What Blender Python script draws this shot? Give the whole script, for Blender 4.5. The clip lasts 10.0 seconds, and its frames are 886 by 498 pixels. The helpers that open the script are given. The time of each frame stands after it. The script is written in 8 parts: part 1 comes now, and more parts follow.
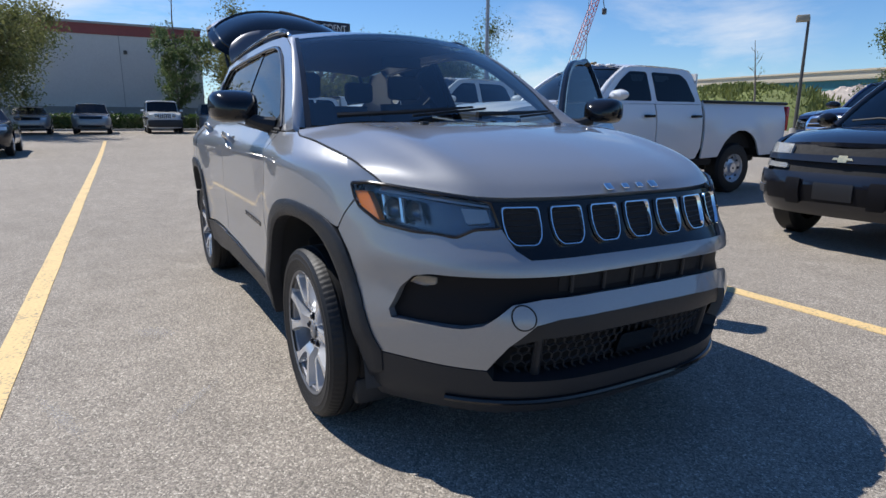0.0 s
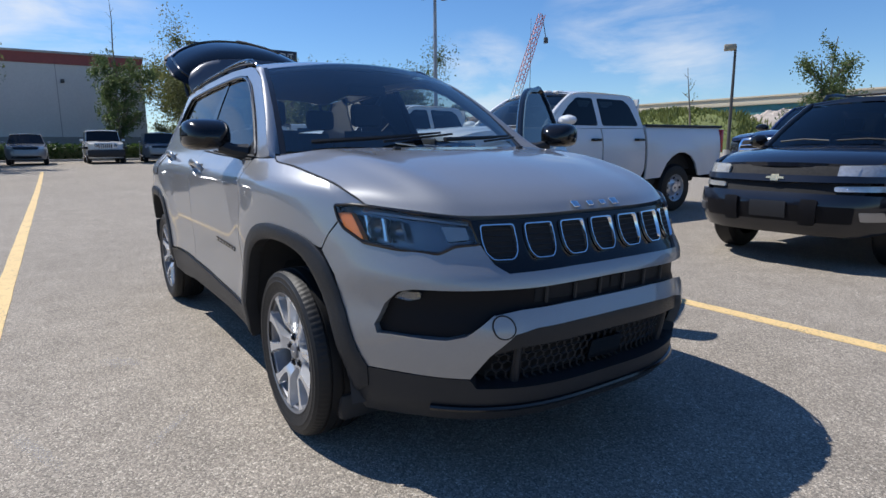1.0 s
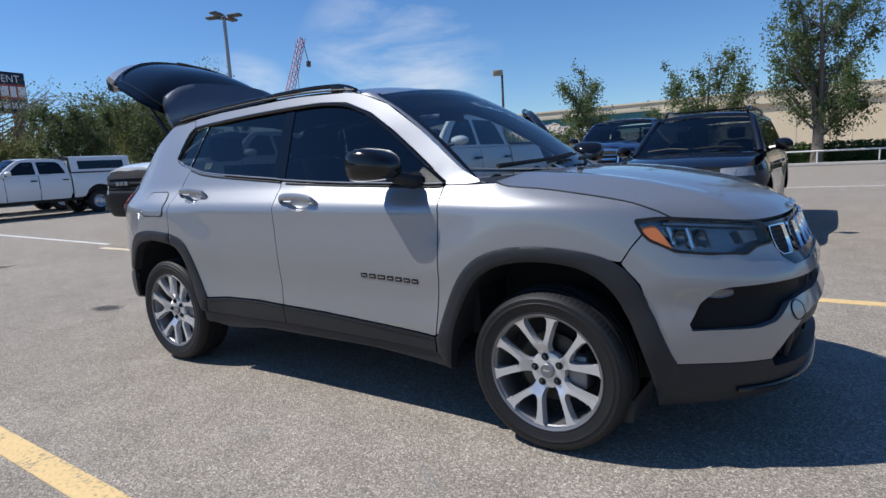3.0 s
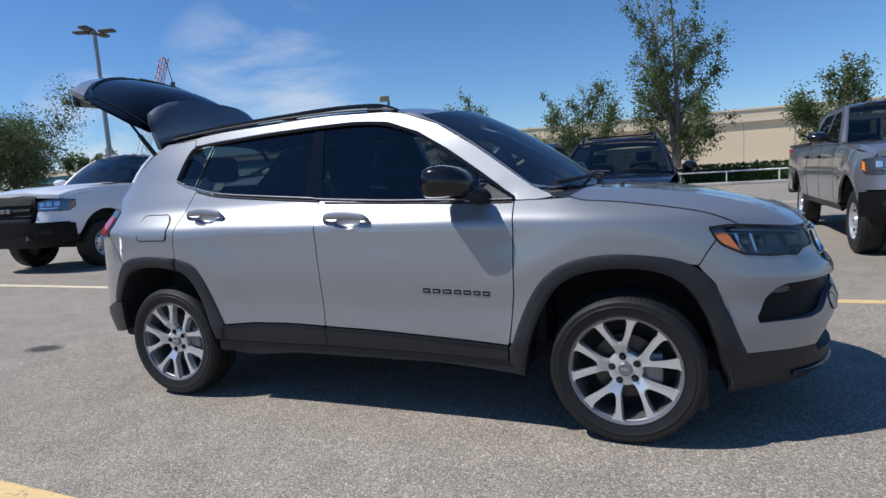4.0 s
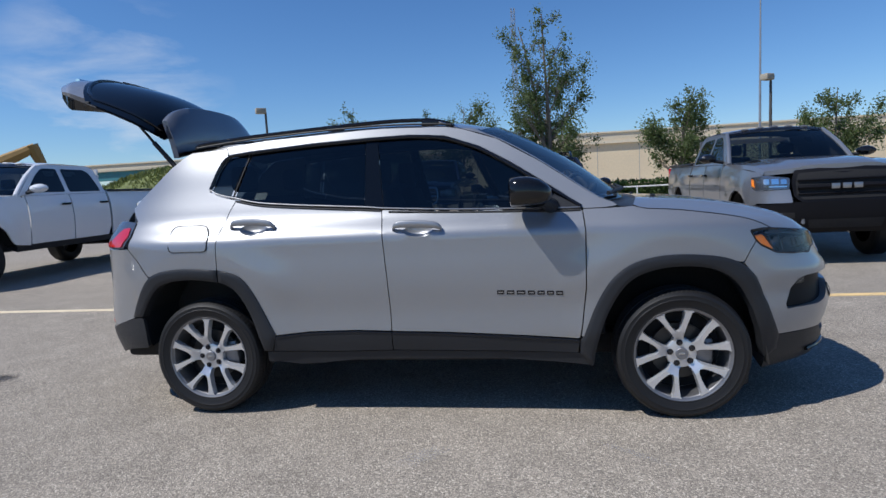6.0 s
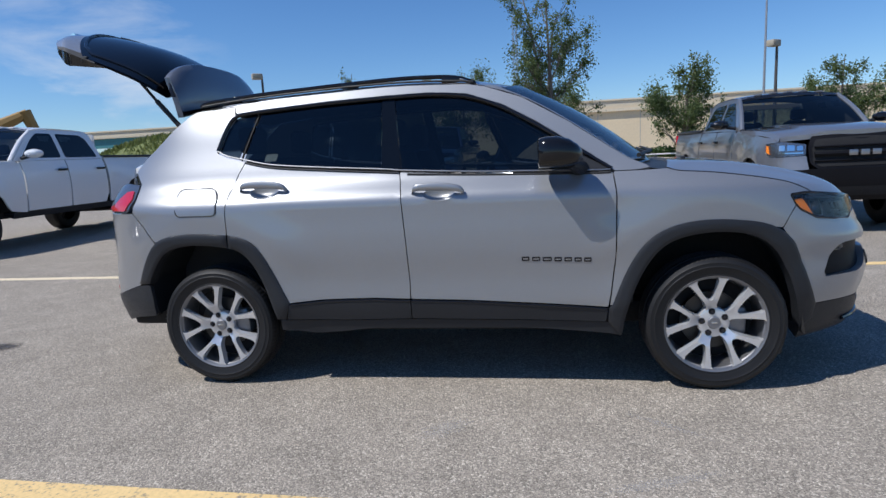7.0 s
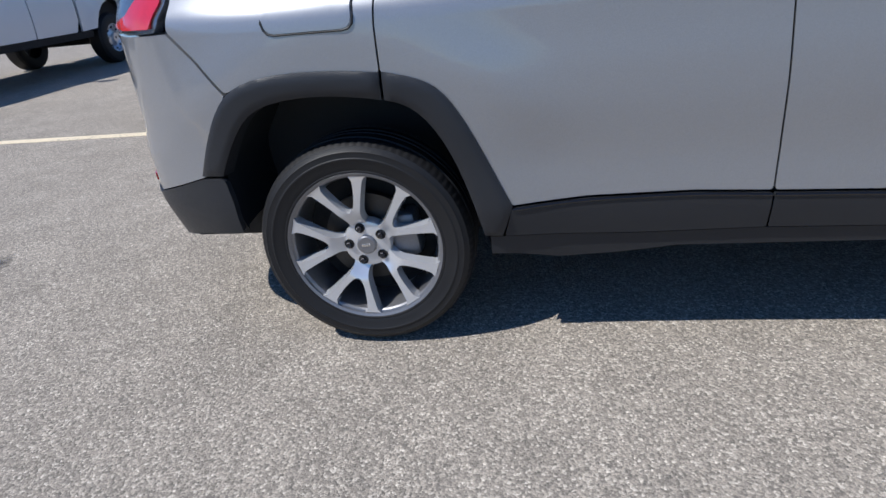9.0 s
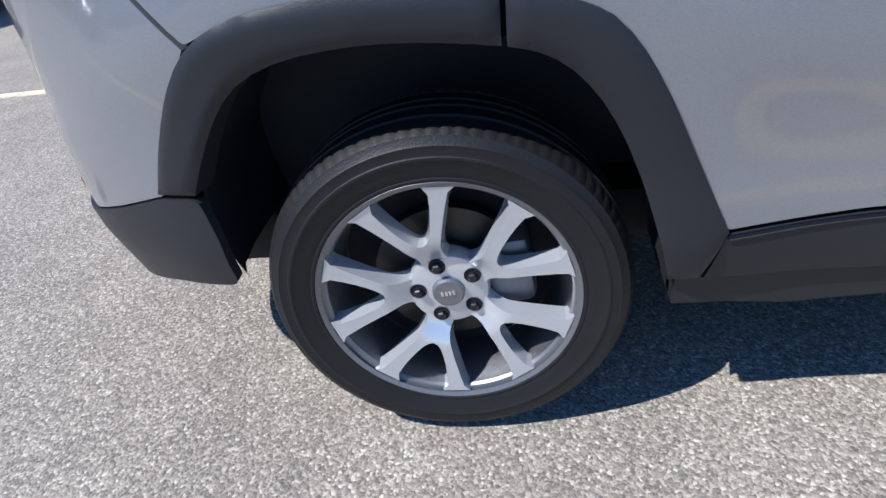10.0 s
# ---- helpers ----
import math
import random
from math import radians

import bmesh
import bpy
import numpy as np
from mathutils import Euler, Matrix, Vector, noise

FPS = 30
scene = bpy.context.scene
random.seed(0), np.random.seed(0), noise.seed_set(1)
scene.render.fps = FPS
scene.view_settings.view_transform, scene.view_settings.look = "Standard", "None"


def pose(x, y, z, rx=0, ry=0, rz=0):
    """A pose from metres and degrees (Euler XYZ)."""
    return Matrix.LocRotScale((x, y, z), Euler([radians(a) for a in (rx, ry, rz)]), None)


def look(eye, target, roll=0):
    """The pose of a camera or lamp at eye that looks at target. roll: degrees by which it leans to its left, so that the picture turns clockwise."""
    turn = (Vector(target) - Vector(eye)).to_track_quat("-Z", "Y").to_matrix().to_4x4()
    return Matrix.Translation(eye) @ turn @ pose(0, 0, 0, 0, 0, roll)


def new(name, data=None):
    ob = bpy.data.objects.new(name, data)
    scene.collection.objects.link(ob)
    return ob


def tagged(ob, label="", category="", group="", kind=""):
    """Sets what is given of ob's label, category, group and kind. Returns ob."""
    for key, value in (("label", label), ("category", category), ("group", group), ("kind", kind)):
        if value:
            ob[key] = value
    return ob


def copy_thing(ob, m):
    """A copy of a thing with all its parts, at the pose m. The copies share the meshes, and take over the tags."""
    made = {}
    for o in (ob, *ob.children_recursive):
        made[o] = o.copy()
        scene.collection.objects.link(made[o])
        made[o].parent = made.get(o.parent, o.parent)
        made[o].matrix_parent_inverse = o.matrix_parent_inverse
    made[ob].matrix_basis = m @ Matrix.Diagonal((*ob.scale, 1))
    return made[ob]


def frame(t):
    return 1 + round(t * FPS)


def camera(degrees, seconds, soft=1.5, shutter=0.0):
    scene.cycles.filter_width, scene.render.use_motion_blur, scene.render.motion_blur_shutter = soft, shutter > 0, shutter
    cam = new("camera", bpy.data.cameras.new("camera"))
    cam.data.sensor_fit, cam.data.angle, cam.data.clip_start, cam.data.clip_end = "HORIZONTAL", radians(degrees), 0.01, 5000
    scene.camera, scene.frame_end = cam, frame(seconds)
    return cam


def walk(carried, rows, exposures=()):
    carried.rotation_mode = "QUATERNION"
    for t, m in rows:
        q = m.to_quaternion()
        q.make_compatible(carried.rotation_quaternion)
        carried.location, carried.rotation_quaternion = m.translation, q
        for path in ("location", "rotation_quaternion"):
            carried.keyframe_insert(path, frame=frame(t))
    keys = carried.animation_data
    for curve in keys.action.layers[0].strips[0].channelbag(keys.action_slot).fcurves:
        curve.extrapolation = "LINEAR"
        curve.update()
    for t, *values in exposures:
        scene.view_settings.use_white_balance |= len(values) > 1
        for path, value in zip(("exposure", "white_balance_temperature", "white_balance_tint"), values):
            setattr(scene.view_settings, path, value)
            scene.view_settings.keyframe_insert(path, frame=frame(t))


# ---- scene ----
cam = camera(73.9, 10.0)
PATH = [
    (0, (3.496, -1.484, 1.163), (1.795, -0.525, 0.732), 0.3),
    (0.5, (3.606, -1.513, 1.17), (1.93, -0.493, 0.78), 0.0),
    (1, (3.543, -1.623, 1.159), (1.913, -0.517, 0.811), -0.4),
    (1.5, (3.304, -2.042, 1.167), (1.747, -0.832, 0.831), -1.1),
    (2, (2.992, -2.405, 1.17), (1.569, -1.037, 0.849), -2.1),
    (2.5, (2.623, -2.681, 1.202), (1.353, -1.163, 0.919), -2.9),
    (2.7, (2.496, -2.818, 1.21), (1.284, -1.255, 0.916), -3.1),
    (3.8, (1.698, -3.343, 1.232), (0.877, -1.537, 0.981), -3.3),
    (4, (1.562, -3.473, 1.233), (0.807, -1.637, 0.992), -3.5),
    (4.5, (1.227, -3.653, 1.235), (0.622, -1.76, 1.008), -3.6),
    (5, (0.912, -3.776, 1.245), (0.436, -1.845, 1.037), -3.5),
    (5.5, (0.692, -3.959, 1.265), (0.311, -2.006, 1.066), -3.3),
    (6.8, (0.532, -3.929, 1.254), (0.234, -1.972, 0.968), -2.9),
    (7, (0.468, -3.835, 1.23), (0.148, -1.886, 0.913), -2.9),
    (7.5, (0.231, -3.469, 1.245), (-0.134, -1.555, 0.791), -3.4),
    (8, (-0.089, -3.126, 1.188), (-0.521, -1.26, 0.613), -4.2),
    (8.5, (-0.437, -2.785, 1.11), (-0.861, -0.96, 0.408), -5.0),
    (9, (-0.802, -2.417, 1.087), (-1.12, -0.642, 0.221), -5.8),
    (9.5, (-1.045, -2.048, 1.026), (-1.386, -0.332, 0.056), -7.6),
    (10, (-1.191, -1.703, 0.987), (-1.436, -0.033, -0.086), -8.0),
]
walk(cam, [(t, look(eye, target, roll)) for t, eye, target, roll in PATH],
     [(0, 0.15, 6350, 10), (2.5, 0.05, 6300, 10), (4.0, -0.02, 6220, 10), (5.5, -0.09, 6180, 10), (8.0, 0.02, 6120, 10), (9.0, 0.14, 6080, 10), (10, 0.44, 5850, 10)])

# ---- light ----
SUN_DIR = Vector((-0.62, -0.37, 1.0)).normalized()
sky_world = bpy.data.worlds.new("sky")
scene.world = sky_world
sky_world.use_nodes = True
wt = sky_world.node_tree
wt.nodes.clear()
w_out = wt.nodes.new("ShaderNodeOutputWorld")
w_bg = wt.nodes.new("ShaderNodeBackground")
w_sky = wt.nodes.new("ShaderNodeTexSky")
w_sky.sky_type = "NISHITA"
w_sky.sun_disc = False
w_sky.sun_elevation = math.asin(SUN_DIR.z)
w_sky.sun_rotation = math.atan2(SUN_DIR.x, SUN_DIR.y)
w_sky.air_density, w_sky.dust_density, w_sky.ozone_density = 1.0, 0.0, 4.0
w_bg.inputs["Strength"].default_value = 0.101
# thin cirrus drawn out along one bearing
w_co = wt.nodes.new("ShaderNodeTexCoord")
w_map = wt.nodes.new("ShaderNodeMapping")
w_map.inputs["Scale"].default_value = (2.2, 2.6, 7.0)
w_map.inputs["Location"].default_value = (0.3, 0.1, 0.35)
w_noise = wt.nodes.new("ShaderNodeTexNoise")
w_noise.inputs["Scale"].default_value = 1.7
w_noise.inputs["Detail"].default_value = 9.0
w_noise.inputs["Roughness"].default_value = 0.58
w_noise.inputs["Distortion"].default_value = 0.35
w_ramp = wt.nodes.new("ShaderNodeValToRGB")
w_ramp.color_ramp.elements[0].position, w_ramp.color_ramp.elements[1].position = 0.42, 0.74
w_mix = wt.nodes.new("ShaderNodeMix")
w_mix.data_type = "RGBA"
w_mix.inputs[7].default_value = (7.6, 7.9, 8.3, 1)
wt.links.new(w_co.outputs["Generated"], w_map.inputs["Vector"])
wt.links.new(w_map.outputs["Vector"], w_noise.inputs["Vector"])
wt.links.new(w_noise.outputs["Fac"], w_ramp.inputs["Fac"])
cloud_sum = None
for c_az, c_el, c_in, c_out in ((-37.5, 7.5, 0.9990, 0.984), (-91, 9.0, 0.9985, 0.972), (-52, 6.0, 0.9995, 0.996)):
    vd = wt.nodes.new("ShaderNodeVectorMath")
    vd.operation = "DOT_PRODUCT"
    vd.inputs[1].default_value = (math.sin(radians(c_az)) * math.cos(radians(c_el)), math.cos(radians(c_az)) * math.cos(radians(c_el)), math.sin(radians(c_el)))
    wt.links.new(w_co.outputs["Generated"], vd.inputs[0])
    mr = wt.nodes.new("ShaderNodeMapRange")
    mr.inputs[1].default_value, mr.inputs[2].default_value = c_out, c_in
    wt.links.new(vd.outputs["Value"], mr.inputs[0])
    if cloud_sum is None:
        cloud_sum = mr
    else:
        ad = wt.nodes.new("ShaderNodeMath")
        ad.operation = "MAXIMUM"
        wt.links.new(cloud_sum.outputs[0], ad.inputs[0])
        wt.links.new(mr.outputs[0], ad.inputs[1])
        cloud_sum = ad
c_mul = wt.nodes.new("ShaderNodeMath")
c_mul.operation = "MULTIPLY"
wt.links.new(w_ramp.outputs["Color"], c_mul.inputs[0])
wt.links.new(cloud_sum.outputs[0], c_mul.inputs[1])
wt.links.new(c_mul.outputs[0], w_mix.inputs[0])
w_hsv = wt.nodes.new("ShaderNodeHueSaturation")
w_hsv.inputs["Saturation"].default_value = 1.12
w_tint = wt.nodes.new("ShaderNodeMix")
w_tint.data_type, w_tint.blend_type = "RGBA", "MULTIPLY"
w_tint.inputs[0].default_value = 1.0
w_tint.inputs[7].default_value = (0.84, 0.97, 1.14, 1)
wt.links.new(w_sky.outputs["Color"], w_hsv.inputs["Color"])
wt.links.new(w_hsv.outputs["Color"], w_tint.inputs[6])
wt.links.new(w_tint.outputs[2], w_mix.inputs[6])
wt.links.new(w_mix.outputs[2], w_bg.inputs["Color"])
wt.links.new(w_bg.outputs["Background"], w_out.inputs["Surface"])

sun_data = bpy.data.lights.new("sun", "SUN")
sun_data.energy, sun_data.angle, sun_data.color = 4.8, radians(0.53), (1.0, 0.955, 0.89)
sun_ob = new("sun", sun_data)
sun_ob.rotation_euler = SUN_DIR.to_track_quat("Z", "Y").to_euler()
sun_ob.location = (0, 0, 60)


# ---- materials ----
def nodes_of(name):
    m = bpy.data.materials.new(name)
    m.use_nodes = True
    return m, m.node_tree.nodes, m.node_tree.links, m.node_tree.nodes["Principled BSDF"]


def rgb(c):
    return (*c, 1.0) if len(c) == 3 else c


def surface(name, color, rough=0.6, metal=0.0, grain=40.0, vary=0.15, blotch=1.5, bump=0.0, coat=0.0, spec=0.5, coat_rough=0.03, per_object=0.0):
    """A procedural surface: a base colour with fine grain and broad blotches, roughness that follows them, and relief."""
    m, n, l, p = nodes_of(name)
    co = n.new("ShaderNodeTexCoord")
    fine, wide = n.new("ShaderNodeTexNoise"), n.new("ShaderNodeTexNoise")
    fine.inputs["Scale"].default_value, fine.inputs["Detail"].default_value = grain, 4
    wide.inputs["Scale"].default_value, wide.inputs["Detail"].default_value = blotch, 5
    l.new(co.outputs["Object"], fine.inputs["Vector"])
    l.new(co.outputs["Object"], wide.inputs["Vector"])
    both = n.new("ShaderNodeMath")
    both.operation = "MULTIPLY_ADD"
    both.inputs[1].default_value = 0.5
    half = n.new("ShaderNodeMath")
    half.operation = "MULTIPLY"
    half.inputs[1].default_value = 0.5
    l.new(wide.outputs["Fac"], half.inputs[0])
    l.new(fine.outputs["Fac"], both.inputs[0])
    l.new(half.outputs[0], both.inputs[2])
    ramp = n.new("ShaderNodeValToRGB")
    ramp.color_ramp.elements[0].position, ramp.color_ramp.elements[1].position = 0.3, 0.7
    ramp.color_ramp.elements[0].color = rgb([max(0, c * (1 - vary)) for c in color])
    ramp.color_ramp.elements[1].color = rgb([min(1, c * (1 + vary)) for c in color])
    l.new(both.outputs[0], ramp.inputs["Fac"])
    if per_object:
        info, mx = n.new("ShaderNodeObjectInfo"), n.new("ShaderNodeMix")
        mx.data_type, mx.blend_type = "RGBA", "MULTIPLY"
        mr = n.new("ShaderNodeMapRange")
        mr.inputs[3].default_value, mr.inputs[4].default_value = 1 - per_object, 1 + per_object
        l.new(info.outputs["Random"], mr.inputs[0])
        mx.inputs[0].default_value = 1
        l.new(ramp.outputs["Color"], mx.inputs[6])
        l.new(mr.outputs[0], mx.inputs[7])
        l.new(mx.outputs[2], p.inputs["Base Color"])
    else:
        l.new(ramp.outputs["Color"], p.inputs["Base Color"])
    rr = n.new("ShaderNodeMapRange")
    rr.inputs[1].default_value, rr.inputs[2].default_value = 0.3, 0.7
    rr.inputs[3].default_value, rr.inputs[4].default_value = max(0.02, rough * 0.85), min(1, rough * 1.15)
    l.new(both.outputs[0], rr.inputs[0])
    l.new(rr.outputs[0], p.inputs["Roughness"])
    p.inputs["Metallic"].default_value = metal
    p.inputs["Specular IOR Level"].default_value = spec
    p.inputs["Coat Weight"].default_value = coat
    p.inputs["Coat Roughness"].default_value = coat_rough
    if bump:
        b = n.new("ShaderNodeBump")
        b.inputs["Strength"].default_value, b.inputs["Distance"].default_value = min(1, bump), 0.004
        l.new(fine.outputs["Fac"], b.inputs["Height"])
        l.new(b.outputs["Normal"], p.inputs["Normal"])
    return m


def car_paint(name, color, spec=0.5, rough=0.35, metal=0.0, fleck=0.10):
    """Clear-coated paint; flake paint is metallic, with fleck too fine to see singly."""
    m, n, l, p = nodes_of(name)
    co, vo = n.new("ShaderNodeTexCoord"), n.new("ShaderNodeTexVoronoi")
    vo.inputs["Scale"].default_value = 900
    l.new(co.outputs["Object"], vo.inputs["Vector"])
    ramp = n.new("ShaderNodeValToRGB")
    ramp.color_ramp.elements[0].color = rgb([c * (1 - fleck) for c in color])
    ramp.color_ramp.elements[1].color = rgb([min(1, c * (1 + fleck)) for c in color])
    sep = n.new("ShaderNodeSeparateColor")
    l.new(vo.outputs["Color"], sep.inputs["Color"])
    l.new(sep.outputs[0], ramp.inputs["Fac"])
    l.new(ramp.outputs["Color"], p.inputs["Base Color"])
    dust = n.new("ShaderNodeTexNoise")
    dust.inputs["Scale"].default_value, dust.inputs["Detail"].default_value = 2.5, 6
    l.new(co.outputs["Object"], dust.inputs["Vector"])
    mr = n.new("ShaderNodeMapRange")
    mr.inputs[1].default_value, mr.inputs[2].default_value = 0.35, 0.7
    mr.inputs[3].default_value, mr.inputs[4].default_value = 0.02, 0.07
    l.new(dust.outputs["Fac"], mr.inputs[0])
    l.new(mr.outputs[0], p.inputs["Coat Roughness"])
    p.inputs["Metallic"].default_value = metal
    p.inputs["Roughness"].default_value = rough
    p.inputs["Coat Weight"].default_value = 1.0
    p.inputs["Specular IOR Level"].default_value = spec
    return m


def glass(name, tint, rough=0.0, ior=1.5):
    """Window glass: a clear sheet with a tinted see-through and a gloss on top."""
    m, n, l, p = nodes_of(name)
    out = [x for x in n if x.type == "OUTPUT_MATERIAL"][0]
    tr, gl, mix, fr = n.new("ShaderNodeBsdfTransparent"), n.new("ShaderNodeBsdfGlossy"), n.new("ShaderNodeMixShader"), n.new("ShaderNodeFresnel")
    tr.inputs["Color"].default_value = rgb(tint)
    gl.inputs["Roughness"].default_value = rough
    fr.inputs["IOR"].default_value = ior
    l.new(fr.outputs[0], mix.inputs[0])
    l.new(tr.outputs[0], mix.inputs[1])
    l.new(gl.outputs[0], mix.inputs[2])
    l.new(mix.outputs[0], out.inputs["Surface"])
    n.remove(p)
    return m


def asphalt_material():
    m, n, l, p = nodes_of("asphalt")
    co = n.new("ShaderNodeTexCoord")
    vor = n.new("ShaderNodeTexVoronoi")
    vor.inputs["Scale"].default_value = 150
    vor2 = n.new("ShaderNodeTexVoronoi")
    vor2.inputs["Scale"].default_value = 330
    n1, n2, n3 = n.new("ShaderNodeTexNoise"), n.new("ShaderNodeTexNoise"), n.new("ShaderNodeTexNoise")
    n1.inputs["Scale"].default_value, n1.inputs["Detail"].default_value = 0.35, 6
    n2.inputs["Scale"].default_value, n2.inputs["Detail"].default_value = 3.5, 6
    n3.inputs["Scale"].default_value, n3.inputs["Detail"].default_value = 55, 3
    for x in (vor, vor2, n1, n2, n3):
        l.new(co.outputs["Object"], x.inputs["Vector"])
    sep, sep2 = n.new("ShaderNodeSeparateColor"), n.new("ShaderNodeSeparateColor")
    l.new(vor.outputs["Color"], sep.inputs[0])
    l.new(vor2.outputs["Color"], sep2.inputs[0])
    # stones, light and dark, set in binder
    stone = n.new("ShaderNodeValToRGB")
    e = stone.color_ramp.elements
    e[0].position, e[0].color = 0.0, (0.15, 0.146, 0.142, 1)
    e[1].position, e[1].color = 0.45, (0.25, 0.240, 0.228, 1)
    for pos, c in ((0.75, (0.31, 0.297, 0.28, 1)), (0.93, (0.40, 0.388, 0.37, 1)), (1.0, (0.52, 0.51, 0.49, 1))):
        k = e.new(pos)
        k.color = c
    l.new(sep.outputs[0], stone.inputs[0])
    small = n.new("ShaderNodeValToRGB")
    small.color_ramp.elements[0].color, small.color_ramp.elements[1].color = (0.74, 0.74, 0.74, 1), (1.26, 1.25, 1.24, 1)
    l.new(sep2.outputs[1], small.inputs[0])
    mul = n.new("ShaderNodeMix")
    mul.data_type, mul.blend_type = "RGBA", "MULTIPLY"
    mul.inputs[0].default_value = 1
    l.new(stone.outputs[0], mul.inputs[6])
    l.new(small.outputs[0], mul.inputs[7])
    tone = n.new("ShaderNodeMath")
    tone.operation = "MULTIPLY_ADD"
    tone.inputs[1].default_value = 0.75
    l.new(n1.outputs["Fac"], tone.inputs[0])
    l.new(n2.outputs["Fac"], tone.inputs[2])
    wide = n.new("ShaderNodeMapRange")
    wide.inputs[1].default_value, wide.inputs[2].default_value = 0.6, 1.15
    wide.inputs[3].default_value, wide.inputs[4].default_value = 0.86, 1.14
    l.new(tone.outputs[0], wide.inputs[0])
    mul2 = n.new("ShaderNodeMix")
    mul2.data_type, mul2.blend_type = "RGBA", "MULTIPLY"
    mul2.inputs[0].default_value = 1
    l.new(mul.outputs[2], mul2.inputs[6])
    l.new(wide.outputs[0], mul2.inputs[7])
    warm = n.new("ShaderNodeMix")
    warm.data_type, warm.blend_type = "RGBA", "MULTIPLY"
    warm.inputs[0].default_value = 1
    warm.inputs[7].default_value = (1.05, 0.965, 0.845, 1)
    l.new(mul2.outputs[2], warm.inputs[6])
    l.new(warm.outputs[2], p.inputs["Base Color"])
    p.inputs["Roughness"].default_value = 0.88
    p.inputs["Specular IOR Level"].default_value = 0.3
    b = n.new("ShaderNodeBump")
    b.inputs["Strength"].default_value, b.inputs["Distance"].default_value = 0.55, 0.004
    hsum = n.new("ShaderNodeMath")
    hsum.operation = "SUBTRACT"
    l.new(n3.outputs["Fac"], hsum.inputs[0])
    l.new(vor.outputs["Distance"], hsum.inputs[1])
    l.new(hsum.outputs[0], b.inputs["Height"])
    l.new(b.outputs["Normal"], p.inputs["Normal"])
    return m


def road_paint(name, color):
    """Road paint worn through to the stones in places."""
    m, n, l, p = nodes_of(name)
    co, a, b2 = n.new("ShaderNodeTexCoord"), n.new("ShaderNodeTexNoise"), n.new("ShaderNodeTexNoise")
    a.inputs["Scale"].default_value, a.inputs["Detail"].default_value = 60, 5
    b2.inputs["Scale"].default_value, b2.inputs["Detail"].default_value = 4, 4
    l.new(co.outputs["Object"], a.inputs["Vector"])
    l.new(co.outputs["Object"], b2.inputs["Vector"])
    s = n.new("ShaderNodeMath")
    s.operation = "MULTIPLY_ADD"
    s.inputs[1].default_value = 0.5
    l.new(b2.outputs["Fac"], s.inputs[0])
    l.new(a.outputs["Fac"], s.inputs[2])
    r = n.new("ShaderNodeValToRGB")
    e = r.color_ramp.elements
    e[0].position, e[0].color = 0.50, (0.2, 0.18, 0.15, 1)
    e[1].position, e[1].color = 0.68, rgb(color)
    k = e.new(0.95)
    k.color = rgb([min(1, c * 1.12) for c in color])
    l.new(s.outputs[0], r.inputs[0])
    l.new(r.outputs[0], p.inputs["Base Color"])
    p.inputs["Roughness"].default_value = 0.75
    bp = n.new("ShaderNodeBump")
    bp.inputs["Strength"].default_value, bp.inputs["Distance"].default_value = 0.6, 0.003
    l.new(a.outputs["Fac"], bp.inputs["Height"])
    l.new(bp.outputs["Normal"], p.inputs["Normal"])
    return m


def leaf_material(name, dark, light):
    m, n, l, p = nodes_of(name)
    geo, r = n.new("ShaderNodeNewGeometry"), n.new("ShaderNodeValToRGB")
    r.color_ramp.elements[0].color, r.color_ramp.elements[1].color = rgb(dark), rgb(light)
    l.new(geo.outputs["Random Per Island"], r.inputs[0])
    l.new(r.outputs[0], p.inputs["Base Color"])
    p.inputs["Roughness"].default_value = 0.55
    out = [x for x in n if x.type == "OUTPUT_MATERIAL"][0]
    t, mix = n.new("ShaderNodeBsdfTranslucent"), n.new("ShaderNodeMixShader")
    l.new(r.outputs[0], t.inputs["Color"])
    mix.inputs[0].default_value = 0.42
    l.new(p.outputs[0], mix.inputs[1])
    l.new(t.outputs[0], mix.inputs[2])
    l.new(mix.outputs[0], out.inputs["Surface"])
    return m


M = {}
M["asphalt"] = asphalt_material()
M["yellow"] = road_paint("yellow_road_paint", (0.68, 0.485, 0.22))
M["faded_yellow"] = road_paint("faded_yellow_road_paint", (0.68, 0.575, 0.40))
M["white_line"] = road_paint("white_road_paint", (0.62, 0.61, 0.58))
M["stain"] = surface("oil_stain", (0.07, 0.068, 0.068), 0.7, grain=60, bump=0.5)
M["silver"] = car_paint("silver_paint", (0.285, 0.292, 0.306), rough=0.38, metal=0.5, fleck=0.08)
M["silver_ram"] = car_paint("grey_silver_paint", (0.21, 0.217, 0.235), rough=0.34, metal=0.5)
M["white_paint"] = car_paint("white_paint", (0.72, 0.73, 0.74), rough=0.4, fleck=0.01)
M["black_paint"] = car_paint("black_paint", (0.005, 0.006, 0.011), spec=0.2, rough=0.35)
M["blue_paint"] = car_paint("dark_blue_paint", (0.012, 0.03, 0.10), rough=0.35, metal=0.4)
# the spoiler's blue-grey has the reflected sky mixed into its colour
M["dark_grey"] = car_paint("dark_grey_paint", (0.095, 0.103, 0.125), rough=0.4, spec=0.5, metal=0.3)
M["grey_paint"] = car_paint("grey_paint", (0.16, 0.18, 0.21), rough=0.4, metal=0.5)
M["gloss_black"] = surface("gloss_black", (0.007, 0.007, 0.008), 0.14, vary=0.05, spec=0.4, coat=0.15)
M["cladding"] = surface("grained_black_plastic", (0.021, 0.0225, 0.026), 0.42, grain=700, vary=0.15, bump=0.2, spec=0.3)
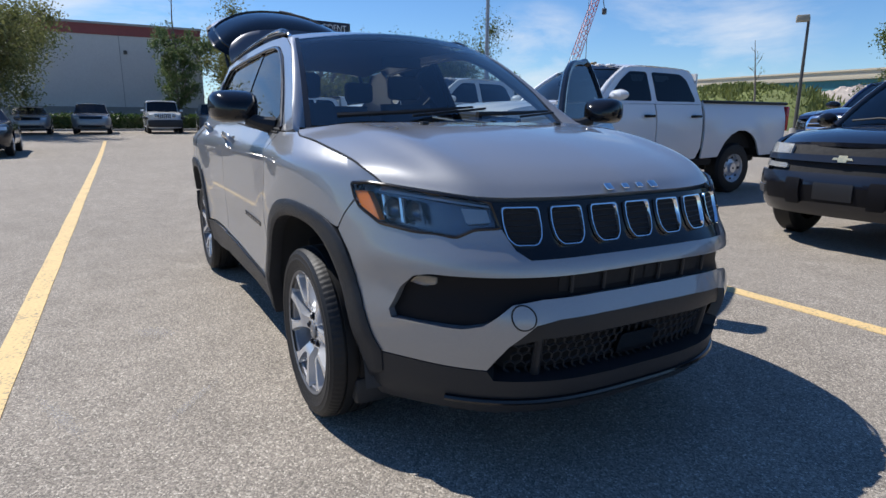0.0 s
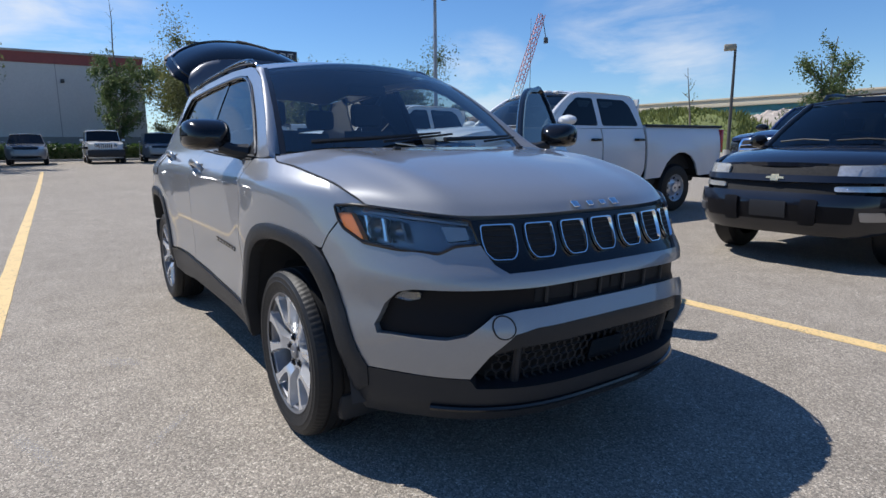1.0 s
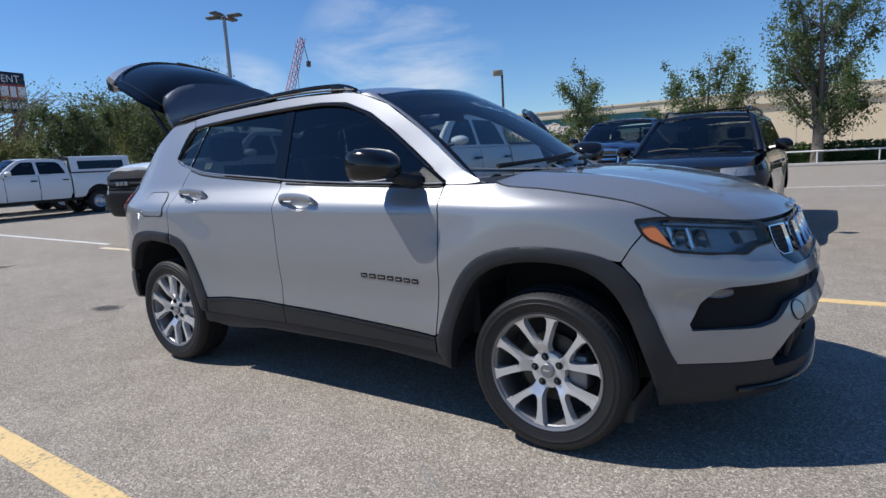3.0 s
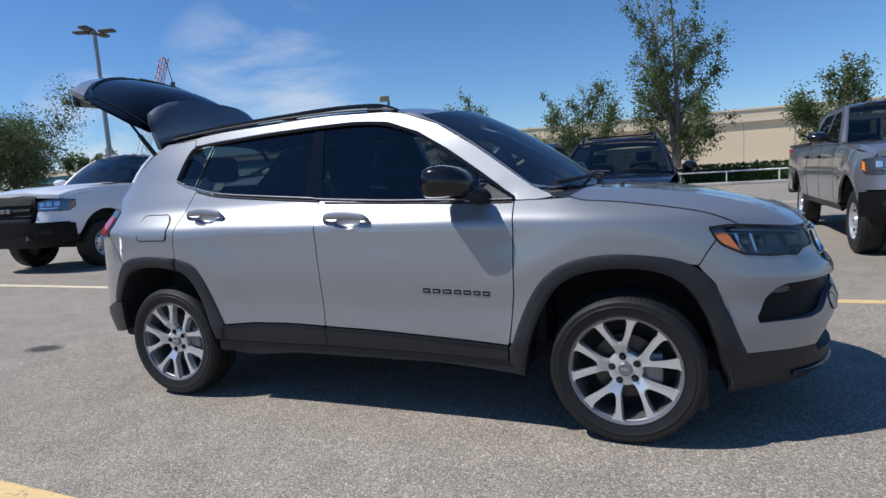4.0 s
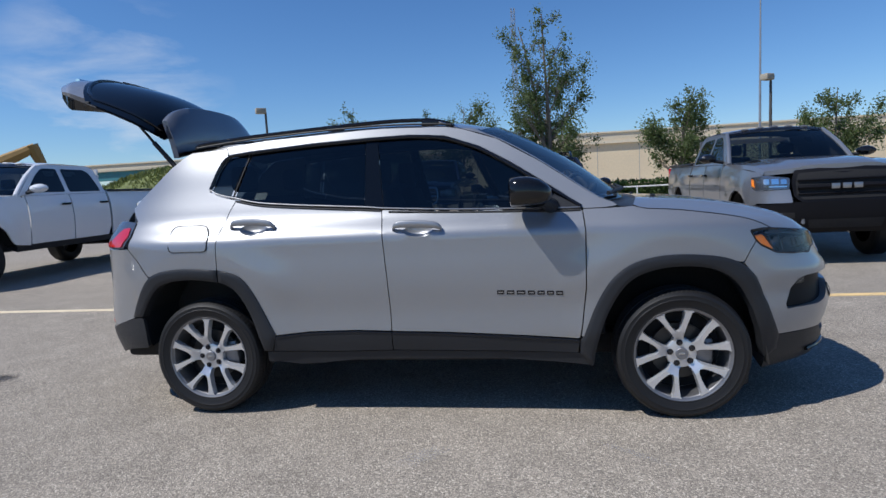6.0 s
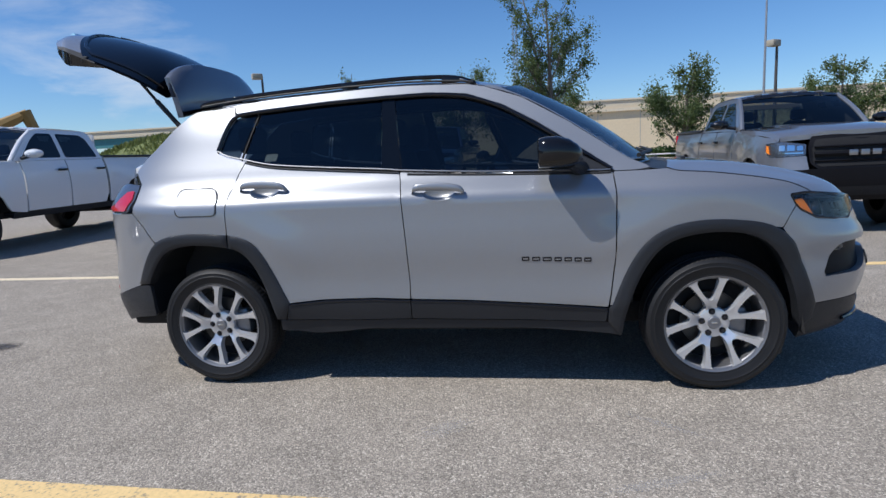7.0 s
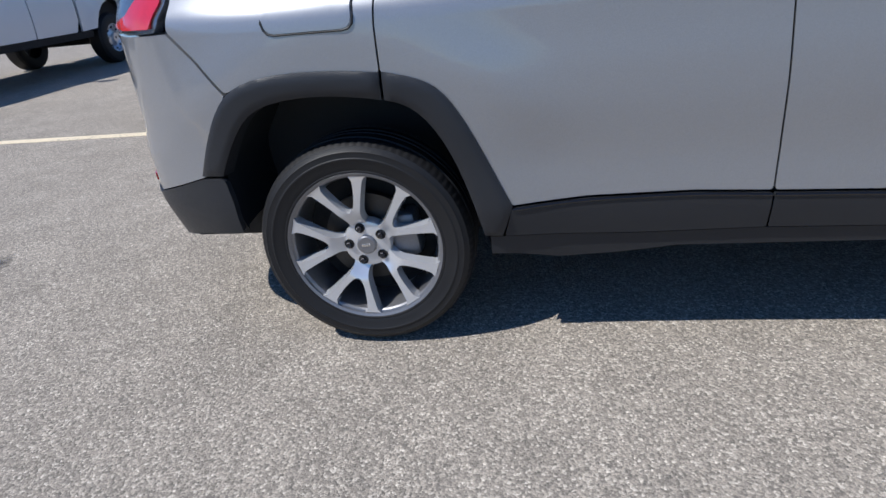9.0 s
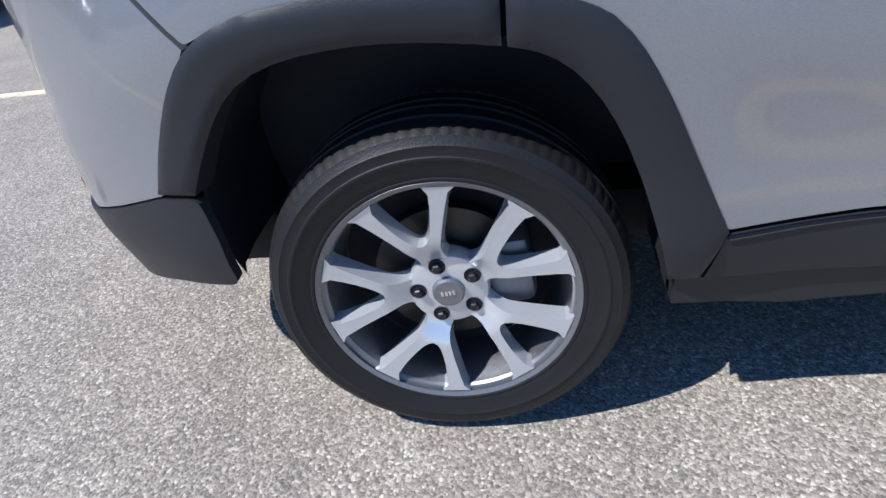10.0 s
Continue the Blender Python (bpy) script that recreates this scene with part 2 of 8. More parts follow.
M["black_plastic"] = surface("smooth_black_plastic", (0.007, 0.007, 0.009), 0.5, grain=300, spec=0.15)
M["dark"] = surface("dark_cavity", (0.008, 0.008, 0.009), 0.8, vary=0.2)
M["rubber"] = surface("tyre_rubber", (0.011, 0.011, 0.012), 0.55, grain=220, vary=0.22, blotch=9, bump=0.2, spec=0.35)
M["seal"] = surface("rubber_seal", (0.012, 0.012, 0.013), 0.6)
M["alloy"] = surface("silver_alloy", (0.60, 0.61, 0.63), 0.24, metal=0.55, grain=60, vary=0.03, coat=0.6)
M["satin"] = surface("satin_trim", (0.35, 0.35, 0.36), 0.35, metal=0.9, grain=80, vary=0.03)
M["tinted_screen"] = surface("black_screen", (0.004, 0.005, 0.007), 0.06, vary=0.05, spec=0.35)
M["lamp_chrome"] = surface("lamp_chrome", (0.62, 0.63, 0.64), 0.24, metal=0.6, grain=40, vary=0.35)
M["lamp_bowl"] = surface("lamp_bowl", (0.20, 0.215, 0.24), 0.22, metal=0.8, grain=90, vary=0.35)
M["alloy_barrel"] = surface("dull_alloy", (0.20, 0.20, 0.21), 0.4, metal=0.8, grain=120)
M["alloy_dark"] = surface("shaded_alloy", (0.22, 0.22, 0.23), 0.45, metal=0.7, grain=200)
M["chrome"] = surface("chrome", (0.86, 0.87, 0.88), 0.07, metal=1.0, vary=0.03)
M["steel"] = surface("brake_steel", (0.07, 0.068, 0.066), 0.45, metal=0.9, grain=120)
M["interior"] = surface("dark_interior", (0.045, 0.045, 0.047), 0.75, grain=200)
M["cloth"] = surface("seat_cloth", (0.035, 0.035, 0.038), 0.85, grain=350, bump=0.3)
M["trim"] = surface("black_trunk_lining", (0.03, 0.03, 0.032), 0.7, grain=400, bump=0.2)
M["side_glass"] = glass("privacy_glass", (0.07, 0.09, 0.095), ior=1.6)
M["clear_glass"] = glass("clear_glass", (0.58, 0.65, 0.64), ior=2.1)
M["truck_glass"] = glass("truck_screen_glass", (0.42, 0.48, 0.48), ior=1.7)
M["dash"] = surface("grey_dashboard", (0.10, 0.105, 0.11), 0.7, grain=200)
M["lens"] = glass("lamp_lens", (0.86, 0.88, 0.9))
M["amber"] = surface("amber_lens", (0.90, 0.29, 0.04), 0.2, vary=0.08, coat=0.6)
M["red_lens"] = surface("red_lens", (0.50, 0.010, 0.015), 0.12, vary=0.1, coat=0.8)
M["badge"] = surface("dark_badge", (0.03, 0.03, 0.035), 0.25, metal=0.5)
M["stucco"] = surface("grey_tan_stucco", (0.64, 0.60, 0.55), 0.9, grain=9, blotch=0.25, vary=0.08, bump=0.4)
M["dark_stucco"] = surface("brown_grey_stucco", (0.30, 0.275, 0.245), 0.9, grain=9, blotch=0.3, vary=0.1, bump=0.4)
M["red_band"] = surface("dull_red_band", (0.30, 0.085, 0.075), 0.8, grain=6, blotch=0.4)
M["cream"] = surface("cream_concrete", (0.74, 0.60, 0.40), 0.9, grain=5, blotch=0.12, vary=0.10, bump=0.3)
M["cream_light"] = surface("pale_concrete", (0.70, 0.60, 0.44), 0.9, grain=5, blotch=0.2, vary=0.08)
M["teal"] = surface("teal_steel", (0.06, 0.22, 0.24), 0.6, grain=3)
M["concrete"] = surface("concrete", (0.42, 0.40, 0.37), 0.9, grain=20, bump=0.4)
M["rubble"] = surface("pale_rubble", (0.46, 0.40, 0.35), 0.95, grain=3, blotch=0.6, vary=0.3, bump=0.8)
M["pole"] = surface("galvanised_steel", (0.30, 0.31, 0.33), 0.5, metal=0.6, grain=12)
M["dark_pole"] = surface("bronze_painted_steel", (0.07, 0.065, 0.06), 0.5, grain=15)
M["crane_red"] = surface("red_paint", (0.55, 0.19, 0.18), 0.5)
M["crane_white"] = surface("white_enamel", (0.75, 0.72, 0.70), 0.5)
M["machine_yellow"] = surface("machine_yellow", (0.30, 0.18, 0.05), 0.6)
M["bark"] = surface("grey_bark", (0.17, 0.145, 0.12), 0.9, grain=30, vary=0.35, bump=0.9)
M["leaf"] = leaf_material("oak_leaf", (0.05, 0.085, 0.026), (0.185, 0.235, 0.085))
M["leaf_dark"] = leaf_material("dark_leaf", (0.055, 0.085, 0.034), (0.18, 0.215, 0.085))
M["leaf_olive"] = leaf_material("olive_leaf", (0.10, 0.115, 0.035), (0.26, 0.265, 0.10))
M["hedge"] = leaf_material("hedge_leaf", (0.03, 0.065, 0.015), (0.10, 0.16, 0.04))
M["weed"] = leaf_material("weed_blade", (0.10, 0.13, 0.03), (0.27, 0.30, 0.10))
M["grass"] = surface("grass", (0.14, 0.165, 0.055), 0.95, grain=6, blotch=0.6, vary=0.4, bump=0.8)
M["lamp_head"] = surface("lamp_housing", (0.35, 0.31, 0.24), 0.6)
M["sign_black"] = surface("sign_black", (0.012, 0.014, 0.03), 0.5)
M["sign_red"] = surface("sign_red", (0.38, 0.035, 0.04), 0.5)
M["gold"] = surface("pale_gold", (0.75, 0.62, 0.36), 0.25, metal=0.8)
M["sign_white"] = surface("sign_white", (0.75, 0.75, 0.75), 0.5, vary=0.03)


# ---- mesh helpers ----
def mesh_from(bm, name, mat, smooth=True):
    me = bpy.data.meshes.new(name)
    bm.normal_update()
    bm.to_mesh(me)
    bm.free()
    for m in (mat if isinstance(mat, (list, tuple)) else [mat]):
        me.materials.append(M[m])
    if smooth:
        for f in me.polygons:
            f.use_smooth = True
    return me


def smooth_by_angle(me, deg=32):
    """Flat across sharp edges, smooth elsewhere."""
    for f in me.polygons:
        f.use_smooth = True
    bm = bmesh.new()
    bm.from_mesh(me)
    lim = radians(deg)
    for e in bm.edges:
        if len(e.link_faces) == 2:
            e.smooth = e.calc_face_angle(0) < lim
    bm.to_mesh(me)
    bm.free()
    return me


def part(name, bm, mat, parent=None, label="", deg=32, at=None):
    """Links a bmesh as one mesh object, under a thing or a part."""
    bmesh.ops.recalc_face_normals(bm, faces=bm.faces)
    me = smooth_by_angle(mesh_from(bm, name, mat), deg)
    ob = new(name, me)
    if mat in ("lens", "clear_glass", "side_glass", "truck_glass"):
        ob.visible_shadow = False
    if parent is not None:
        ob.parent = parent
    if at is not None:
        ob.matrix_basis = at
    if label:
        ob["label"] = label
    return ob


def thing(name, label, category, group="", kind="", m=None):
    ob = tagged(new(name), label, category, group, kind)
    ob.empty_display_size = 0.3
    if m is not None:
        ob.matrix_basis = m
    return ob


def add_box(bm, lo, hi, bevel=0.0, seg=2):
    vs = [bm.verts.new((x, y, z)) for x in (lo[0], hi[0]) for y in (lo[1], hi[1]) for z in (lo[2], hi[2])]
    quads = [(0, 1, 3, 2), (4, 6, 7, 5), (0, 4, 5, 1), (2, 3, 7, 6), (0, 2, 6, 4), (1, 5, 7, 3)]
    fs = [bm.faces.new([vs[i] for i in q]) for q in quads]
    if bevel:
        es = list({e for f in fs for e in f.edges})
        bmesh.ops.bevel(bm, geom=es, offset=bevel, segments=seg, affect="EDGES", profile=0.5)
    return vs


def box(lo, hi, bevel=0.0, seg=2):
    bm = bmesh.new()
    add_box(bm, lo, hi, bevel, seg)
    return bm


def add_loft(bm, rings, closed=True, cap0=False, cap1=False):
    """Skins rows of points; closed: each row is a loop."""
    rows = [[bm.verts.new(p) for p in r] for r in rings]
    for a, b in zip(rows, rows[1:]):
        k = len(a)
        for i in range(k if closed else k - 1):
            j = (i + 1) % k
            q = [a[i], a[j], b[j], b[i]]
            try:
                bm.faces.new(q)
            except ValueError:
                pass
    if cap0:
        bm.faces.new(rows[0])
    if cap1:
        bm.faces.new(rows[-1])
    return rows


def loft(rings, closed=True, cap0=False, cap1=False):
    bm = bmesh.new()
    add_loft(bm, rings, closed, cap0, cap1)
    return bm


def circle(c, r, axis="z", k=16, r2=None):
    r2 = r if r2 is None else r2
    pts = []
    for i in range(k):
        a = 2 * math.pi * i / k
        u, v = r * math.cos(a), r2 * math.sin(a)
        pts.append({"z": (c[0] + u, c[1] + v, c[2]), "y": (c[0] + u, c[1], c[2] + v), "x": (c[0], c[1] + u, c[2] + v)}[axis])
    return pts


def add_tube(bm, path, radii, k=10, cap=True):
    """A round bar along a path of points, with one radius for each."""
    path = [Vector(p) for p in path]
    if not isinstance(radii, (list, tuple)):
        radii = [radii] * len(path)
    rings, side = [], None
    for i, p in enumerate(path):
        d = (path[min(i + 1, len(path) - 1)] - path[max(i - 1, 0)]).normalized()
        ref = Vector((0, 0, 1)) if abs(d.z) < 0.9 else Vector((1, 0, 0))
        if side is None:
            side = d.cross(ref).normalized()
        else:
            side = (side - d * side.dot(d)).normalized()
        up = side.cross(d)
        rings.append([p + (side * math.cos(2 * math.pi * j / k) + up * math.sin(2 * math.pi * j / k)) * radii[i] for j in range(k)])
    add_loft(bm, rings, True, cap, cap)


def tube(path, radii, k=10, cap=True):
    bm = bmesh.new()
    add_tube(bm, path, radii, k, cap)
    return bm


def revolve(profile, axis="y", k=48, closed=False):
    """Turns (radius, along) points round an axis."""
    rings = [circle({"y": (0, h, 0), "z": (0, 0, h), "x": (h, 0, 0)}[axis], max(r, 1e-4), axis, k) for r, h in profile]
    if closed:
        rings.append(rings[0])
    return loft(rings)


def catmull(pts, n):
    """A smooth curve through points, n pieces a span."""
    p = [np.array(q, float) for q in pts]
    p = [2 * p[0] - p[1]] + p + [2 * p[-1] - p[-2]]
    out = []
    for i in range(1, len(p) - 2):
        for j in range(n):
            t = j / n
            a, b, c, d = p[i - 1], p[i], p[i + 1], p[i + 2]
            out.append(0.5 * (2 * b + (c - a) * t + (2 * a - 5 * b + 4 * c - d) * t**2 + (3 * b - 3 * c + d - a) * t**3))
    out.append(p[-2])
    return out


def curve_of(pairs):
    """A smooth function through (x, value) pairs (monotone cubic)."""
    xs, ys = np.array([a for a, _ in pairs], float), np.array([b for _, b in pairs], float)
    h, d = np.diff(xs), np.diff(ys) / np.diff(xs)
    m = np.zeros(len(xs))
    m[0], m[-1] = d[0], d[-1]
    for i in range(1, len(xs) - 1):
        if d[i - 1] * d[i] > 0:
            w1, w2 = 2 * h[i] + h[i - 1], h[i] + 2 * h[i - 1]
            m[i] = (w1 + w2) / (w1 / d[i - 1] + w2 / d[i])

    def f(x):
        x = min(max(x, xs[0]), xs[-1])
        i = min(int(np.searchsorted(xs, x, "right")) - 1, len(xs) - 2)
        t = (x - xs[i]) / h[i]
        return float((1 + 2 * t) * (1 - t) ** 2 * ys[i] + t * (1 - t) ** 2 * h[i] * m[i] + t * t * (3 - 2 * t) * ys[i + 1] + t * t * (t - 1) * h[i] * m[i + 1])

    return f


# ---- ground ----
ground_z = curve_of([(-2500, 0.30), (-60, 0.30), (-40, 0.295), (-33, 0.24), (-26, 0.12), (-20, 0.03), (-15, 0.0), (2500, 0.0)])


def ground_sheet():
    """The lot: level round the cars, rising a little towards the store."""
    bm = bmesh.new()
    cuts = [-2500, -400, -80, -20, 20, 80, 400, 2500]
    xcuts = [-2500, -400, -80, -60, -48, -40, -36, -33, -30, -28, -26, -24, -22, -20, -18, -15, 20, 80, 400, 2500]
    grid = [[bm.verts.new((x, y, ground_z(x))) for y in cuts] for x in xcuts]
    for i in range(len(xcuts) - 1):
        for j in range(len(cuts) - 1):
            bm.faces.new((grid[i][j], grid[i + 1][j], grid[i + 1][j + 1], grid[i][j + 1]))
    return tagged(part("ground", bm, "asphalt"), "sun-bleached coarse grey asphalt of a parking lot", "ground", kind="structure")


ground_sheet()


def painted_line(name, a, b, width, mat, label):
    a, b = Vector(a), Vector(b)
    d = (b - a).normalized()
    s = Vector((-d.y, d.x, 0)) * width / 2
    k = max(2, int((b - a).length / 0.5))
    bm = bmesh.new()
    rng = random.Random(int(a.x * 10 + a.y * 100))
    rows = []
    for i in range(k + 1):
        p = a.lerp(b, i / k)
        e1, e2 = 1 + rng.uniform(-0.05, 0.05), 1 + rng.uniform(-0.05, 0.05)
        g = ground_z(p.x) + (0.004 if p.x < -15 else 0.0)
        rows.append([(p - s * e1).to_tuple()[:2] + (g,), (p - s * e1).to_tuple()[:2] + (g + 0.004,), (p + s * e2).to_tuple()[:2] + (g + 0.004,), (p + s * e2).to_tuple()[:2] + (g,)])
    add_loft(bm, rows, False)
    return tagged(part(name, bm, mat), label, "road marking", kind="structure")


painted_line("parking_line", (-27, -1.53, 0), (6.5, -2.12, 0), 0.125, "yellow", "worn yellow parking line painted on the asphalt")
painted_line("parking_line", (-1.2, 2.237, 0), (9.5, 2.26, 0), 0.12, "yellow", "worn yellow parking line painted on the asphalt")
painted_line("parking_line", (-8.6, 2.22, 0), (-1.2, 2.237, 0), 0.12, "faded_yellow", "faded pale stretch of a yellow parking line")
painted_line("white_line", (-28, 3.35, 0), (-9.0, 2.55, 0), 0.10, "white_line", "faded white line painted on the asphalt")
painted_line("white_line", (0.7, 15.0, 0), (16.0, 15.3, 0), 0.12, "white_line", "faded white line across the drive lane")


def blot_material(name, color, soft):
    """A blot that thins out to nothing towards its edge."""
    m, n, l, p = nodes_of(name)
    out = [x for x in n if x.type == "OUTPUT_MATERIAL"][0]
    co, ln, nz = n.new("ShaderNodeTexCoord"), n.new("ShaderNodeVectorMath"), n.new("ShaderNodeTexNoise")
    ln.operation = "LENGTH"
    nz.inputs["Scale"].default_value, nz.inputs["Detail"].default_value = 5.0, 6
    l.new(co.outputs["Object"], ln.inputs[0])
    l.new(co.outputs["Object"], nz.inputs["Vector"])
    a = n.new("ShaderNodeMath")
    a.operation = "MULTIPLY_ADD"
    a.inputs[1].default_value = 0.9
    l.new(nz.outputs["Fac"], a.inputs[0])
    l.new(ln.outputs["Value"], a.inputs[2])
    mr = n.new("ShaderNodeMapRange")
    mr.inputs[1].default_value, mr.inputs[2].default_value = 0.75, 1.25
    mr.inputs[3].default_value, mr.inputs[4].default_value = soft, 0.0
    l.new(a.outputs[0], mr.inputs[0])
    p.inputs["Base Color"].default_value = rgb(color)
    p.inputs["Roughness"].default_value = 0.8
    tr, mx = n.new("ShaderNodeBsdfTransparent"), n.new("ShaderNodeMixShader")
    l.new(mr.outputs[0], mx.inputs[0])
    l.new(tr.outputs[0], mx.inputs[1])
    l.new(p.outputs[0], mx.inputs[2])
    l.new(mx.outputs[0], out.inputs["Surface"])
    return m


M["blot_dark"] = blot_material("dark_stain", (0.05, 0.048, 0.048), 0.75)
M["blot_pale"] = blot_material("pale_scuff", (0.44, 0.42, 0.39), 0.22)


def blot(name, at, a, b, turn, mat, label):
    bm = bmesh.new()
    bm.faces.new([bm.verts.new(p) for p in circle((0, 0, 0), 1.0, "z", 24)])
    ob = tagged(part(name, bm, mat), label, "stain", kind="structure")
    ob.matrix_basis = pose(at[0], at[1], 0.004, 0, 0, turn) @ Matrix.Diagonal((a, b, 1, 1))


blot("stain", (-3.45, -0.27), 0.26, 0.16, 10, "blot_dark", "dark oil stain on the asphalt")
blot("stain", (-8.0, 0.4), 0.35, 0.2, 60, "blot_dark", "dark oil stain on the asphalt")
blot("scuff", (0.03, -1.36), 0.20, 0.10, 40, "blot_pale", "pale scuff on the asphalt")
blot("scuff", (1.0, -1.28), 0.30, 0.035, -38, "blot_pale", "pale scuff on the asphalt")
blot("scuff", (-18.5, 0.9), 1.2, 0.7, 0, "blot_pale", "pale scuff on the asphalt")
blot("scuff", (0.9, -1.75), 0.35, 0.05, 20, "blot_pale", "pale scuff on the asphalt")


# ---- far surroundings ----
def stucco_building():
    b = thing("store_building", "long grey-tan stucco store building with a dull red band", "building", kind="structure")
    part("wall", box((-62, -70, 0), (-46.5, 5.45, 6.85)), "stucco", b)
    part("parapet_band", box((-62.04, -70.04, 6.85), (-46.44, 5.51, 7.55)), "red_band", b, "dull red painted band")
    part("coping", box((-62.1, -70.1, 7.55), (-46.36, 5.59, 7.70)), "concrete", b)
    part("base_course", box((-62.03, -70.03, 0.0), (-46.42, 5.53, 1.9)), "dark_stucco", b, "darker painted base of the wall")
    for y in (-18.0, -9.0, 0.0):
        part("wall_joint", box((-46.5, y - 0.02, 1.9), (-46.49, y + 0.02, 6.85)), "dark_stucco", b)
    for y in (0.35, -11.6, -23.6):
        part("wall_light", box((-46.5, y - 0.12, 5.6), (-46.3, y + 0.12, 5.85), 0.03), "dark_pole", b, "dark wall-mounted lamp")
    return b


stucco_building()


def leaves(centres, radii, count, size, rng, squash=1.0):
    """Small bent leaf clumps scattered in ellipsoids: vertices and faces."""
    vs, fs = [], []
    weights = np.array([r[0] * r[1] * r[2] for r in radii])
    pick = rng.choice(len(centres), count, p=weights / weights.sum())
    for i in range(count):
        c, r = centres[pick[i]], radii[pick[i]]
        d = rng.normal(size=3)
        d /= np.linalg.norm(d)
        p = np.array(c) + d * np.array(r) * min(1.05, abs(rng.normal(0.0, 0.62)) ** 0.8)
        a = rng.normal(size=3)
        a /= np.linalg.norm(a)
        b = np.cross(a, rng.normal(size=3))
        b /= np.linalg.norm(b)
        s = size * rng.uniform(0.6, 1.35)
        n = np.cross(a, b) * s * 0.25
        k = len(vs)
        vs += [p - a * s, p - b * s * 0.5 + n, p + a * s, p + b * s * 0.5 + n]
        fs += [(k, k + 1, k + 2), (k, k + 2, k + 3)]
    return vs, fs


def tree(name, label, at, height, crown, seed, trunk_h=0.3, mat="leaf", count=4200, leaf=0.11, lean=0.0, limbs=9, fill=1.0, r0=None, kind="", stems=1, taper=0.0, leader=0.0):
    """A tapered trunk with limbs, and clumps of leaves round the limb ends; crown: its width and depth."""
    rng = np.random.default_rng(seed)
    t = thing(name, label, "tree", group="trees round the lot", kind=kind, m=pose(at[0], at[1], 0, 0, 0, rng.uniform(0, 360)))
    bm = bmesh.new()
    r0 = r0 or height * 0.013 + 0.03
    centres, radii = [], []
    for st in range(stems):
        off = np.array([rng.uniform(-0.2, 0.2), rng.uniform(-0.2, 0.2)]) * (stems > 1)
        dx, dy = (rng.uniform(-0.1, 0.1, 2) + np.array([math.cos(st * 2.2), math.sin(st * 2.2)]) * 0.12 * (stems > 1)) * height
        top = height * (0.97 if st == 0 else rng.uniform(0.72, 0.95))
        spine = [np.array([off[0] + dx * u * u + 0.03 * math.sin(5 * u + st) * height * 0.3, off[1] + dy * u * u, top * u]) for u in np.linspace(0, 1, 8)]
        add_tube(bm, spine, [r0 * (1.25 if i == 0 else 1) * (1 - 0.86 * i / 7) for i in range(8)], 7)
        n = max(3, limbs // stems)
        for j in range(n):
            u = trunk_h + (0.97 - trunk_h) * (j + rng.uniform(0, 0.8)) / n
            base = np.array([np.interp(u * 7, range(8), [s[q] for s in spine]) for q in range(3)])
            ang = j * 2.4 + rng.uniform(-0.5, 0.5) + st
            span = (1.2 - taper * (u - trunk_h) / (1 - trunk_h)) / 1.2 * crown * 0.5 * (0.55 + 0.55 * math.sin(math.pi * min(1, (u - trunk_h) / (1 - trunk_h) * 0.8 + 0.18))) * rng.uniform(0.6, 1.1)
            tip = base + np.array([math.cos(ang) * span, math.sin(ang) * span, min(span * rng.uniform(0.5, 1.4), height - base[2])])
            mid = (base + tip) / 2 + np.array([0, 0, -0.08 * span])
            rr = r0 * (1 - 0.8 * u) * 0.5
            add_tube(bm, [base, mid, tip], [rr, rr * 0.6, rr * 0.2], 5)
            for q in range(5):
                w = (0.35, 0.55, 0.75, 0.95, 1.1)[q]
                c = base + (tip - base) * w + rng.normal(size=3) * span * 0.16
                s = span * rng.uniform(0.16, 0.36) * fill
                centres.append(c)
                radii.append((s * rng.uniform(0.7, 1.2), s * rng.uniform(0.7, 1.2), s * rng.uniform(0.8, 1.6)))
                if q:
                    add_tube(bm, [tip * 0.4 + base * 0.6, (tip * 0.5 + c * 0.5), c], [rr * 0.4, rr * 0.25, rr * 0.1], 4)
    if leader:
        add_tube(bm, [(0.0, 0.1, height * 0.8), (0.1, 0.15, height * 1.05), (0.05, 0.3, height + leader * 0.6), (0.12, 0.35, height + leader)], [0.05, 0.04, 0.025, 0.008], 5)
        for k in range(9):
            z = height + leader * (0.15 + 0.08 * k)
            add_tube(bm, [(0.07, 0.25, z), (0.07 + 0.25 * math.cos(k * 2.1), 0.25 + 0.25 * math.sin(k * 2.1), z + 0.25)], [0.012, 0.004], 4)
    part("trunk", bm, "bark", t)
    vs, fs = leaves(centres, radii, count, leaf, rng)
    me = bpy.data.meshes.new("crown")
    me.from_pydata([v.tolist() for v in vs], [], fs)
    me.materials.append(M[mat])
    ob = new("crown", me)
    ob.parent = t
    return t


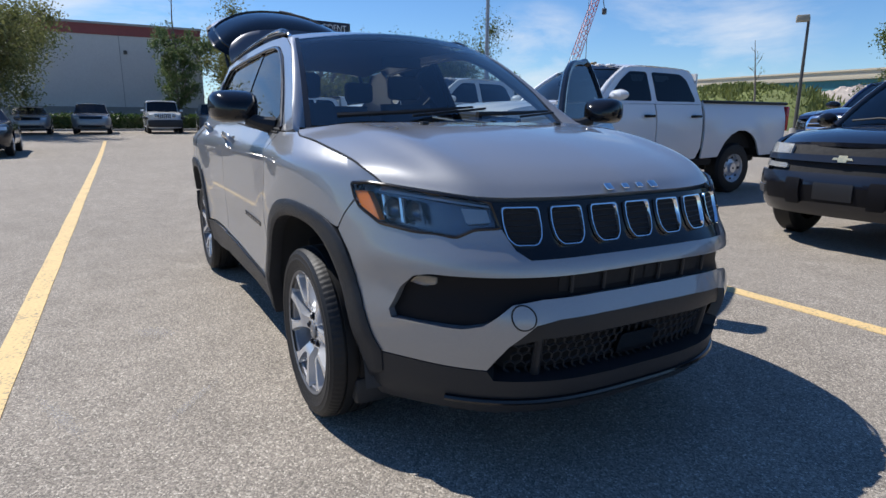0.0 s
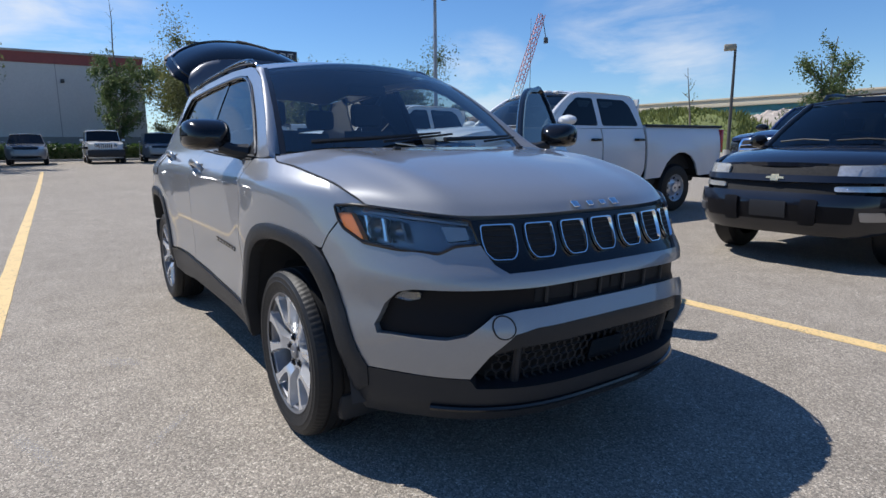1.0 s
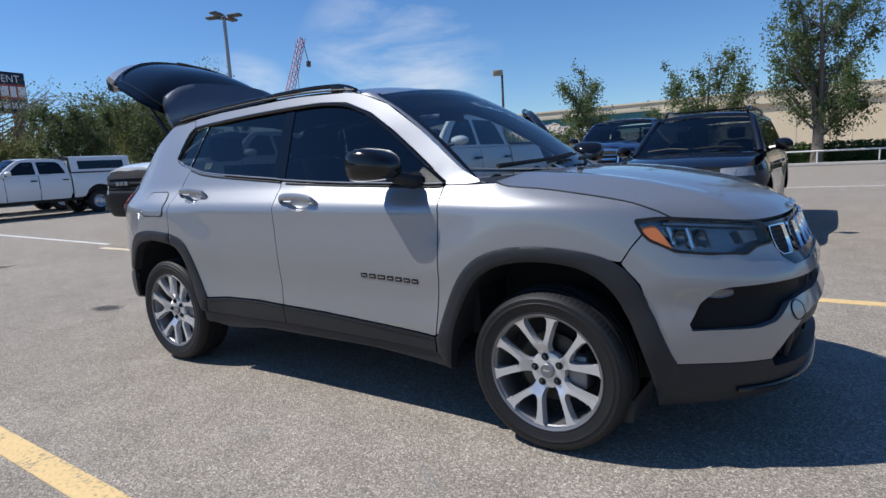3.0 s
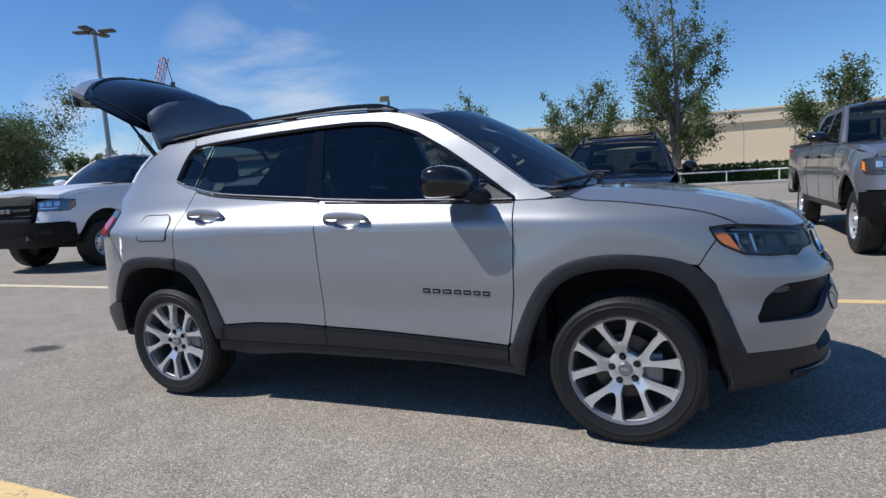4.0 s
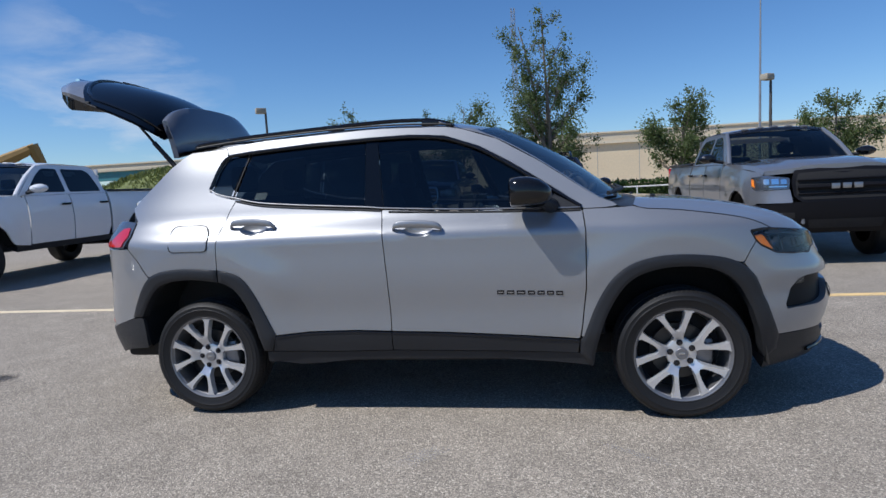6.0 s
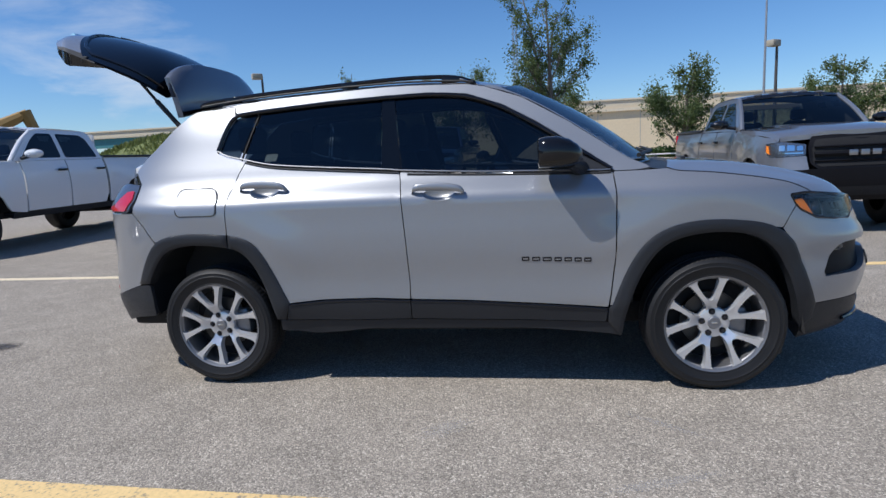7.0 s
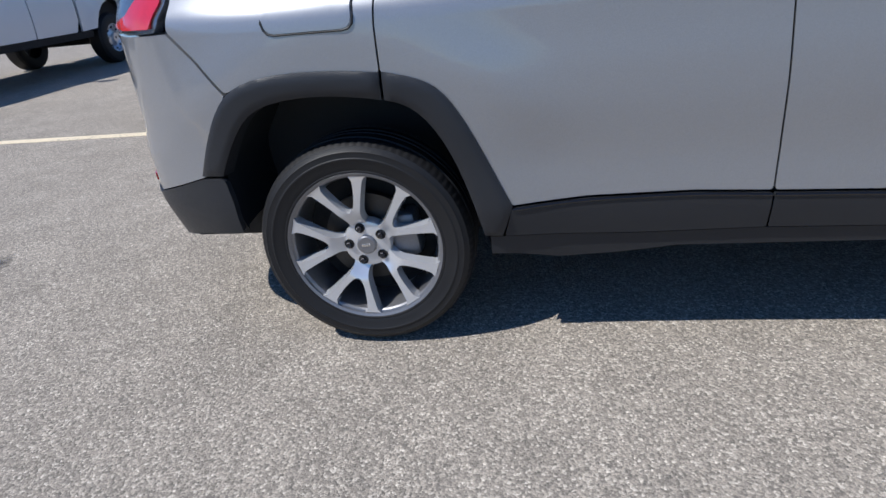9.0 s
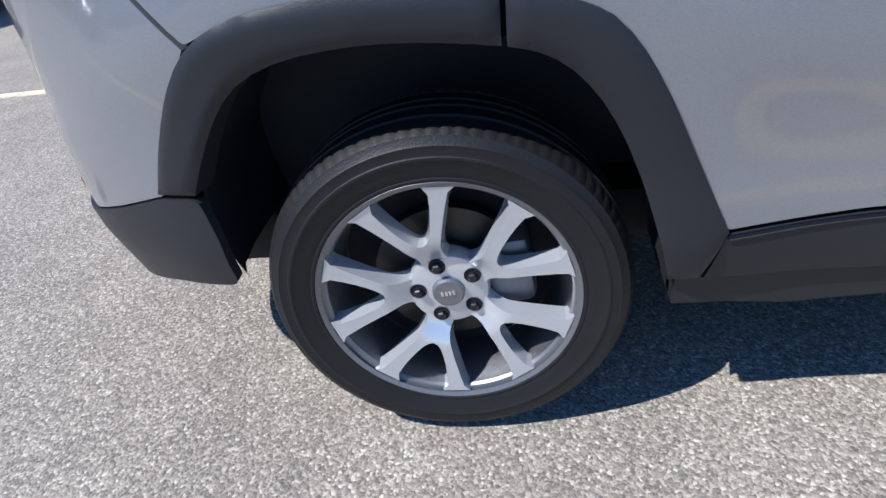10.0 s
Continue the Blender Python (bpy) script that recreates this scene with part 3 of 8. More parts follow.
def hedge(name, label, lo, hi, count, seed, leaf=0.07):
    h = thing(name, label, "hedge", kind="stuff")
    rng = np.random.default_rng(seed)
    part("hedge_core", box((lo[0] + 0.1, lo[1] + 0.1, 0), (hi[0] - 0.1, hi[1] - 0.1, hi[2] - 0.12), 0.05), "leaf_dark", h)
    vs, fs = [], []
    ext = [hi[0] - lo[0], hi[1] - lo[1], hi[2] - lo[2]]
    for _ in range(count):
        p = np.array([lo[q] + ext[q] * rng.uniform() for q in range(3)])
        side = rng.integers(0, 3)
        if side == 0:
            p[2] = hi[2] + rng.normal() * 0.06
        elif ext[0] > ext[1]:
            p[1] = lo[1] + rng.normal() * 0.06
        else:
            p[0] = hi[0] + rng.normal() * 0.06
        a, b = rng.normal(size=3), rng.normal(size=3)
        a /= np.linalg.norm(a)
        b = np.cross(a, b)
        b /= np.linalg.norm(b)
        s = leaf * rng.uniform(0.6, 1.4)
        k = len(vs)
        vs += [p - a * s, p - b * s * 0.55, p + a * s, p + b * s * 0.55]
        fs += [(k, k + 1, k + 2), (k, k + 2, k + 3)]
    me = bpy.data.meshes.new("hedge_leaves")
    me.from_pydata([v.tolist() for v in vs], [], fs)
    me.materials.append(M["hedge"])
    ob = new("hedge_leaves", me)
    ob.parent = h
    return h


hedge("hedge", "clipped green hedge along the store wall", (-42.6, -42, 0), (-41.4, 12.5, 1.3), 9000, 3, 0.12)
hedge("hedge", "low clipped green hedge behind a white rail", (-4, 30.8, 0), (30, 32.0, 0.95), 11000, 4, 0.095)


def kerb(name, lo, hi):
    return tagged(part(name, box(lo, hi, 0.02), "concrete"), "pale concrete kerb along the planting strip", "kerb", kind="structure")


kerb("kerb", (-14, 29.1, 0), (34, 29.3, 0.15))
kerb("kerb", (-40.9, -45, 0), (-40.7, 13.2, 0.44))
tagged(part("planting_strip", box((-14, 29.3, -0.2), (34, 33, 0.1)), "grass"), "strip of mown grass behind the kerb", "grass", kind="structure")


def guard_rail():
    g = thing("guard_rail", "low white pipe rail in front of the hedge", "rail")
    part("top_rail", tube([(-3.5, 29.9, 0.66), (30, 29.9, 0.66)], 0.04, 8), "crane_white", g)
    for i in range(15):
        part("post", tube([(-3.4 + i * 2.35, 29.9, 0.08), (-3.4 + i * 2.35, 29.9, 0.66)], 0.035, 8), "crane_white", g)


guard_rail()


def highway_ramp():
    """A walled ramp that turns into a bridge on teal girders."""
    r = thing("highway_ramp", "cream concrete highway ramp wall leading to a teal-girdered overpass", "overpass", kind="structure")
    y0 = 72.0
    part("retaining_wall", box((-16, y0, 0), (110, y0 + 12, 5.35)), "cream", r, "cream panelled retaining wall")
    part("coping_band", box((-16.2, y0 - 0.35, 5.35), (110, y0 + 12, 5.72)), "cream_light", r)
    part("barrier", box((-120, y0 - 0.15, 5.72), (110, y0 + 0.35, 6.72), 0.05), "cream_light", r, "pale concrete traffic barrier")
    part("barrier_lip", box((-120, y0 - 0.3, 6.62), (110, y0 + 0.4, 6.80)), "cream_light", r)
    part("girder", box((-120, y0 + 0.2, 4.45), (-16.2, y0 + 0.9, 5.72)), "teal", r, "teal painted steel girder")
    part("deck", box((-120, y0 + 0.9, 5.4), (-16.2, y0 + 12, 5.72)), "concrete", r)
    for i in range(5):
        x = -36 - i * 20
        part("pier", box((x - 0.7, y0 + 2, 0), (x + 0.7, y0 + 9, 5.4), 0.1), "concrete", r)
    for i in range(24):
        x = -12 + i * 5
        part("panel_joint", box((x, y0 - 0.02, 0), (x + 0.06, y0 + 0.01, 5.35)), "concrete", r)
    return r


highway_ramp()


def mound(name, label, mat, c, rx, ry, h, seed, rough=0.25):
    bm = bmesh.new()
    rng = random.Random(seed)
    rings = []
    for i in range(1, 23):
        u = i / 22
        ring = []
        for j in range(120):
            a = 2 * math.pi * j / 120
            wob = 1 + 0.18 * noise.noise((math.cos(a) * 2 + seed, math.sin(a) * 2, u * 2))
            x, y = c[0] + math.cos(a) * rx * u * wob, c[1] + math.sin(a) * ry * u * wob
            lump = noise.noise((x * 0.5, y * 0.5, seed)) * 0.9 + noise.noise((x * 1.7, y * 1.7, seed)) * 0.6 + rng.uniform(-0.35, 0.35)
            z = h * (math.cos(u * math.pi / 2) ** 0.8) + rough * lump * (1 if u < 0.93 else 0.2)
            ring.append((x, y, max(-0.05, z) if i < 22 else -0.05))
        rings.append(ring)
    add_loft(bm, rings, True, True)
    return tagged(part(name, bm, mat, deg=28 if mat == "rubble" else 70), label, "mound", kind="structure")


mound("grass_mound", "grassy earth embankment below the overpass", "grass", (-40, 60, 0), 17, 5, 4.9, 5)
mound("rubble_mound", "heap of pale broken concrete rubble", "rubble", (-27, 62, 0), 11, 4, 4.4, 9, 0.55)
mound("rubble_mound", "heap of pale broken concrete rubble", "rubble", (-15, 63, 0), 8, 4, 3.2, 12, 0.5)


def weeds():
    """Tufts of long grass and brush over the embankment."""
    rng = np.random.default_rng(77)
    vs, fs = [], []
    for _ in range(7000):
        a, u = rng.uniform(0, 2 * math.pi), math.sqrt(rng.uniform(0, 0.9))
        x, y = -40 + math.cos(a) * 16.5 * u, 60 + math.sin(a) * 4.8 * u
        z = 4.9 * math.cos(u * math.pi / 2) ** 0.8 - 0.1
        tall = rng.uniform(0.25, 0.75) * (1.7 if x > -33 and rng.random() < 0.5 else 1.0)
        lean = rng.normal(size=2) * 0.2
        b = rng.uniform(0, math.pi)
        wx, wy = math.cos(b) * 0.10, math.sin(b) * 0.10
        k = len(vs)
        vs += [(x - wx, y - wy, z), (x + wx, y + wy, z), (x + lean[0] + wx * 0.6, y + lean[1], z + tall), (x + lean[0] * 0.6 - wx, y + lean[1] * 0.6 - wy, z + tall * 0.7)]
        fs.append((k, k + 1, k + 2, k + 3))
    me = bpy.data.meshes.new("weeds")
    me.from_pydata(vs, [], fs)
    me.materials.append(M["weed"])
    tagged(new("weeds", me), "tall rough grass and brush on the embankment", "grass", kind="stuff")


weeds()


def street_pole(name, at, h, arms, kind_label, head="box"):
    p = thing(name, kind_label, "lamp post", group="lot lamp posts", m=pose(at[0], at[1], 0))
    part("pole_base", tube([(0, 0, 0), (0, 0, 0.75)], 0.28, 14), "concrete", p, "round concrete footing")
    part("pole", tube([(0, 0, 0.75), (0, 0, h)], [0.11, 0.07], 12), "dark_pole" if head == "box" else "pole", p)
    for a in arms:
        c, s = math.cos(radians(a)), math.sin(radians(a))
        arm = part("arm", tube([(0, 0, h - 0.15), (c * 0.3, s * 0.3, h - 0.1)], 0.035, 8), "dark_pole", p)
        if head == "box":
            bm = box((-0.33, -0.24, -0.2), (0.33, 0.24, 0.16), 0.05)
        else:
            bm = box((-0.30, -0.16, -0.05), (0.30, 0.16, 0.06), 0.04)
        part("lamp_head", bm, "lamp_head" if head == "box" else "dark_pole", p, at=pose(c * (0.3 if head == "box" else 0.52), s * (0.3 if head == "box" else 0.52), h - 0.05, 0, 0, a))
    return p


street_pole("lamp_post", (-20.0, 14.0), 7.85, (20, 110, 200, 290), "tall grey parking-lot pole with four flat lamp heads", "flat")
street_pole("lamp_post", (-17.2, 33.9), 6.92, (215,), "dark parking-lot pole with a box lamp head")
street_pole("lamp_post", (14.2, 33.8), 6.6, (215,), "dark parking-lot pole with a box lamp head")


def thin_mast(at, h, label):
    m = thing("mast", label, "mast", m=pose(at[0], at[1], 0))
    part("pole", tube([(0, 0, 0), (0, 0, h)], [0.12, 0.05], 8), "pole", m)
    return m


thin_mast((18.0, 46.5), 16, "tall thin grey steel mast")


def lattice(name, label, a, b, w, mats, bays, parent_cat, taper=0.6):
    """Four chords with zig-zag braces between two points."""
    t = thing(name, label, parent_cat)
    a, b = Vector(a), Vector(b)
    d = (b - a).normalized()
    s = d.cross(Vector((0.3, 0.9, 0.1))).normalized()
    q = d.cross(s).normalized()
    rad = w * 0.05
    halves = [(0, 0.5), (0.5, 1.0)] if len(mats) > 1 else [(0, 1.0)]
    for (u0, u1), mat in zip(halves, mats):
        bm = bmesh.new()
        k = bays // len(mats)
        for i in range(k):
            f0, f1 = u0 + (u1 - u0) * i / k, u0 + (u1 - u0) * (i + 1) / k
            w0, w1 = w * (1 - (1 - taper) * f0) / 2, w * (1 - (1 - taper) * f1) / 2
            p0, p1 = a.lerp(b, f0), a.lerp(b, f1)
            cs = [(1, 1), (1, -1), (-1, -1), (-1, 1)]
            for j in range(4):
                c0, c1 = cs[j], cs[(j + 1) % 4]
                add_tube(bm, [p0 + (s * c0[0] + q * c0[1]) * w0, p1 + (s * c0[0] + q * c0[1]) * w1], rad, 4, False)
                add_tube(bm, [p0 + (s * c0[0] + q * c0[1]) * w0, p1 + (s * c1[0] + q * c1[1]) * w1], rad * 0.7, 4, False)
        part("boom_section", bm, mat, t)
    return t


def bearing(eye, az, d, z):
    return (eye[0] + d * math.sin(radians(az)), eye[1] + d * math.cos(radians(az)), z)


EYE_B = (2.0, -3.0)
crane = lattice("crane", "red and white lattice crane boom above the treeline", bearing(EYE_B, -49.9, 220, -0.5), bearing(EYE_B, -46.1, 220, 46), 3.0, ("crane_white", "crane_red"), 26, "crane")
part("hoist_line", tube([bearing(EYE_B, -46.1, 220, 46), bearing(EYE_B, -45.7, 220, 38)], 0.15, 5), "dark_pole", crane)
part("hook_block", box(*[[c + s * q for c, q in zip(bearing(EYE_B, -45.7, 220, 37.2), (0.6, 0.6, 1.0))] for s in (-1, 1)], 0.2), "dark_pole", crane)
thin_mast(bearing(EYE_B, -46.7, 130, 0), 27, "tall thin grey steel mast")
lattice("radio_tower", "thin grey lattice radio tower far off", bearing(EYE_B, -2.2, 180, 0), bearing(EYE_B, -2.2, 180, 52), 1.3, ("pole",), 26, "tower", 0.7)


def excavator():
    e = thing("excavator", "yellow excavator with its arm raised", "excavator", m=pose(-41.8, 38.5, 0, 0, 0, 45) @ Matrix.Scale(1.62, 4))
    part("tracks", box((-1.8, -1.5, 0), (1.8, 1.5, 0.9), 0.3), "dark_pole", e)
    part("cab", box((-3.0, -1.3, 0.9), (-1.4, 1.3, 2.3), 0.2), "machine_yellow", e)
    part("boom", tube([(-1.9, 0, 2.35), (-0.2, 0, 3.2), (1.1, 0, 3.85)], [0.22, 0.32, 0.22], 8), "machine_yellow", e)
    part("stick", tube([(0.95, 0, 3.95), (1.5, 0, 2.4)], [0.30, 0.2], 8), "machine_yellow", e)
    part("bucket", box((1.4, -0.5, 0.9), (2.2, 0.5, 1.8), 0.2), "dark_pole", e)
    return e


excavator()


def billboard():
    """A roadside hoarding on one post; its lettering is set in relief."""
    c = Vector((-83.5, 24.07, -0.04))
    b = thing("billboard", "black and red roadside billboard on a dark steel post", "billboard", m=pose(c.x, c.y, c.z, 0, 0, 96))
    part("post", tube([(6.7, 0.6, 0), (6.7, 0.6, 10.4)], [0.62, 0.5], 14), "dark_pole", b)
    part("panel", box((-7.9, 0, 10.2), (7.9, 0.5, 15.0), 0.05), "sign_black", b)
    part("red_field", box((-7.8, -0.03, 11.7), (7.8, 0.0, 13.5)), "sign_red", b)
    part("catwalk", box((-7.9, -0.9, 9.9), (7.9, 0.3, 10.05)), "dark_pole", b)
    cu = bpy.data.curves.new("lettering", "FONT")
    cu.body, cu.size, cu.extrude, cu.align_x = "MOTORCYCLE ACCIDENT", 1.25, 0.01, "CENTER"
    tmp = new("tmp", cu)
    dg = bpy.context.evaluated_depsgraph_get()
    me = bpy.data.meshes.new_from_object(tmp.evaluated_get(dg))
    bpy.data.objects.remove(tmp)
    me.materials.clear()
    me.materials.append(M["sign_white"])
    w = max(v.co.x for v in me.vertices) - min(v.co.x for v in me.vertices)
    ob = new("lettering", me)
    ob.parent, ob.matrix_basis = b, pose(0.55, -0.04, 13.75, 90, 0, 0) @ Matrix.Diagonal((13.3 / w, 1, 1, 1))
    rng = random.Random(4)
    for row_z, hgt, x, end in ((11.95, 1.3, -5.4, 7.2), (10.5, 0.8, -5.6, 7.0)):
        while x < end:
            wd = rng.uniform(0.55, 0.95)
            part("bar", box((x, -0.06, row_z), (x + wd, -0.03, row_z + hgt)), "sign_white", b)
            x += wd + (0.22 if rng.random() < 0.8 else 0.8)


billboard()

# the row of young trees behind the rail, and the older trees round the lot
tree("young_oak", "slim young oak with loose foliage behind the rail", (-10.2, 30.0), 6.2, 3.4, 11, 0.08, taper=0.5, fill=1.5, count=9000, leaf=0.068, limbs=16, stems=2)
tree("young_oak", "slim young oak with loose foliage behind the rail", (-3.75, 30.2), 5.9, 3.6, 12, 0.06, taper=0.5, fill=1.5, count=13000, leaf=0.068, limbs=18, stems=2)
tree("tall_oak", "tall many-stemmed oak standing in the planting strip", (1.15, 30.2), 10.4, 4.4, 13, 0.08, taper=0.45, fill=1.3, count=22000, leaf=0.07, limbs=36, stems=3)
tree("young_oak", "slim young oak with loose foliage behind the rail", (8.2, 30.2), 5.9, 3.8, 14, 0.03, taper=0.8, fill=1.6, count=15000, leaf=0.07, limbs=20, stems=2)
tree("young_oak", "slim young oak with loose foliage behind the rail", (16.1, 30.2), 5.4, 3.2, 15, 0.05, taper=0.5, fill=1.5, count=11000, leaf=0.068, limbs=16, stems=2)
tree("slim_oak", "slim upright oak in front of the store wall", (-37.5, 2.75), 6.6, 2.7, 21, 0.24, count=12000, leaf=0.075, limbs=24, stems=2, fill=1.15, leader=3.2)
tree("broad_oak", "broad bushy oak beside the store wall", (-43.5, 9.0), 6.0, 7.6, 22, 0.20, "leaf_olive", 34000, 0.085, limbs=34, fill=1.2)
tree("low_oak", "low scrubby oak beyond the store corner", (-49.5, 8.6), 2.2, 4.4, 36, 0.10, "leaf_olive", 9000, 0.085, limbs=18, fill=1.3)
tree("broad_oak", "broad bushy oak beside the store wall", (-45.5, 13.4), 3.4, 4.6, 29, 0.12, "leaf_olive", 13000, 0.085, limbs=22, fill=1.3)
tree("drooping_oak", "large drooping oak at the corner of the lot", (-33.5, -7.4), 5.9, 7.4, 23, 0.16, "leaf_olive", 42000, 0.085, limbs=28, fill=1.1)
tree("bare_oak", "grey half-bare oak below the billboard", (-56, 17.9), 8.6, 9.5, 24, 0.22, "leaf_olive", 1500, 0.11, limbs=34, r0=0.34)
tree("live_oak", "dark full live oak at the edge of the lot", (-50, 27.5), 6.4, 7, 25, 0.15, "leaf_olive", 20000, 0.10, limbs=22, fill=1.2)
tree("live_oak", "dark full live oak at the edge of the lot", (-45, 26), 7.0, 7.0, 26, 0.15, "leaf_dark", 22000, 0.10, limbs=24, fill=1.25)
tree("live_oak", "dark full live oak at the edge of the lot", (-40, 28.8), 4.4, 2.4, 27, 0.3, "leaf_dark", 6000, 0.12, limbs=16, fill=1.2)
tree("live_oak", "dark full live oak at the edge of the lot", (-45, 18.6), 6.0, 4.6, 33, 0.10, "leaf_dark", 20000, 0.095, limbs=20, fill=1.3)
tree("live_oak", "dark full live oak at the edge of the lot", (-62, 31), 6.4, 9, 28, 0.12, "leaf_dark", 14000, 0.14, limbs=20, fill=1.25)
tree("live_oak", "dark full live oak at the edge of the lot", (-68, 22), 5.2, 10, 31, 0.12, "leaf_olive", 14000, 0.14, limbs=20, fill=1.25)
tree("snag", "bare dead tree stub on the embankment", (-30.6, 50), 8.4, 1.4, 32, 0.5, "leaf_olive", 40, 0.08, limbs=5)


# ---- the silver crossover ----
from mathutils.geometry import delaunay_2d_cdt

WIDE = curve_of([(0.10, 0.76), (0.18, 0.79), (0.24, 0.845), (0.30, 0.868), (0.38, 0.879), (0.47, 0.893), (0.53, 0.8915), (0.585, 0.890), (0.64, 0.892), (0.70, 0.8960), (0.76, 0.8985), (0.82, 0.8985), (0.87, 0.8970), (0.90, 0.8955), (0.94, 0.8946), (0.98, 0.8942), (1.004, 0.8944), (1.014, 0.8925), (1.028, 0.8845),
                 (1.045, 0.8715), (1.08, 0.840), (1.115, 0.808), (1.20, 0.765), (1.3, 0.718), (1.42, 0.665), (1.52, 0.617), (1.58, 0.588), (1.66, 0.55)])
NOSE = curve_of([(0.10, 2.08), (0.20, 2.15), (0.30, 2.205), (0.40, 2.222), (0.47, 2.240), (0.55, 2.252), (0.59, 2.240), (0.64, 2.222), (0.69, 2.226), (0.72, 2.222), (0.78, 2.186), (0.86, 2.155), (0.93, 2.13), (1.0, 2.07), (1.06, 1.9), (1.12, 1.6), (1.7, 1.6)])
TAIL = curve_of([(0.10, 1.98), (0.2, 2.06), (0.35, 2.16), (0.5, 2.20), (0.62, 2.205), (0.72, 2.185), (0.95, 2.18), (1.05, 2.17), (1.2, 2.09), (1.3, 2.03), (1.5, 1.97), (1.7, 1.9)])
X_F, X_R, N_F, L_SIDE = 1.0, -1.2, 400, 2.2


def plan_front(phi, z):
    return X_F + (NOSE(z) - X_F) * math.sin(phi) ** (2 / 2.2), WIDE(z) * max(0.0, math.cos(phi)) ** (2 / 3.2)


def plan_rear(phi, z):
    return X_R - (TAIL(z) + X_R) * math.sin(phi) ** (2 / 3.0), WIDE(z) * max(0.0, math.cos(phi)) ** (2 / 3.5)


def arc_table(fn):
    """Arc length against angle at mid height, from the side to the centre line."""
    ph = np.linspace(0, math.pi / 2, N_F)
    p = np.array([fn(a, 0.7) for a in ph])
    return np.r_[0, np.cumsum(np.linalg.norm(np.diff(p, axis=0), axis=1))], ph


ARC_F, PHI_F = arc_table(plan_front)
ARC_R, PHI_R = arc_table(plan_rear)
LF, LR = float(ARC_F[-1]), float(ARC_R[-1])


def ease(u):
    u = min(1.0, max(0.0, u))
    return u * u * (3 - 2 * u)


def skin(s, z):
    """The body's skin: s runs from 0 at the nose's centre round the right side to the tail's centre (negative: the left side)."""
    a, sg = abs(s), -1.0 if s > 0 else 1.0
    if a < LF:
        x, y = plan_front(float(np.interp(LF - a, ARC_F, PHI_F)), z)
    elif a < LF + L_SIDE:
        x, y = X_F - (a - LF), WIDE(z)
    else:
        x, y = plan_rear(float(np.interp(min(a - LF - L_SIDE, LR), ARC_R, PHI_R)), z)
    # the arches swell to a crisp brow above the wheels
    for c in (1.318, -1.318):
        r = math.hypot(x - c, z - 0.42)
        q = math.hypot(x - c, z - 0.36) - 0.60
        brow = math.exp(-((q / 0.16) ** 2)) if q > 0 else max(0.0, 1 + q / 0.17) ** 0.9
        up = ease((z - 0.60) / 0.22)
        y += (0.014 * math.exp(-((r - 0.40) / 0.13) ** 2) * (1 - up) + (0.006 + 0.008 * brow) * ease((0.80 - q - 0.60) / 0.25) * up) * min(1, y / 0.6)
    # the lower nose is drawn up a little
    z += 0.014 * ease((x - 1.5) / 0.45) * (1 - ease((z - 0.72) / 0.15))
    return Vector((x, sg * y, z))


def skin_at(s, z, off=0.0):
    p = skin(s, z)
    if off:
        e = 0.012
        n = (skin(s + e, z) - skin(s - e, z)).cross(skin(s, z + e) - skin(s, z - e))
        n.normalize()
        if n.dot(Vector((p.x * 0.55, p.y * 1.6, 0.05))) < 0:
            n = -n
        p = p + n * off
    return p


def sx(x, z):
    """The place along the skin (right side) at which it has this x."""
    if x > X_F:
        u = min(1.0, (x - X_F) / (NOSE(z) - X_F)) ** 1.1
        return LF - float(np.interp(math.asin(min(1, u)), PHI_F, ARC_F))
    if x < X_R:
        u = min(1.0, (X_R - x) / (TAIL(z) + X_R)) ** 1.5
        return LF + L_SIDE + float(np.interp(math.asin(min(1, u)), PHI_R, ARC_R))
    return LF + X_F - x


def sy(y, z):
    """The place along the nose's skin at which it stands |y| off the centre line."""
    u = min(1.0, abs(y) / WIDE(z)) ** 1.6
    return LF - float(np.interp(math.acos(u), PHI_F, ARC_F))


def arch_z(x, z):
    return z + 0.011 * math.exp(-(((x + 1.36) / 0.36) ** 4)) * math.exp(-(((z - 0.83) / 0.11) ** 2))


def side_poly(pts):
    """(x, z) or ('y', y, z) points to places on the skin; the rear arch is drawn up a little."""
    pts = [p if p[0] == "y" else (p[0], arch_z(*p)) for p in pts]
    return [(sy(p[1], p[2]), p[2]) if p[0] == "y" else (sx(p[0], p[1]), p[1]) for p in pts]


def resample(poly, step):
    out = []
    for i, a in enumerate(poly):
        b = poly[(i + 1) % len(poly)]
        d = math.dist(a, b)
        k = max(1, int(math.ceil(d / step)))
        out += [(a[0] + (b[0] - a[0]) * j / k, a[1] + (b[1] - a[1]) * j / k) for j in range(k)]
    return out


def rounded(poly, r=0.02, n=3):
    """Rounds the corners of a polygon."""
    out = []
    for i, b in enumerate(poly):
        a, c = Vector(poly[i - 1]), Vector(poly[(i + 1) % len(poly)])
        b = Vector(b)
        q = min(r, (a - b).length * 0.45, (c - b).length * 0.45)
        if q < 1e-4:
            out.append(tuple(b))
            continue
        p0, p2 = b + (a - b).normalized() * q, b + (c - b).normalized() * q
        for j in range(n + 1):
            t = j / n
            out.append(tuple(p0 * (1 - t) ** 2 + b * 2 * t * (1 - t) + p2 * t * t))
    return out


def inside(p, poly):
    c = False
    for i in range(len(poly)):
        (x1, y1), (x2, y2) = poly[i - 1], poly[i]
        if (y1 > p[1]) != (y2 > p[1]) and p[0] < (x2 - x1) * (p[1] - y1) / (y2 - y1) + x1:
            c = not c
    return c


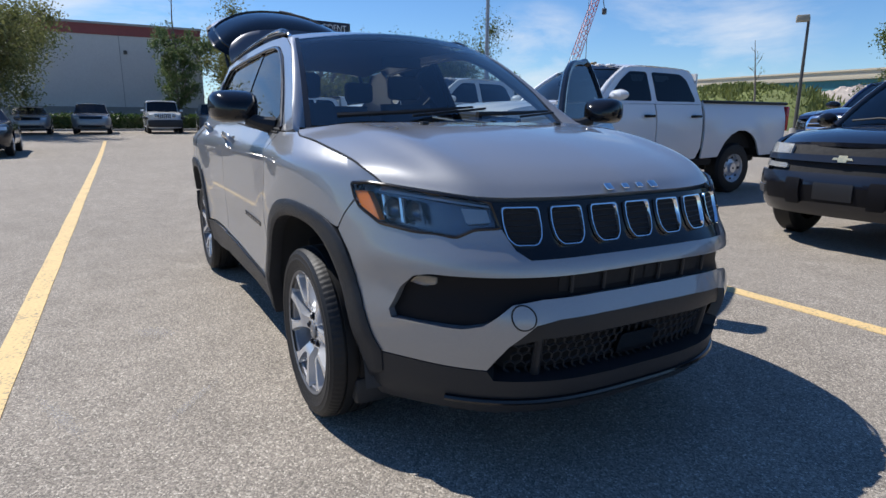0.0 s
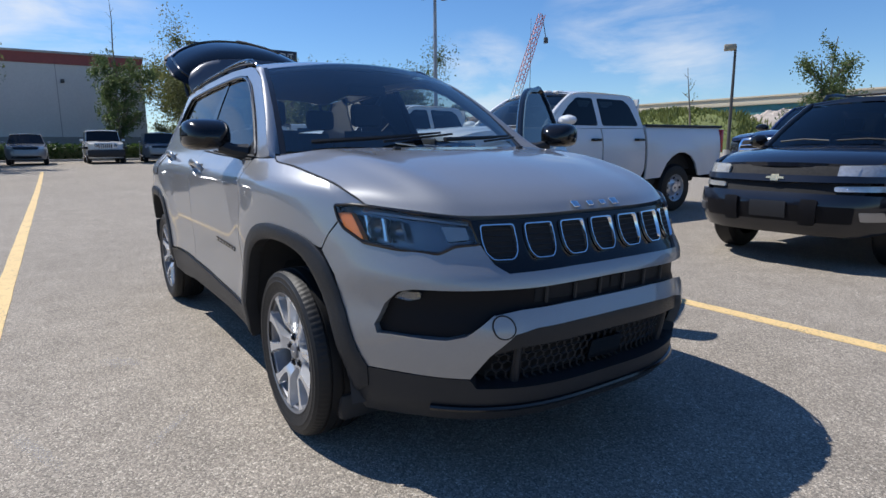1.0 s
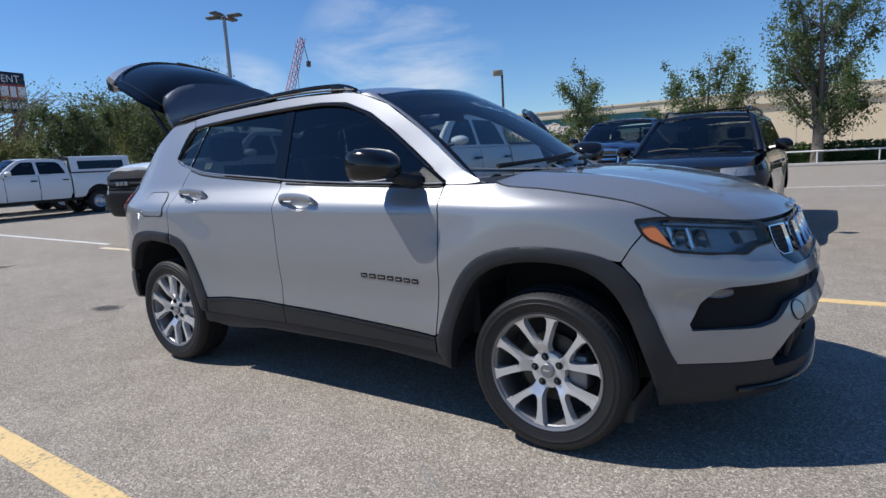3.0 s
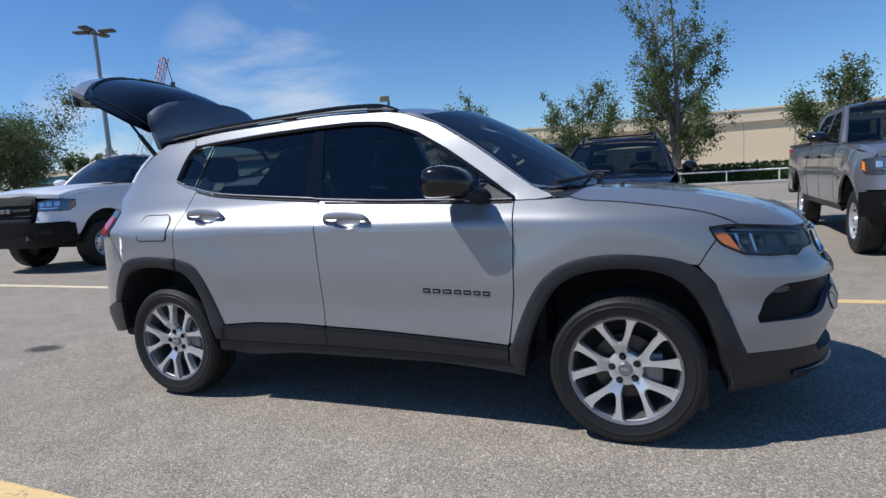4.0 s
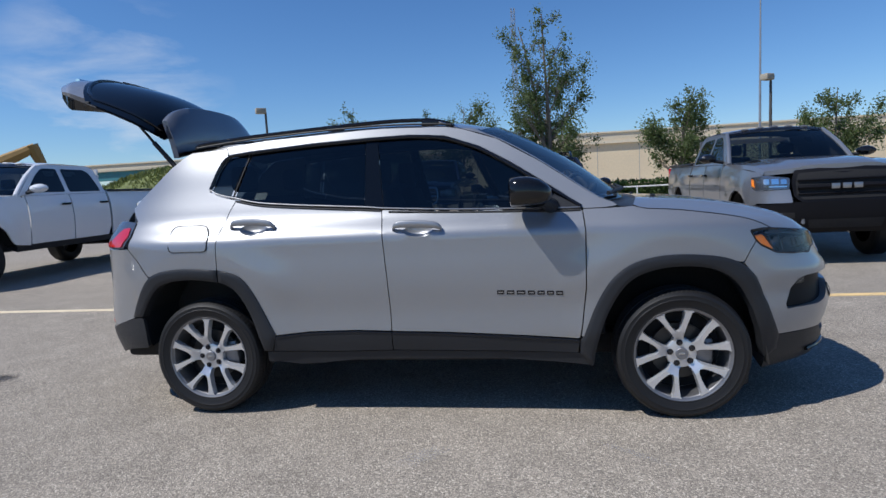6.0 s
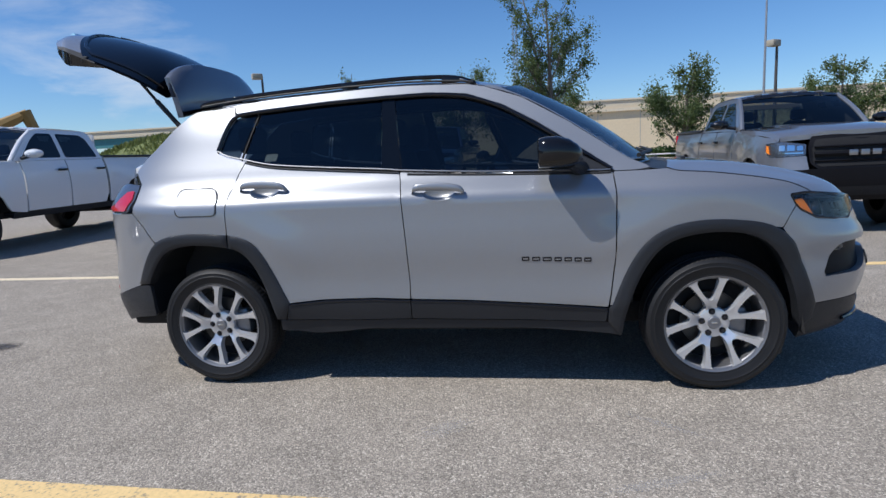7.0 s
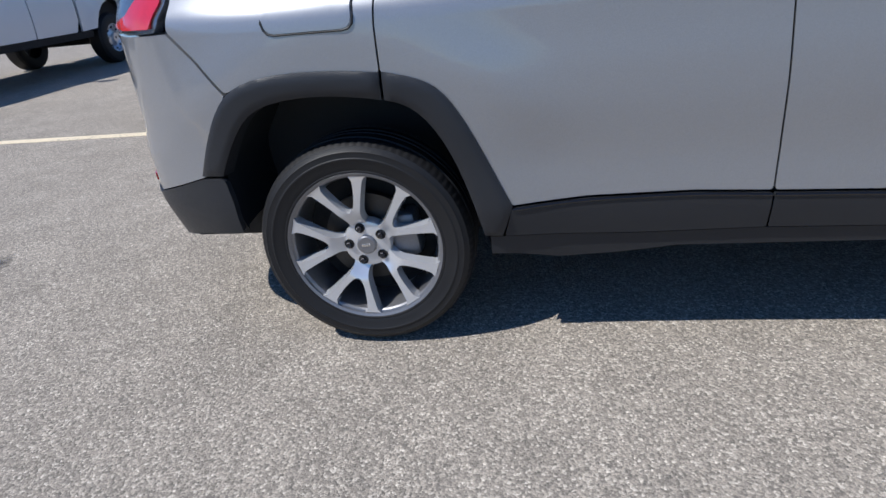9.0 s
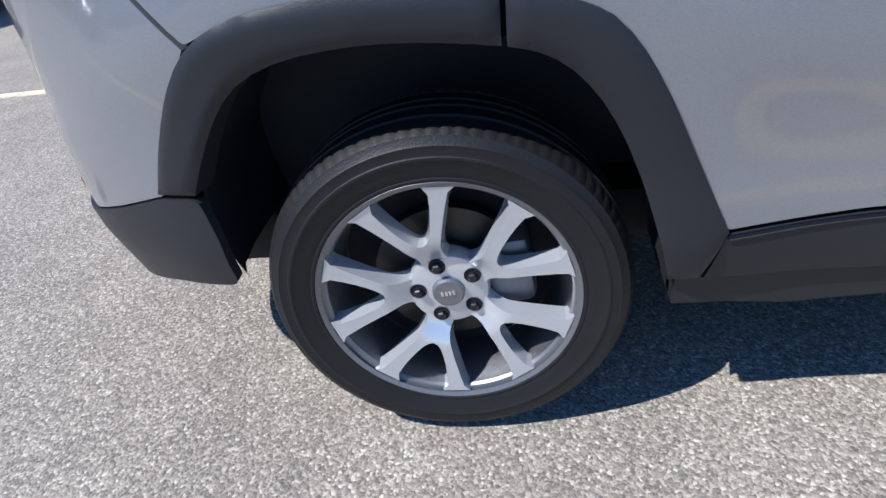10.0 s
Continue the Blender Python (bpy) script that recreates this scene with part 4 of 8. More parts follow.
def edge_gap(p, poly):
    best = 9.0
    for i in range(len(poly)):
        a, b = np.array(poly[i - 1]), np.array(poly[i])
        d = b - a
        t = min(1, max(0, float((np.array(p) - a) @ d) / max(1e-12, float(d @ d))))
        best = min(best, float(np.linalg.norm(a + d * t - p)))
    return best


def outer_edge(p, poly):
    """The point of an outline nearest to p."""
    best, at = 9.0, p
    for i in range(len(poly)):
        a, b = np.array(poly[i - 1]), np.array(poly[i])
        d = b - a
        q = a + d * min(1, max(0, float((np.array(p) - a) @ d) / max(1e-12, float(d @ d))))
        if np.linalg.norm(q - p) < best:
            best, at = float(np.linalg.norm(q - p)), (float(q[0]), float(q[1]))
    return at


def patch(poly, pos, step=0.04, flange=0.02, corner=0.0, gap=0.0, bm=None, hole=None):
    """A sheet over a 2D outline, laid on pos(a, b, off), with its edge turned in by flange."""
    if corner:
        poly = rounded(poly, corner)
    if gap:
        area = sum(poly[i - 1][0] * poly[i][1] - poly[i][0] * poly[i - 1][1] for i in range(len(poly)))
        sg, out = (1 if area > 0 else -1), []
        for i, b in enumerate(poly):
            a, c = Vector(poly[i - 1]), Vector(poly[(i + 1) % len(poly)])
            d1, d2 = (Vector(b) - a).normalized(), (c - Vector(b)).normalized()
            n = (Vector((-d1.y, d1.x)) + Vector((-d2.y, d2.x)))
            n = n.normalized() if n.length > 1e-5 else Vector((0, 0))
            out.append(tuple(Vector(b) + n * sg * gap))
        poly = out
    ring = resample(poly, step)
    lo, hi = np.min(ring, 0), np.max(ring, 0)
    pts = [Vector(p) for p in ring]
    for a in np.arange(lo[0] + step * 0.5, hi[0], step):
        for b in np.arange(math.ceil(lo[1] / step) * step, hi[1], step):
            if inside((a, b), ring) and edge_gap((a, b), ring) > step * 0.45 and not (hole and (inside((a, b), hole) or edge_gap((a, b), hole) < step * 0.3)):
                pts.append(Vector((a, b)))
    n = len(ring)
    edges = [(i, (i + 1) % n) for i in range(n)]
    if hole:
        k, m = len(pts), len(hole)
        pts += [Vector(p) for p in hole]
        edges += [(k + i, k + (i + 1) % m) for i in range(m)]
    vs, es, fs, orig, _, _ = delaunay_2d_cdt(pts, edges, [list(range(n))], 1, 1e-5)
    if hole:
        fs = [f for f in fs if not inside((sum(vs[i][0] for i in f) / len(f), sum(vs[i][1] for i in f) / len(f)), hole)]
    own = bm is None
    if own:
        bm = bmesh.new()
    top = [bm.verts.new(pos(v[0], v[1], 0.0)) for v in vs]
    faces = []
    for f in fs:
        try:
            faces.append(bm.faces.new([top[i] for i in f]))
        except ValueError:
            pass
    if flange:
        low = {}
        bound = [e for f in faces for e in f.edges if len(e.link_faces) == 1]
        idx = {v: k for k, v in enumerate(top)}
        for e in set(bound):
            for v in e.verts:
                if v not in low:
                    k = idx[v]
                    low[v] = bm.verts.new(pos(vs[k][0], vs[k][1], -flange))
        for e in set(bound):
            a, b = e.verts
            try:
                bm.faces.new((a, b, low[b], low[a]))
            except ValueError:
                pass
    return bm


def grown(p, cx, by=0.007):
    """A point moved outwards from the wheel centre."""
    d = math.hypot(p[0] - cx, p[1] - 0.345)
    return (p[0] + (p[0] - cx) / d * by, p[1] + (p[1] - 0.345) / d * by)


def eased(pts, n):
    """A smooth curve through points with the corners worked off."""
    line = catmull(pts, n)
    for _ in range(4):
        line = [line[0]] + [(line[i - 1] + 2 * line[i] + line[i + 1]) / 4 for i in range(1, len(line) - 1)] + [line[-1]]
    return line


def mirrored(bm):
    """A copy of a bmesh, mirrored across the car's middle plane."""
    c = bm.copy()
    for v in c.verts:
        v.co.y = -v.co.y
    bmesh.ops.reverse_faces(c, faces=c.faces)
    return c


def on_skin(off=0.0):
    return lambda a, b, d: skin_at(a, b, off + d)


suv = thing("crossover_suv", "silver compact crossover parked with liftgate and driver door open", "car")

FRONT_DOOR = [(0.838, 1.108), (0.848, 0.99), (0.842, 0.70), (0.820, 0.518), (0.806, 0.437), (0.542, 0.456), (0.116, 0.480), (-0.199, 0.489), (-0.199, 0.591), (-0.207, 0.783), (-0.223, 1.031), (-0.243, 1.150), (0.137, 1.127), (0.444, 1.117), (0.74, 1.108)]
REAR_DOOR = [(-0.243, 1.150), (-0.223, 1.031), (-0.207, 0.783), (-0.199, 0.591), (-0.199, 0.489), (-0.397, 0.497), (-0.666, 0.492), (-0.874, 0.474), (-0.919, 0.567), (-0.975, 0.701), (-1.05, 0.803), (-1.12, 0.83), (-1.19, 0.842), (-1.190, 0.97), (-1.181, 1.079), (-1.155, 1.173), (-1.121, 1.243), (-0.972, 1.212), (-0.723, 1.188), (-0.315, 1.158)]
QUARTER = [(-1.121, 1.243), (-1.155, 1.173), (-1.181, 1.079), (-1.190, 0.97), (-1.19, 0.842), (-1.31, 0.853), (-1.43, 0.857), (-1.547, 0.844), (-1.634, 0.815), (-1.71, 0.911), (-1.79, 0.99), (-1.775, 1.06), (-1.785, 1.145), (-1.86, 1.22), (-1.80, 1.285), (-1.719, 1.345), (-1.60, 1.452), (-1.50, 1.525), (-1.475, 1.536), (-1.225, 1.556), (-1.215, 1.492), (-1.262, 1.428), (-1.30, 1.301), (-1.235, 1.271)]
B_EDGE = [tuple(p) for p in catmull([(1.15, 1.096), (1.292, 1.083), (1.426, 1.064), (1.559, 1.041), (1.651, 1.020), (1.728, 0.991)], 3)]
FENDER = [(0.840, 1.108), (0.849, 0.99), (0.843, 0.70), (0.821, 0.518), (0.810, 0.445), (0.832, 0.45), (0.88, 0.577), (0.954, 0.725), (1.052, 0.812), (1.176, 0.848), (1.30, 0.856), (1.425, 0.845), (1.595, 0.808), (1.622, 0.803), (1.655, 0.86), (1.694, 0.915), (1.662, 0.962), (1.73, 0.965), (1.782, 0.962)] + list(reversed(B_EDGE)) + [(1.095, 1.112), (0.946, 1.108)]


def cup_ring(xc, zc):
    """The outline of a handle cup on the skin."""
    return [(sx(xc + 0.005, zc) + 0.080 * math.cos(t), zc - 0.008 + 0.034 * math.sin(t)) for t in np.linspace(0, 2 * math.pi, 29)[:-1]]


def body_side(sg):
    """The outer panels of one side; sg: 1 the right, -1 the left."""
    def add(name, poly, mat, off=0.0, step=0.04, flange=0.02, corner=0.0, gap=0.0025, parent=suv, label="", hole=None, roll=0.0):
        pos, flat = on_skin(off), side_poly(poly)
        if roll:
            def pos(a, b, d):
                return skin_at(a, b, 0.004 + (off - 0.004) * (1 - max(0.0, 1 - edge_gap((a, b), flat) / roll) ** 2) + d)
        bm = patch(flat, pos, step, flange, corner, gap, hole=hole)
        if sg < 0:
            bm = mirrored(bm)
        return part(name, bm, mat, parent, label)

    made = {}
    made["door"] = add("front_door", FRONT_DOOR, "silver", step=0.025, corner=0.012, hole=cup_ring(-0.03, 1.040))
    add("rear_door", REAR_DOOR, "silver", step=0.025, corner=0.012, hole=cup_ring(-0.985, 1.083))
    add("quarter_panel", QUARTER, "silver", step=0.025, corner=0.01)
    add("front_fender", FENDER, "silver", step=0.025, corner=0.01)
    # plastic lower trim
    add("door_cladding", [(0.806, 0.434), (0.797, 0.360), (0.418, 0.372), (-0.199, 0.382), (-0.199, 0.486), (0.116, 0.477), (0.542, 0.453)], "cladding", 0.006, corner=0.008, label="grained black door cladding")
    add("door_cladding", [(-0.199, 0.486), (-0.199, 0.382), (-0.542, 0.376), (-0.895, 0.382), (-0.872, 0.471), (-0.666, 0.489), (-0.397, 0.494)], "cladding", 0.006, corner=0.008, label="grained black door cladding")
    for rib in ([(0.80, 0.437), (0.542, 0.453), (0.116, 0.477), (-0.195, 0.486)], [(-0.203, 0.486), (-0.397, 0.494), (-0.666, 0.489), (-0.868, 0.472)]):
        bm = tube([skin_at(sx(p[0], p[1]), p[1] - 0.006, 0.006) for p in catmull(rib, 5)], 0.0045, 6)
        part("cladding_rib", mirrored(bm) if sg < 0 else bm, "gloss_black", suv)
    add("rocker", [(0.86, 0.357), (0.875, 0.285), (0.714, 0.300), (0.40, 0.325), (-0.413, 0.325), (-0.58, 0.305), (-0.74, 0.295), (-0.85, 0.312), (-0.935, 0.318), (-0.935, 0.379), (-0.897, 0.379), (-0.542, 0.373), (-0.199, 0.379), (0.418, 0.369)], "cladding", -0.004, flange=0.16, label="black rocker trim")
    f_out = [grown(p, 1.318, 0.011) for p in eased([(0.834, 0.45), (0.88, 0.577), (0.954, 0.725), (1.052, 0.812), (1.176, 0.848), (1.30, 0.856), (1.425, 0.845), (1.52, 0.83), (1.615, 0.79), (1.684, 0.705), (1.744, 0.54), (1.80, 0.405)], 3)]
    f_in = [tuple(p) for p in eased([(1.735, 0.29), (1.704, 0.425), (1.645, 0.600), (1.572, 0.722), (1.47, 0.782), (1.34, 0.80), (1.231, 0.797), (1.093, 0.765), (1.009, 0.684), (0.936, 0.547), (0.890, 0.40), (0.873, 0.29)], 3)]
    add("arch_trim", [(0.803, 0.360), (0.806, 0.434)] + f_out + [(1.80, 0.33)] + f_in + [(0.86, 0.29)], "cladding", 0.014, 0.014, 0.05, 0.0, label="grained black wheel-arch trim", roll=0.02)
    r_out = [grown(p, -1.318) for p in eased([(-0.872, 0.474), (-0.926, 0.590), (-0.978, 0.705), (-1.028, 0.783), (-1.088, 0.823), (-1.188, 0.842)], 3)]
    r_in = [tuple(p) for p in eased([(-1.188, 0.776), (-1.122, 0.760), (-1.063, 0.703), (-1.01, 0.600), (-0.962, 0.44), (-0.950, 0.384)], 3)]
    add("arch_trim", [(-0.897, 0.383)] + r_out + r_in, "cladding", 0.014, 0.014, 0.05, label="grained black wheel-arch trim", roll=0.02)
    q_out = [grown(p, -1.318) for p in eased([(-1.192, 0.842), (-1.31, 0.853), (-1.43, 0.857), (-1.547, 0.844), (-1.634, 0.812), (-1.70, 0.735), (-1.75, 0.650), (-1.784, 0.578)], 3)]
    q_in = [tuple(p) for p in eased([(-1.705, 0.586), (-1.671, 0.645), (-1.602, 0.742), (-1.515, 0.784), (-1.376, 0.796), (-1.28, 0.788), (-1.192, 0.777)], 3)]
    add("arch_trim", q_out + q_in, "cladding", 0.014, 0.014, 0.05, label="grained black wheel-arch trim", roll=0.02)
    # roof side, pillar and window surround
    cant = [(-1.475, 1.536), (-1.225, 1.556), (-1.215, 1.514), (-1.077, 1.528), (-0.687, 1.551), (-0.339, 1.562), (-0.102, 1.564), (0.105, 1.545), (0.299, 1.474), (0.472, 1.374), (0.638, 1.264), (0.75, 1.187), (0.845, 1.108), (0.946, 1.108), (1.02, 1.118), (0.93, 1.165), (0.844, 1.222), (0.63, 1.372), (0.40, 1.510), (0.20, 1.582), (0.097, 1.60), (-0.307, 1.616), (-0.98, 1.588)]
    add("cant_rail", cant, "silver", 0.0, 0.04, 0.03, 0.012)
    bars = [("waist_strip", [(0.83, 1.116), (0.74, 1.116), (0.444, 1.126), (0.137, 1.136), (-0.243, 1.159), (-0.315, 1.167), (-0.723, 1.197), (-0.972, 1.221), (-1.121, 1.253), (-1.235, 1.280), (-1.298, 1.310)], 0.0048, "satin", "satin waist moulding"),
            ("window_seal", [(0.835, 1.120), (0.742, 1.181), (0.630, 1.256), (0.464, 1.364), (0.291, 1.464), (0.098, 1.533), (-0.102, 1.553), (-0.339, 1.551), (-0.687, 1.540), (-1.077, 1.517), (-1.21, 1.497), (-1.258, 1.428), (-1.296, 1.312)], 0.010, "gloss_black", "gloss black window seal"),
            ("window_seal", [(-0.20, 1.136), (0.137, 1.120), (0.444, 1.110), (0.74, 1.101), (0.83, 1.101)], 0.006, "seal", ""), ("window_seal", [(-0.25, 1.145), (-0.723, 1.181), (-0.972, 1.205), (-1.118, 1.236)], 0.006, "seal", "")]
    for nm, line, r, mat, lab in bars:
        pts = catmull(line, 4)
        bm = tube([skin_at(sx(p[0], p[1]), p[1], 0.001) for p in pts], r, 8)
        part(nm, mirrored(bm) if sg < 0 else bm, mat, suv, lab)
    # glass, set in a little
    add("quarter_glass", [(-1.292, 1.308), (-1.256, 1.425), (-1.212, 1.495), (-1.085, 1.515), (-1.165, 1.262), (-1.235, 1.280)], "side_glass", -0.012, 0.05, 0, label="dark tinted fixed quarter glass")
    add("rear_door_glass", [(-1.140, 1.256), (-1.062, 1.514), (-0.687, 1.538), (-0.362, 1.548), (-0.345, 1.172), (-0.723, 1.195), (-0.972, 1.219)], "side_glass", -0.012, 0.06, 0, label="dark tinted door glass")
    g = add("front_door_glass", [(-0.235, 1.158), (-0.29, 1.549), (-0.102, 1.551), (0.098, 1.531), (0.291, 1.462), (0.464, 1.362), (0.630, 1.254), (0.742, 1.179), (0.83, 1.118), (0.444, 1.122), (0.137, 1.132)], "side_glass", -0.012, 0.06, 0, label="tinted front door glass")
    made["glass"] = g
    add("pillar_cover", [(-0.345, 1.160), (-0.362, 1.550), (-0.290, 1.552), (-0.233, 1.152)], "tinted_screen", -0.008, 0.06, 0.01, label="gloss black B-pillar cover")
    add("window_bar", [(-1.160, 1.257), (-1.080, 1.516), (-1.070, 1.517), (-1.150, 1.253)], "black_plastic", -0.010, 0.06, 0.01)
    return made


RIGHT = body_side(1)
LEFT = body_side(-1)

# the fuel flap
part("fuel_flap", patch(side_poly([(-1.478, 0.965), (-1.488, 1.105), (-1.285, 1.105), (-1.245, 1.06), (-1.245, 0.965)]), on_skin(0.0035), 0.03, 0.006, 0.03), "silver", suv, "rounded fuel filler flap")
ring = rounded(side_poly([(-1.482, 0.961), (-1.492, 1.109), (-1.283, 1.109), (-1.241, 1.062), (-1.241, 0.961)]), 0.03)
part("fuel_flap_gap", tube([skin_at(a, b, 0.0015) for a, b in ring + ring[:1]], 0.003, 6), "seal", suv)


# ---- nose ----
def both_sides(half):
    """A right-half outline from the centre line out and back, closed with its mirror image."""
    return half + [(-a, b) for a, b in reversed(half) if abs(a) > 1e-6]


BUMP_TOP = [(0.0, 0.750)] + side_poly([("y", 0.20, 0.750), ("y", 0.43, 0.744), ("y", 0.462, 0.774), ("y", 0.488, 0.842), ("y", 0.556, 0.838), ("y", 0.60, 0.810), (1.90, 0.822), (1.80, 0.838), (1.712, 0.884), (1.698, 0.912), (1.657, 0.858), (1.624, 0.800), (1.690, 0.715), (1.750, 0.54), (1.806, 0.405), (1.95, 0.401), ("y", 0.54, 0.397), ("y", 0.50, 0.480), ("y", 0.43, 0.552), ("y", 0.36, 0.568), ("y", 0.2, 0.575)]) + [(0.0, 0.577)]
BUMP_LOW = [(0.0, 0.632)] + side_poly([("y", 0.2, 0.632), ("y", 0.40, 0.625), ("y", 0.485, 0.611), ("y", 0.53, 0.575), ("y", 0.565, 0.547), ("y", 0.61, 0.532), (1.93, 0.530), (1.858, 0.532), (1.848, 0.560), (1.878, 0.633), (1.925, 0.678), (1.97, 0.690), ("y", 0.48, 0.694), ("y", 0.34, 0.696), ("y", 0.2, 0.700)]) + [(0.0, 0.702)]
# one silver moulding, right and left halves meeting on the centre line, split for a clean outline
silver_half = BUMP_TOP + BUMP_LOW
bm = patch(silver_half, on_skin(0.0), 0.03, 0.035, 0.0)
bm2 = mirrored(bm)
me_tmp = bpy.data.meshes.new("tmp")
bm2.to_mesh(me_tmp)
bm2.free()
bm.from_mesh(me_tmp)
bpy.data.meshes.remove(me_tmp)
bmesh.ops.delete(bm, geom=[f for f in bm.faces if all(abs(v.co.y) < 0.004 for v in f.verts)], context="FACES_ONLY")
for v in bm.verts:
    if abs(v.co.y) < 0.002:
        v.co.y = 0.0
bmesh.ops.remove_doubles(bm, verts=[v for v in bm.verts if abs(v.co.y) < 0.002], dist=0.004)
part("front_bumper", bm, "silver", suv, "silver front bumper cover")
pocket = [(0.0, 0.618)] + side_poly([("y", 0.2, 0.62), ("y", 0.40, 0.612), ("y", 0.50, 0.59), ("y", 0.57, 0.535), ("y", 0.62, 0.52), (1.93, 0.518), (1.845, 0.52), (1.835, 0.560), (1.868, 0.645), (1.92, 0.692), ("y", 0.48, 0.706), ("y", 0.34, 0.706), ("y", 0.2, 0.712)]) + [(0.0, 0.714)]
# blacker than the cladding: the nose's shade is put into this insert's colour
part("bumper_insert", patch(both_sides(pocket), on_skin(-0.030), 0.03, 0.02), "black_plastic", suv, "black insert between the bumper mouldings")
for sg in (1, -1):
    poly = [(sg * a, b) for a, b in side_poly([("y", 0.34, 0.640), ("y", 0.005, 0.642), ("y", 0.005, 0.692), ("y", 0.34, 0.688)])]
    part("air_slot", patch(poly, on_skin(-0.027), 0.04, 0), "dark", suv, "dark upper air slot")
for i in range(6):
    y = -0.30 + i * 0.12
    s = sy(abs(y), 0.666) * (1 if y < 0 else -1)
    bm = tube([skin_at(s, 0.638, -0.018), skin_at(s, 0.692, -0.018)], 0.006, 6)
    part("slot_rib", bm, "cladding", suv)
for sg in (1, -1):
    a = [(sg * p, q) for p, q in side_poly([(1.905, 0.653), (1.93, 0.674), (1.985, 0.676), (1.985, 0.655), (1.95, 0.646)])]
    fog = part("fog_lamp", patch(a, on_skin(-0.020), 0.02, 0.02, 0.006), "lamp_bowl", suv, "small clear fog lamp in the bumper insert")
    part("fog_lens", patch(a, on_skin(-0.012), 0.02, 0.01, 0.006), "lens", fog)
c0 = (sy(0.462, 0.575), 0.575)
ring = [(c0[0] + 0.036 * math.cos(t), c0[1] + 0.036 * math.sin(t)) for t in np.linspace(0, 2 * math.pi, 29)[:-1]]
part("tow_eye_cover", patch(ring, on_skin(0.003), 0.02, 0.004), "silver", suv, "round silver tow-eye cover")
part("cover_gap", tube([skin_at(a, b, 0.002) for a, b in ring + ring[:1]], 0.0028, 6), "seal", suv)

# lower grille, chin and lip
low_open = [(0.0, 0.36)] + side_poly([("y", 0.3, 0.36), ("y", 0.505, 0.362), ("y", 0.53, 0.39), ("y", 0.49, 0.49), ("y", 0.42, 0.56), ("y", 0.2, 0.585)]) + [(0.0, 0.588)]
part("lower_grille_back", patch(both_sides(low_open), on_skin(-0.085), 0.04, 0), "dark", suv, "dark cavity behind the lower grille")
brow = [(0.0, 0.505)] + side_poly([("y", 0.2, 0.502), ("y", 0.40, 0.495), ("y", 0.47, 0.478), ("y", 0.50, 0.470), ("y", 0.495, 0.492), ("y", 0.43, 0.562), ("y", 0.36, 0.575), ("y", 0.2, 0.582)]) + [(0.0, 0.584)]
part("grille_brow", patch(both_sides(brow), on_skin(-0.022), 0.03, 0.05), "cladding", suv, "matt black brow over the lower grille")
mesh_bm = bmesh.new()
cell, zr = 0.034, (0.368, 0.50)
y_lim = 0.50
for r in range(5):
    for c in range(-15, 16):
        cy, cz = c * cell * 1.0 + (r % 2) * cell * 0.5, zr[0] + 0.012 + r * 0.028
        if abs(cy) > y_lim - 0.02 - max(0, cz - 0.42) * 0.35:
            continue
        ringp = []
        for q in range(7):
            t = math.pi / 3 * q + math.pi / 6
            yy, zz = cy + cell * 0.56 * math.cos(t), cz + cell * 0.56 * math.sin(t)
            ringp.append(skin_at(math.copysign(sy(abs(yy), zz), -yy), zz, -0.055))
        for a, b in zip(ringp[:3], ringp[1:4]):
            add_tube(mesh_bm, [a, b], 0.0042, 4, False)
        add_tube(mesh_bm, [ringp[3], ringp[4]], 0.0042, 4, False)
part("lower_grille_mesh", mesh_bm, "cladding", suv, "black honeycomb lower grille")
for y in (-0.40, 0.40):
    s = sy(abs(y), 0.43) * (1 if y < 0 else -1)
    part("grille_post", tube([skin_at(s, 0.355, -0.05), skin_at(s, 0.50, -0.05)], [0.017, 0.014], 8), "cladding", suv)
part("radar_cover", patch([(-0.085, 0.385), (0.085, 0.385), (0.078, 0.455), (-0.078, 0.455)], on_skin(-0.04), 0.03, 0.02, 0.01), "gloss_black", suv, "square black radar cover in the lower grille")
chin = [(0.0, 0.245)] + side_poly([("y", 0.3, 0.242), ("y", 0.5, 0.236), (1.93, 0.235), (1.80, 0.225), (1.735, 0.225), (1.735, 0.29), (1.80, 0.335), (1.806, 0.402), (1.95, 0.398), ("y", 0.54, 0.394), ("y", 0.52, 0.362), ("y", 0.3, 0.358)]) + [(0.0, 0.358)]
part("front_skirt", patch(both_sides(chin), on_skin(0.002), 0.035, 0.10), "cladding", suv, "grained black lower bumper skirt")
lip = [skin_at(s, 0.292 - 0.02 * (abs(s) / LF) ** 2, 0.006) for s in np.linspace(-LF * 0.40, LF * 0.40, 40)]
part("skirt_lip", tube(lip, 0.011, 8), "gloss_black", suv, "satin black lip along the skirt")
for sg in (1, -1):
    part("air_deflector", box((1.60, -0.80 if sg > 0 else 0.52, 0.155), (1.66, -0.52 if sg > 0 else 0.80, 0.26), 0.02), "cladding", suv, "black air deflector ahead of the wheel")

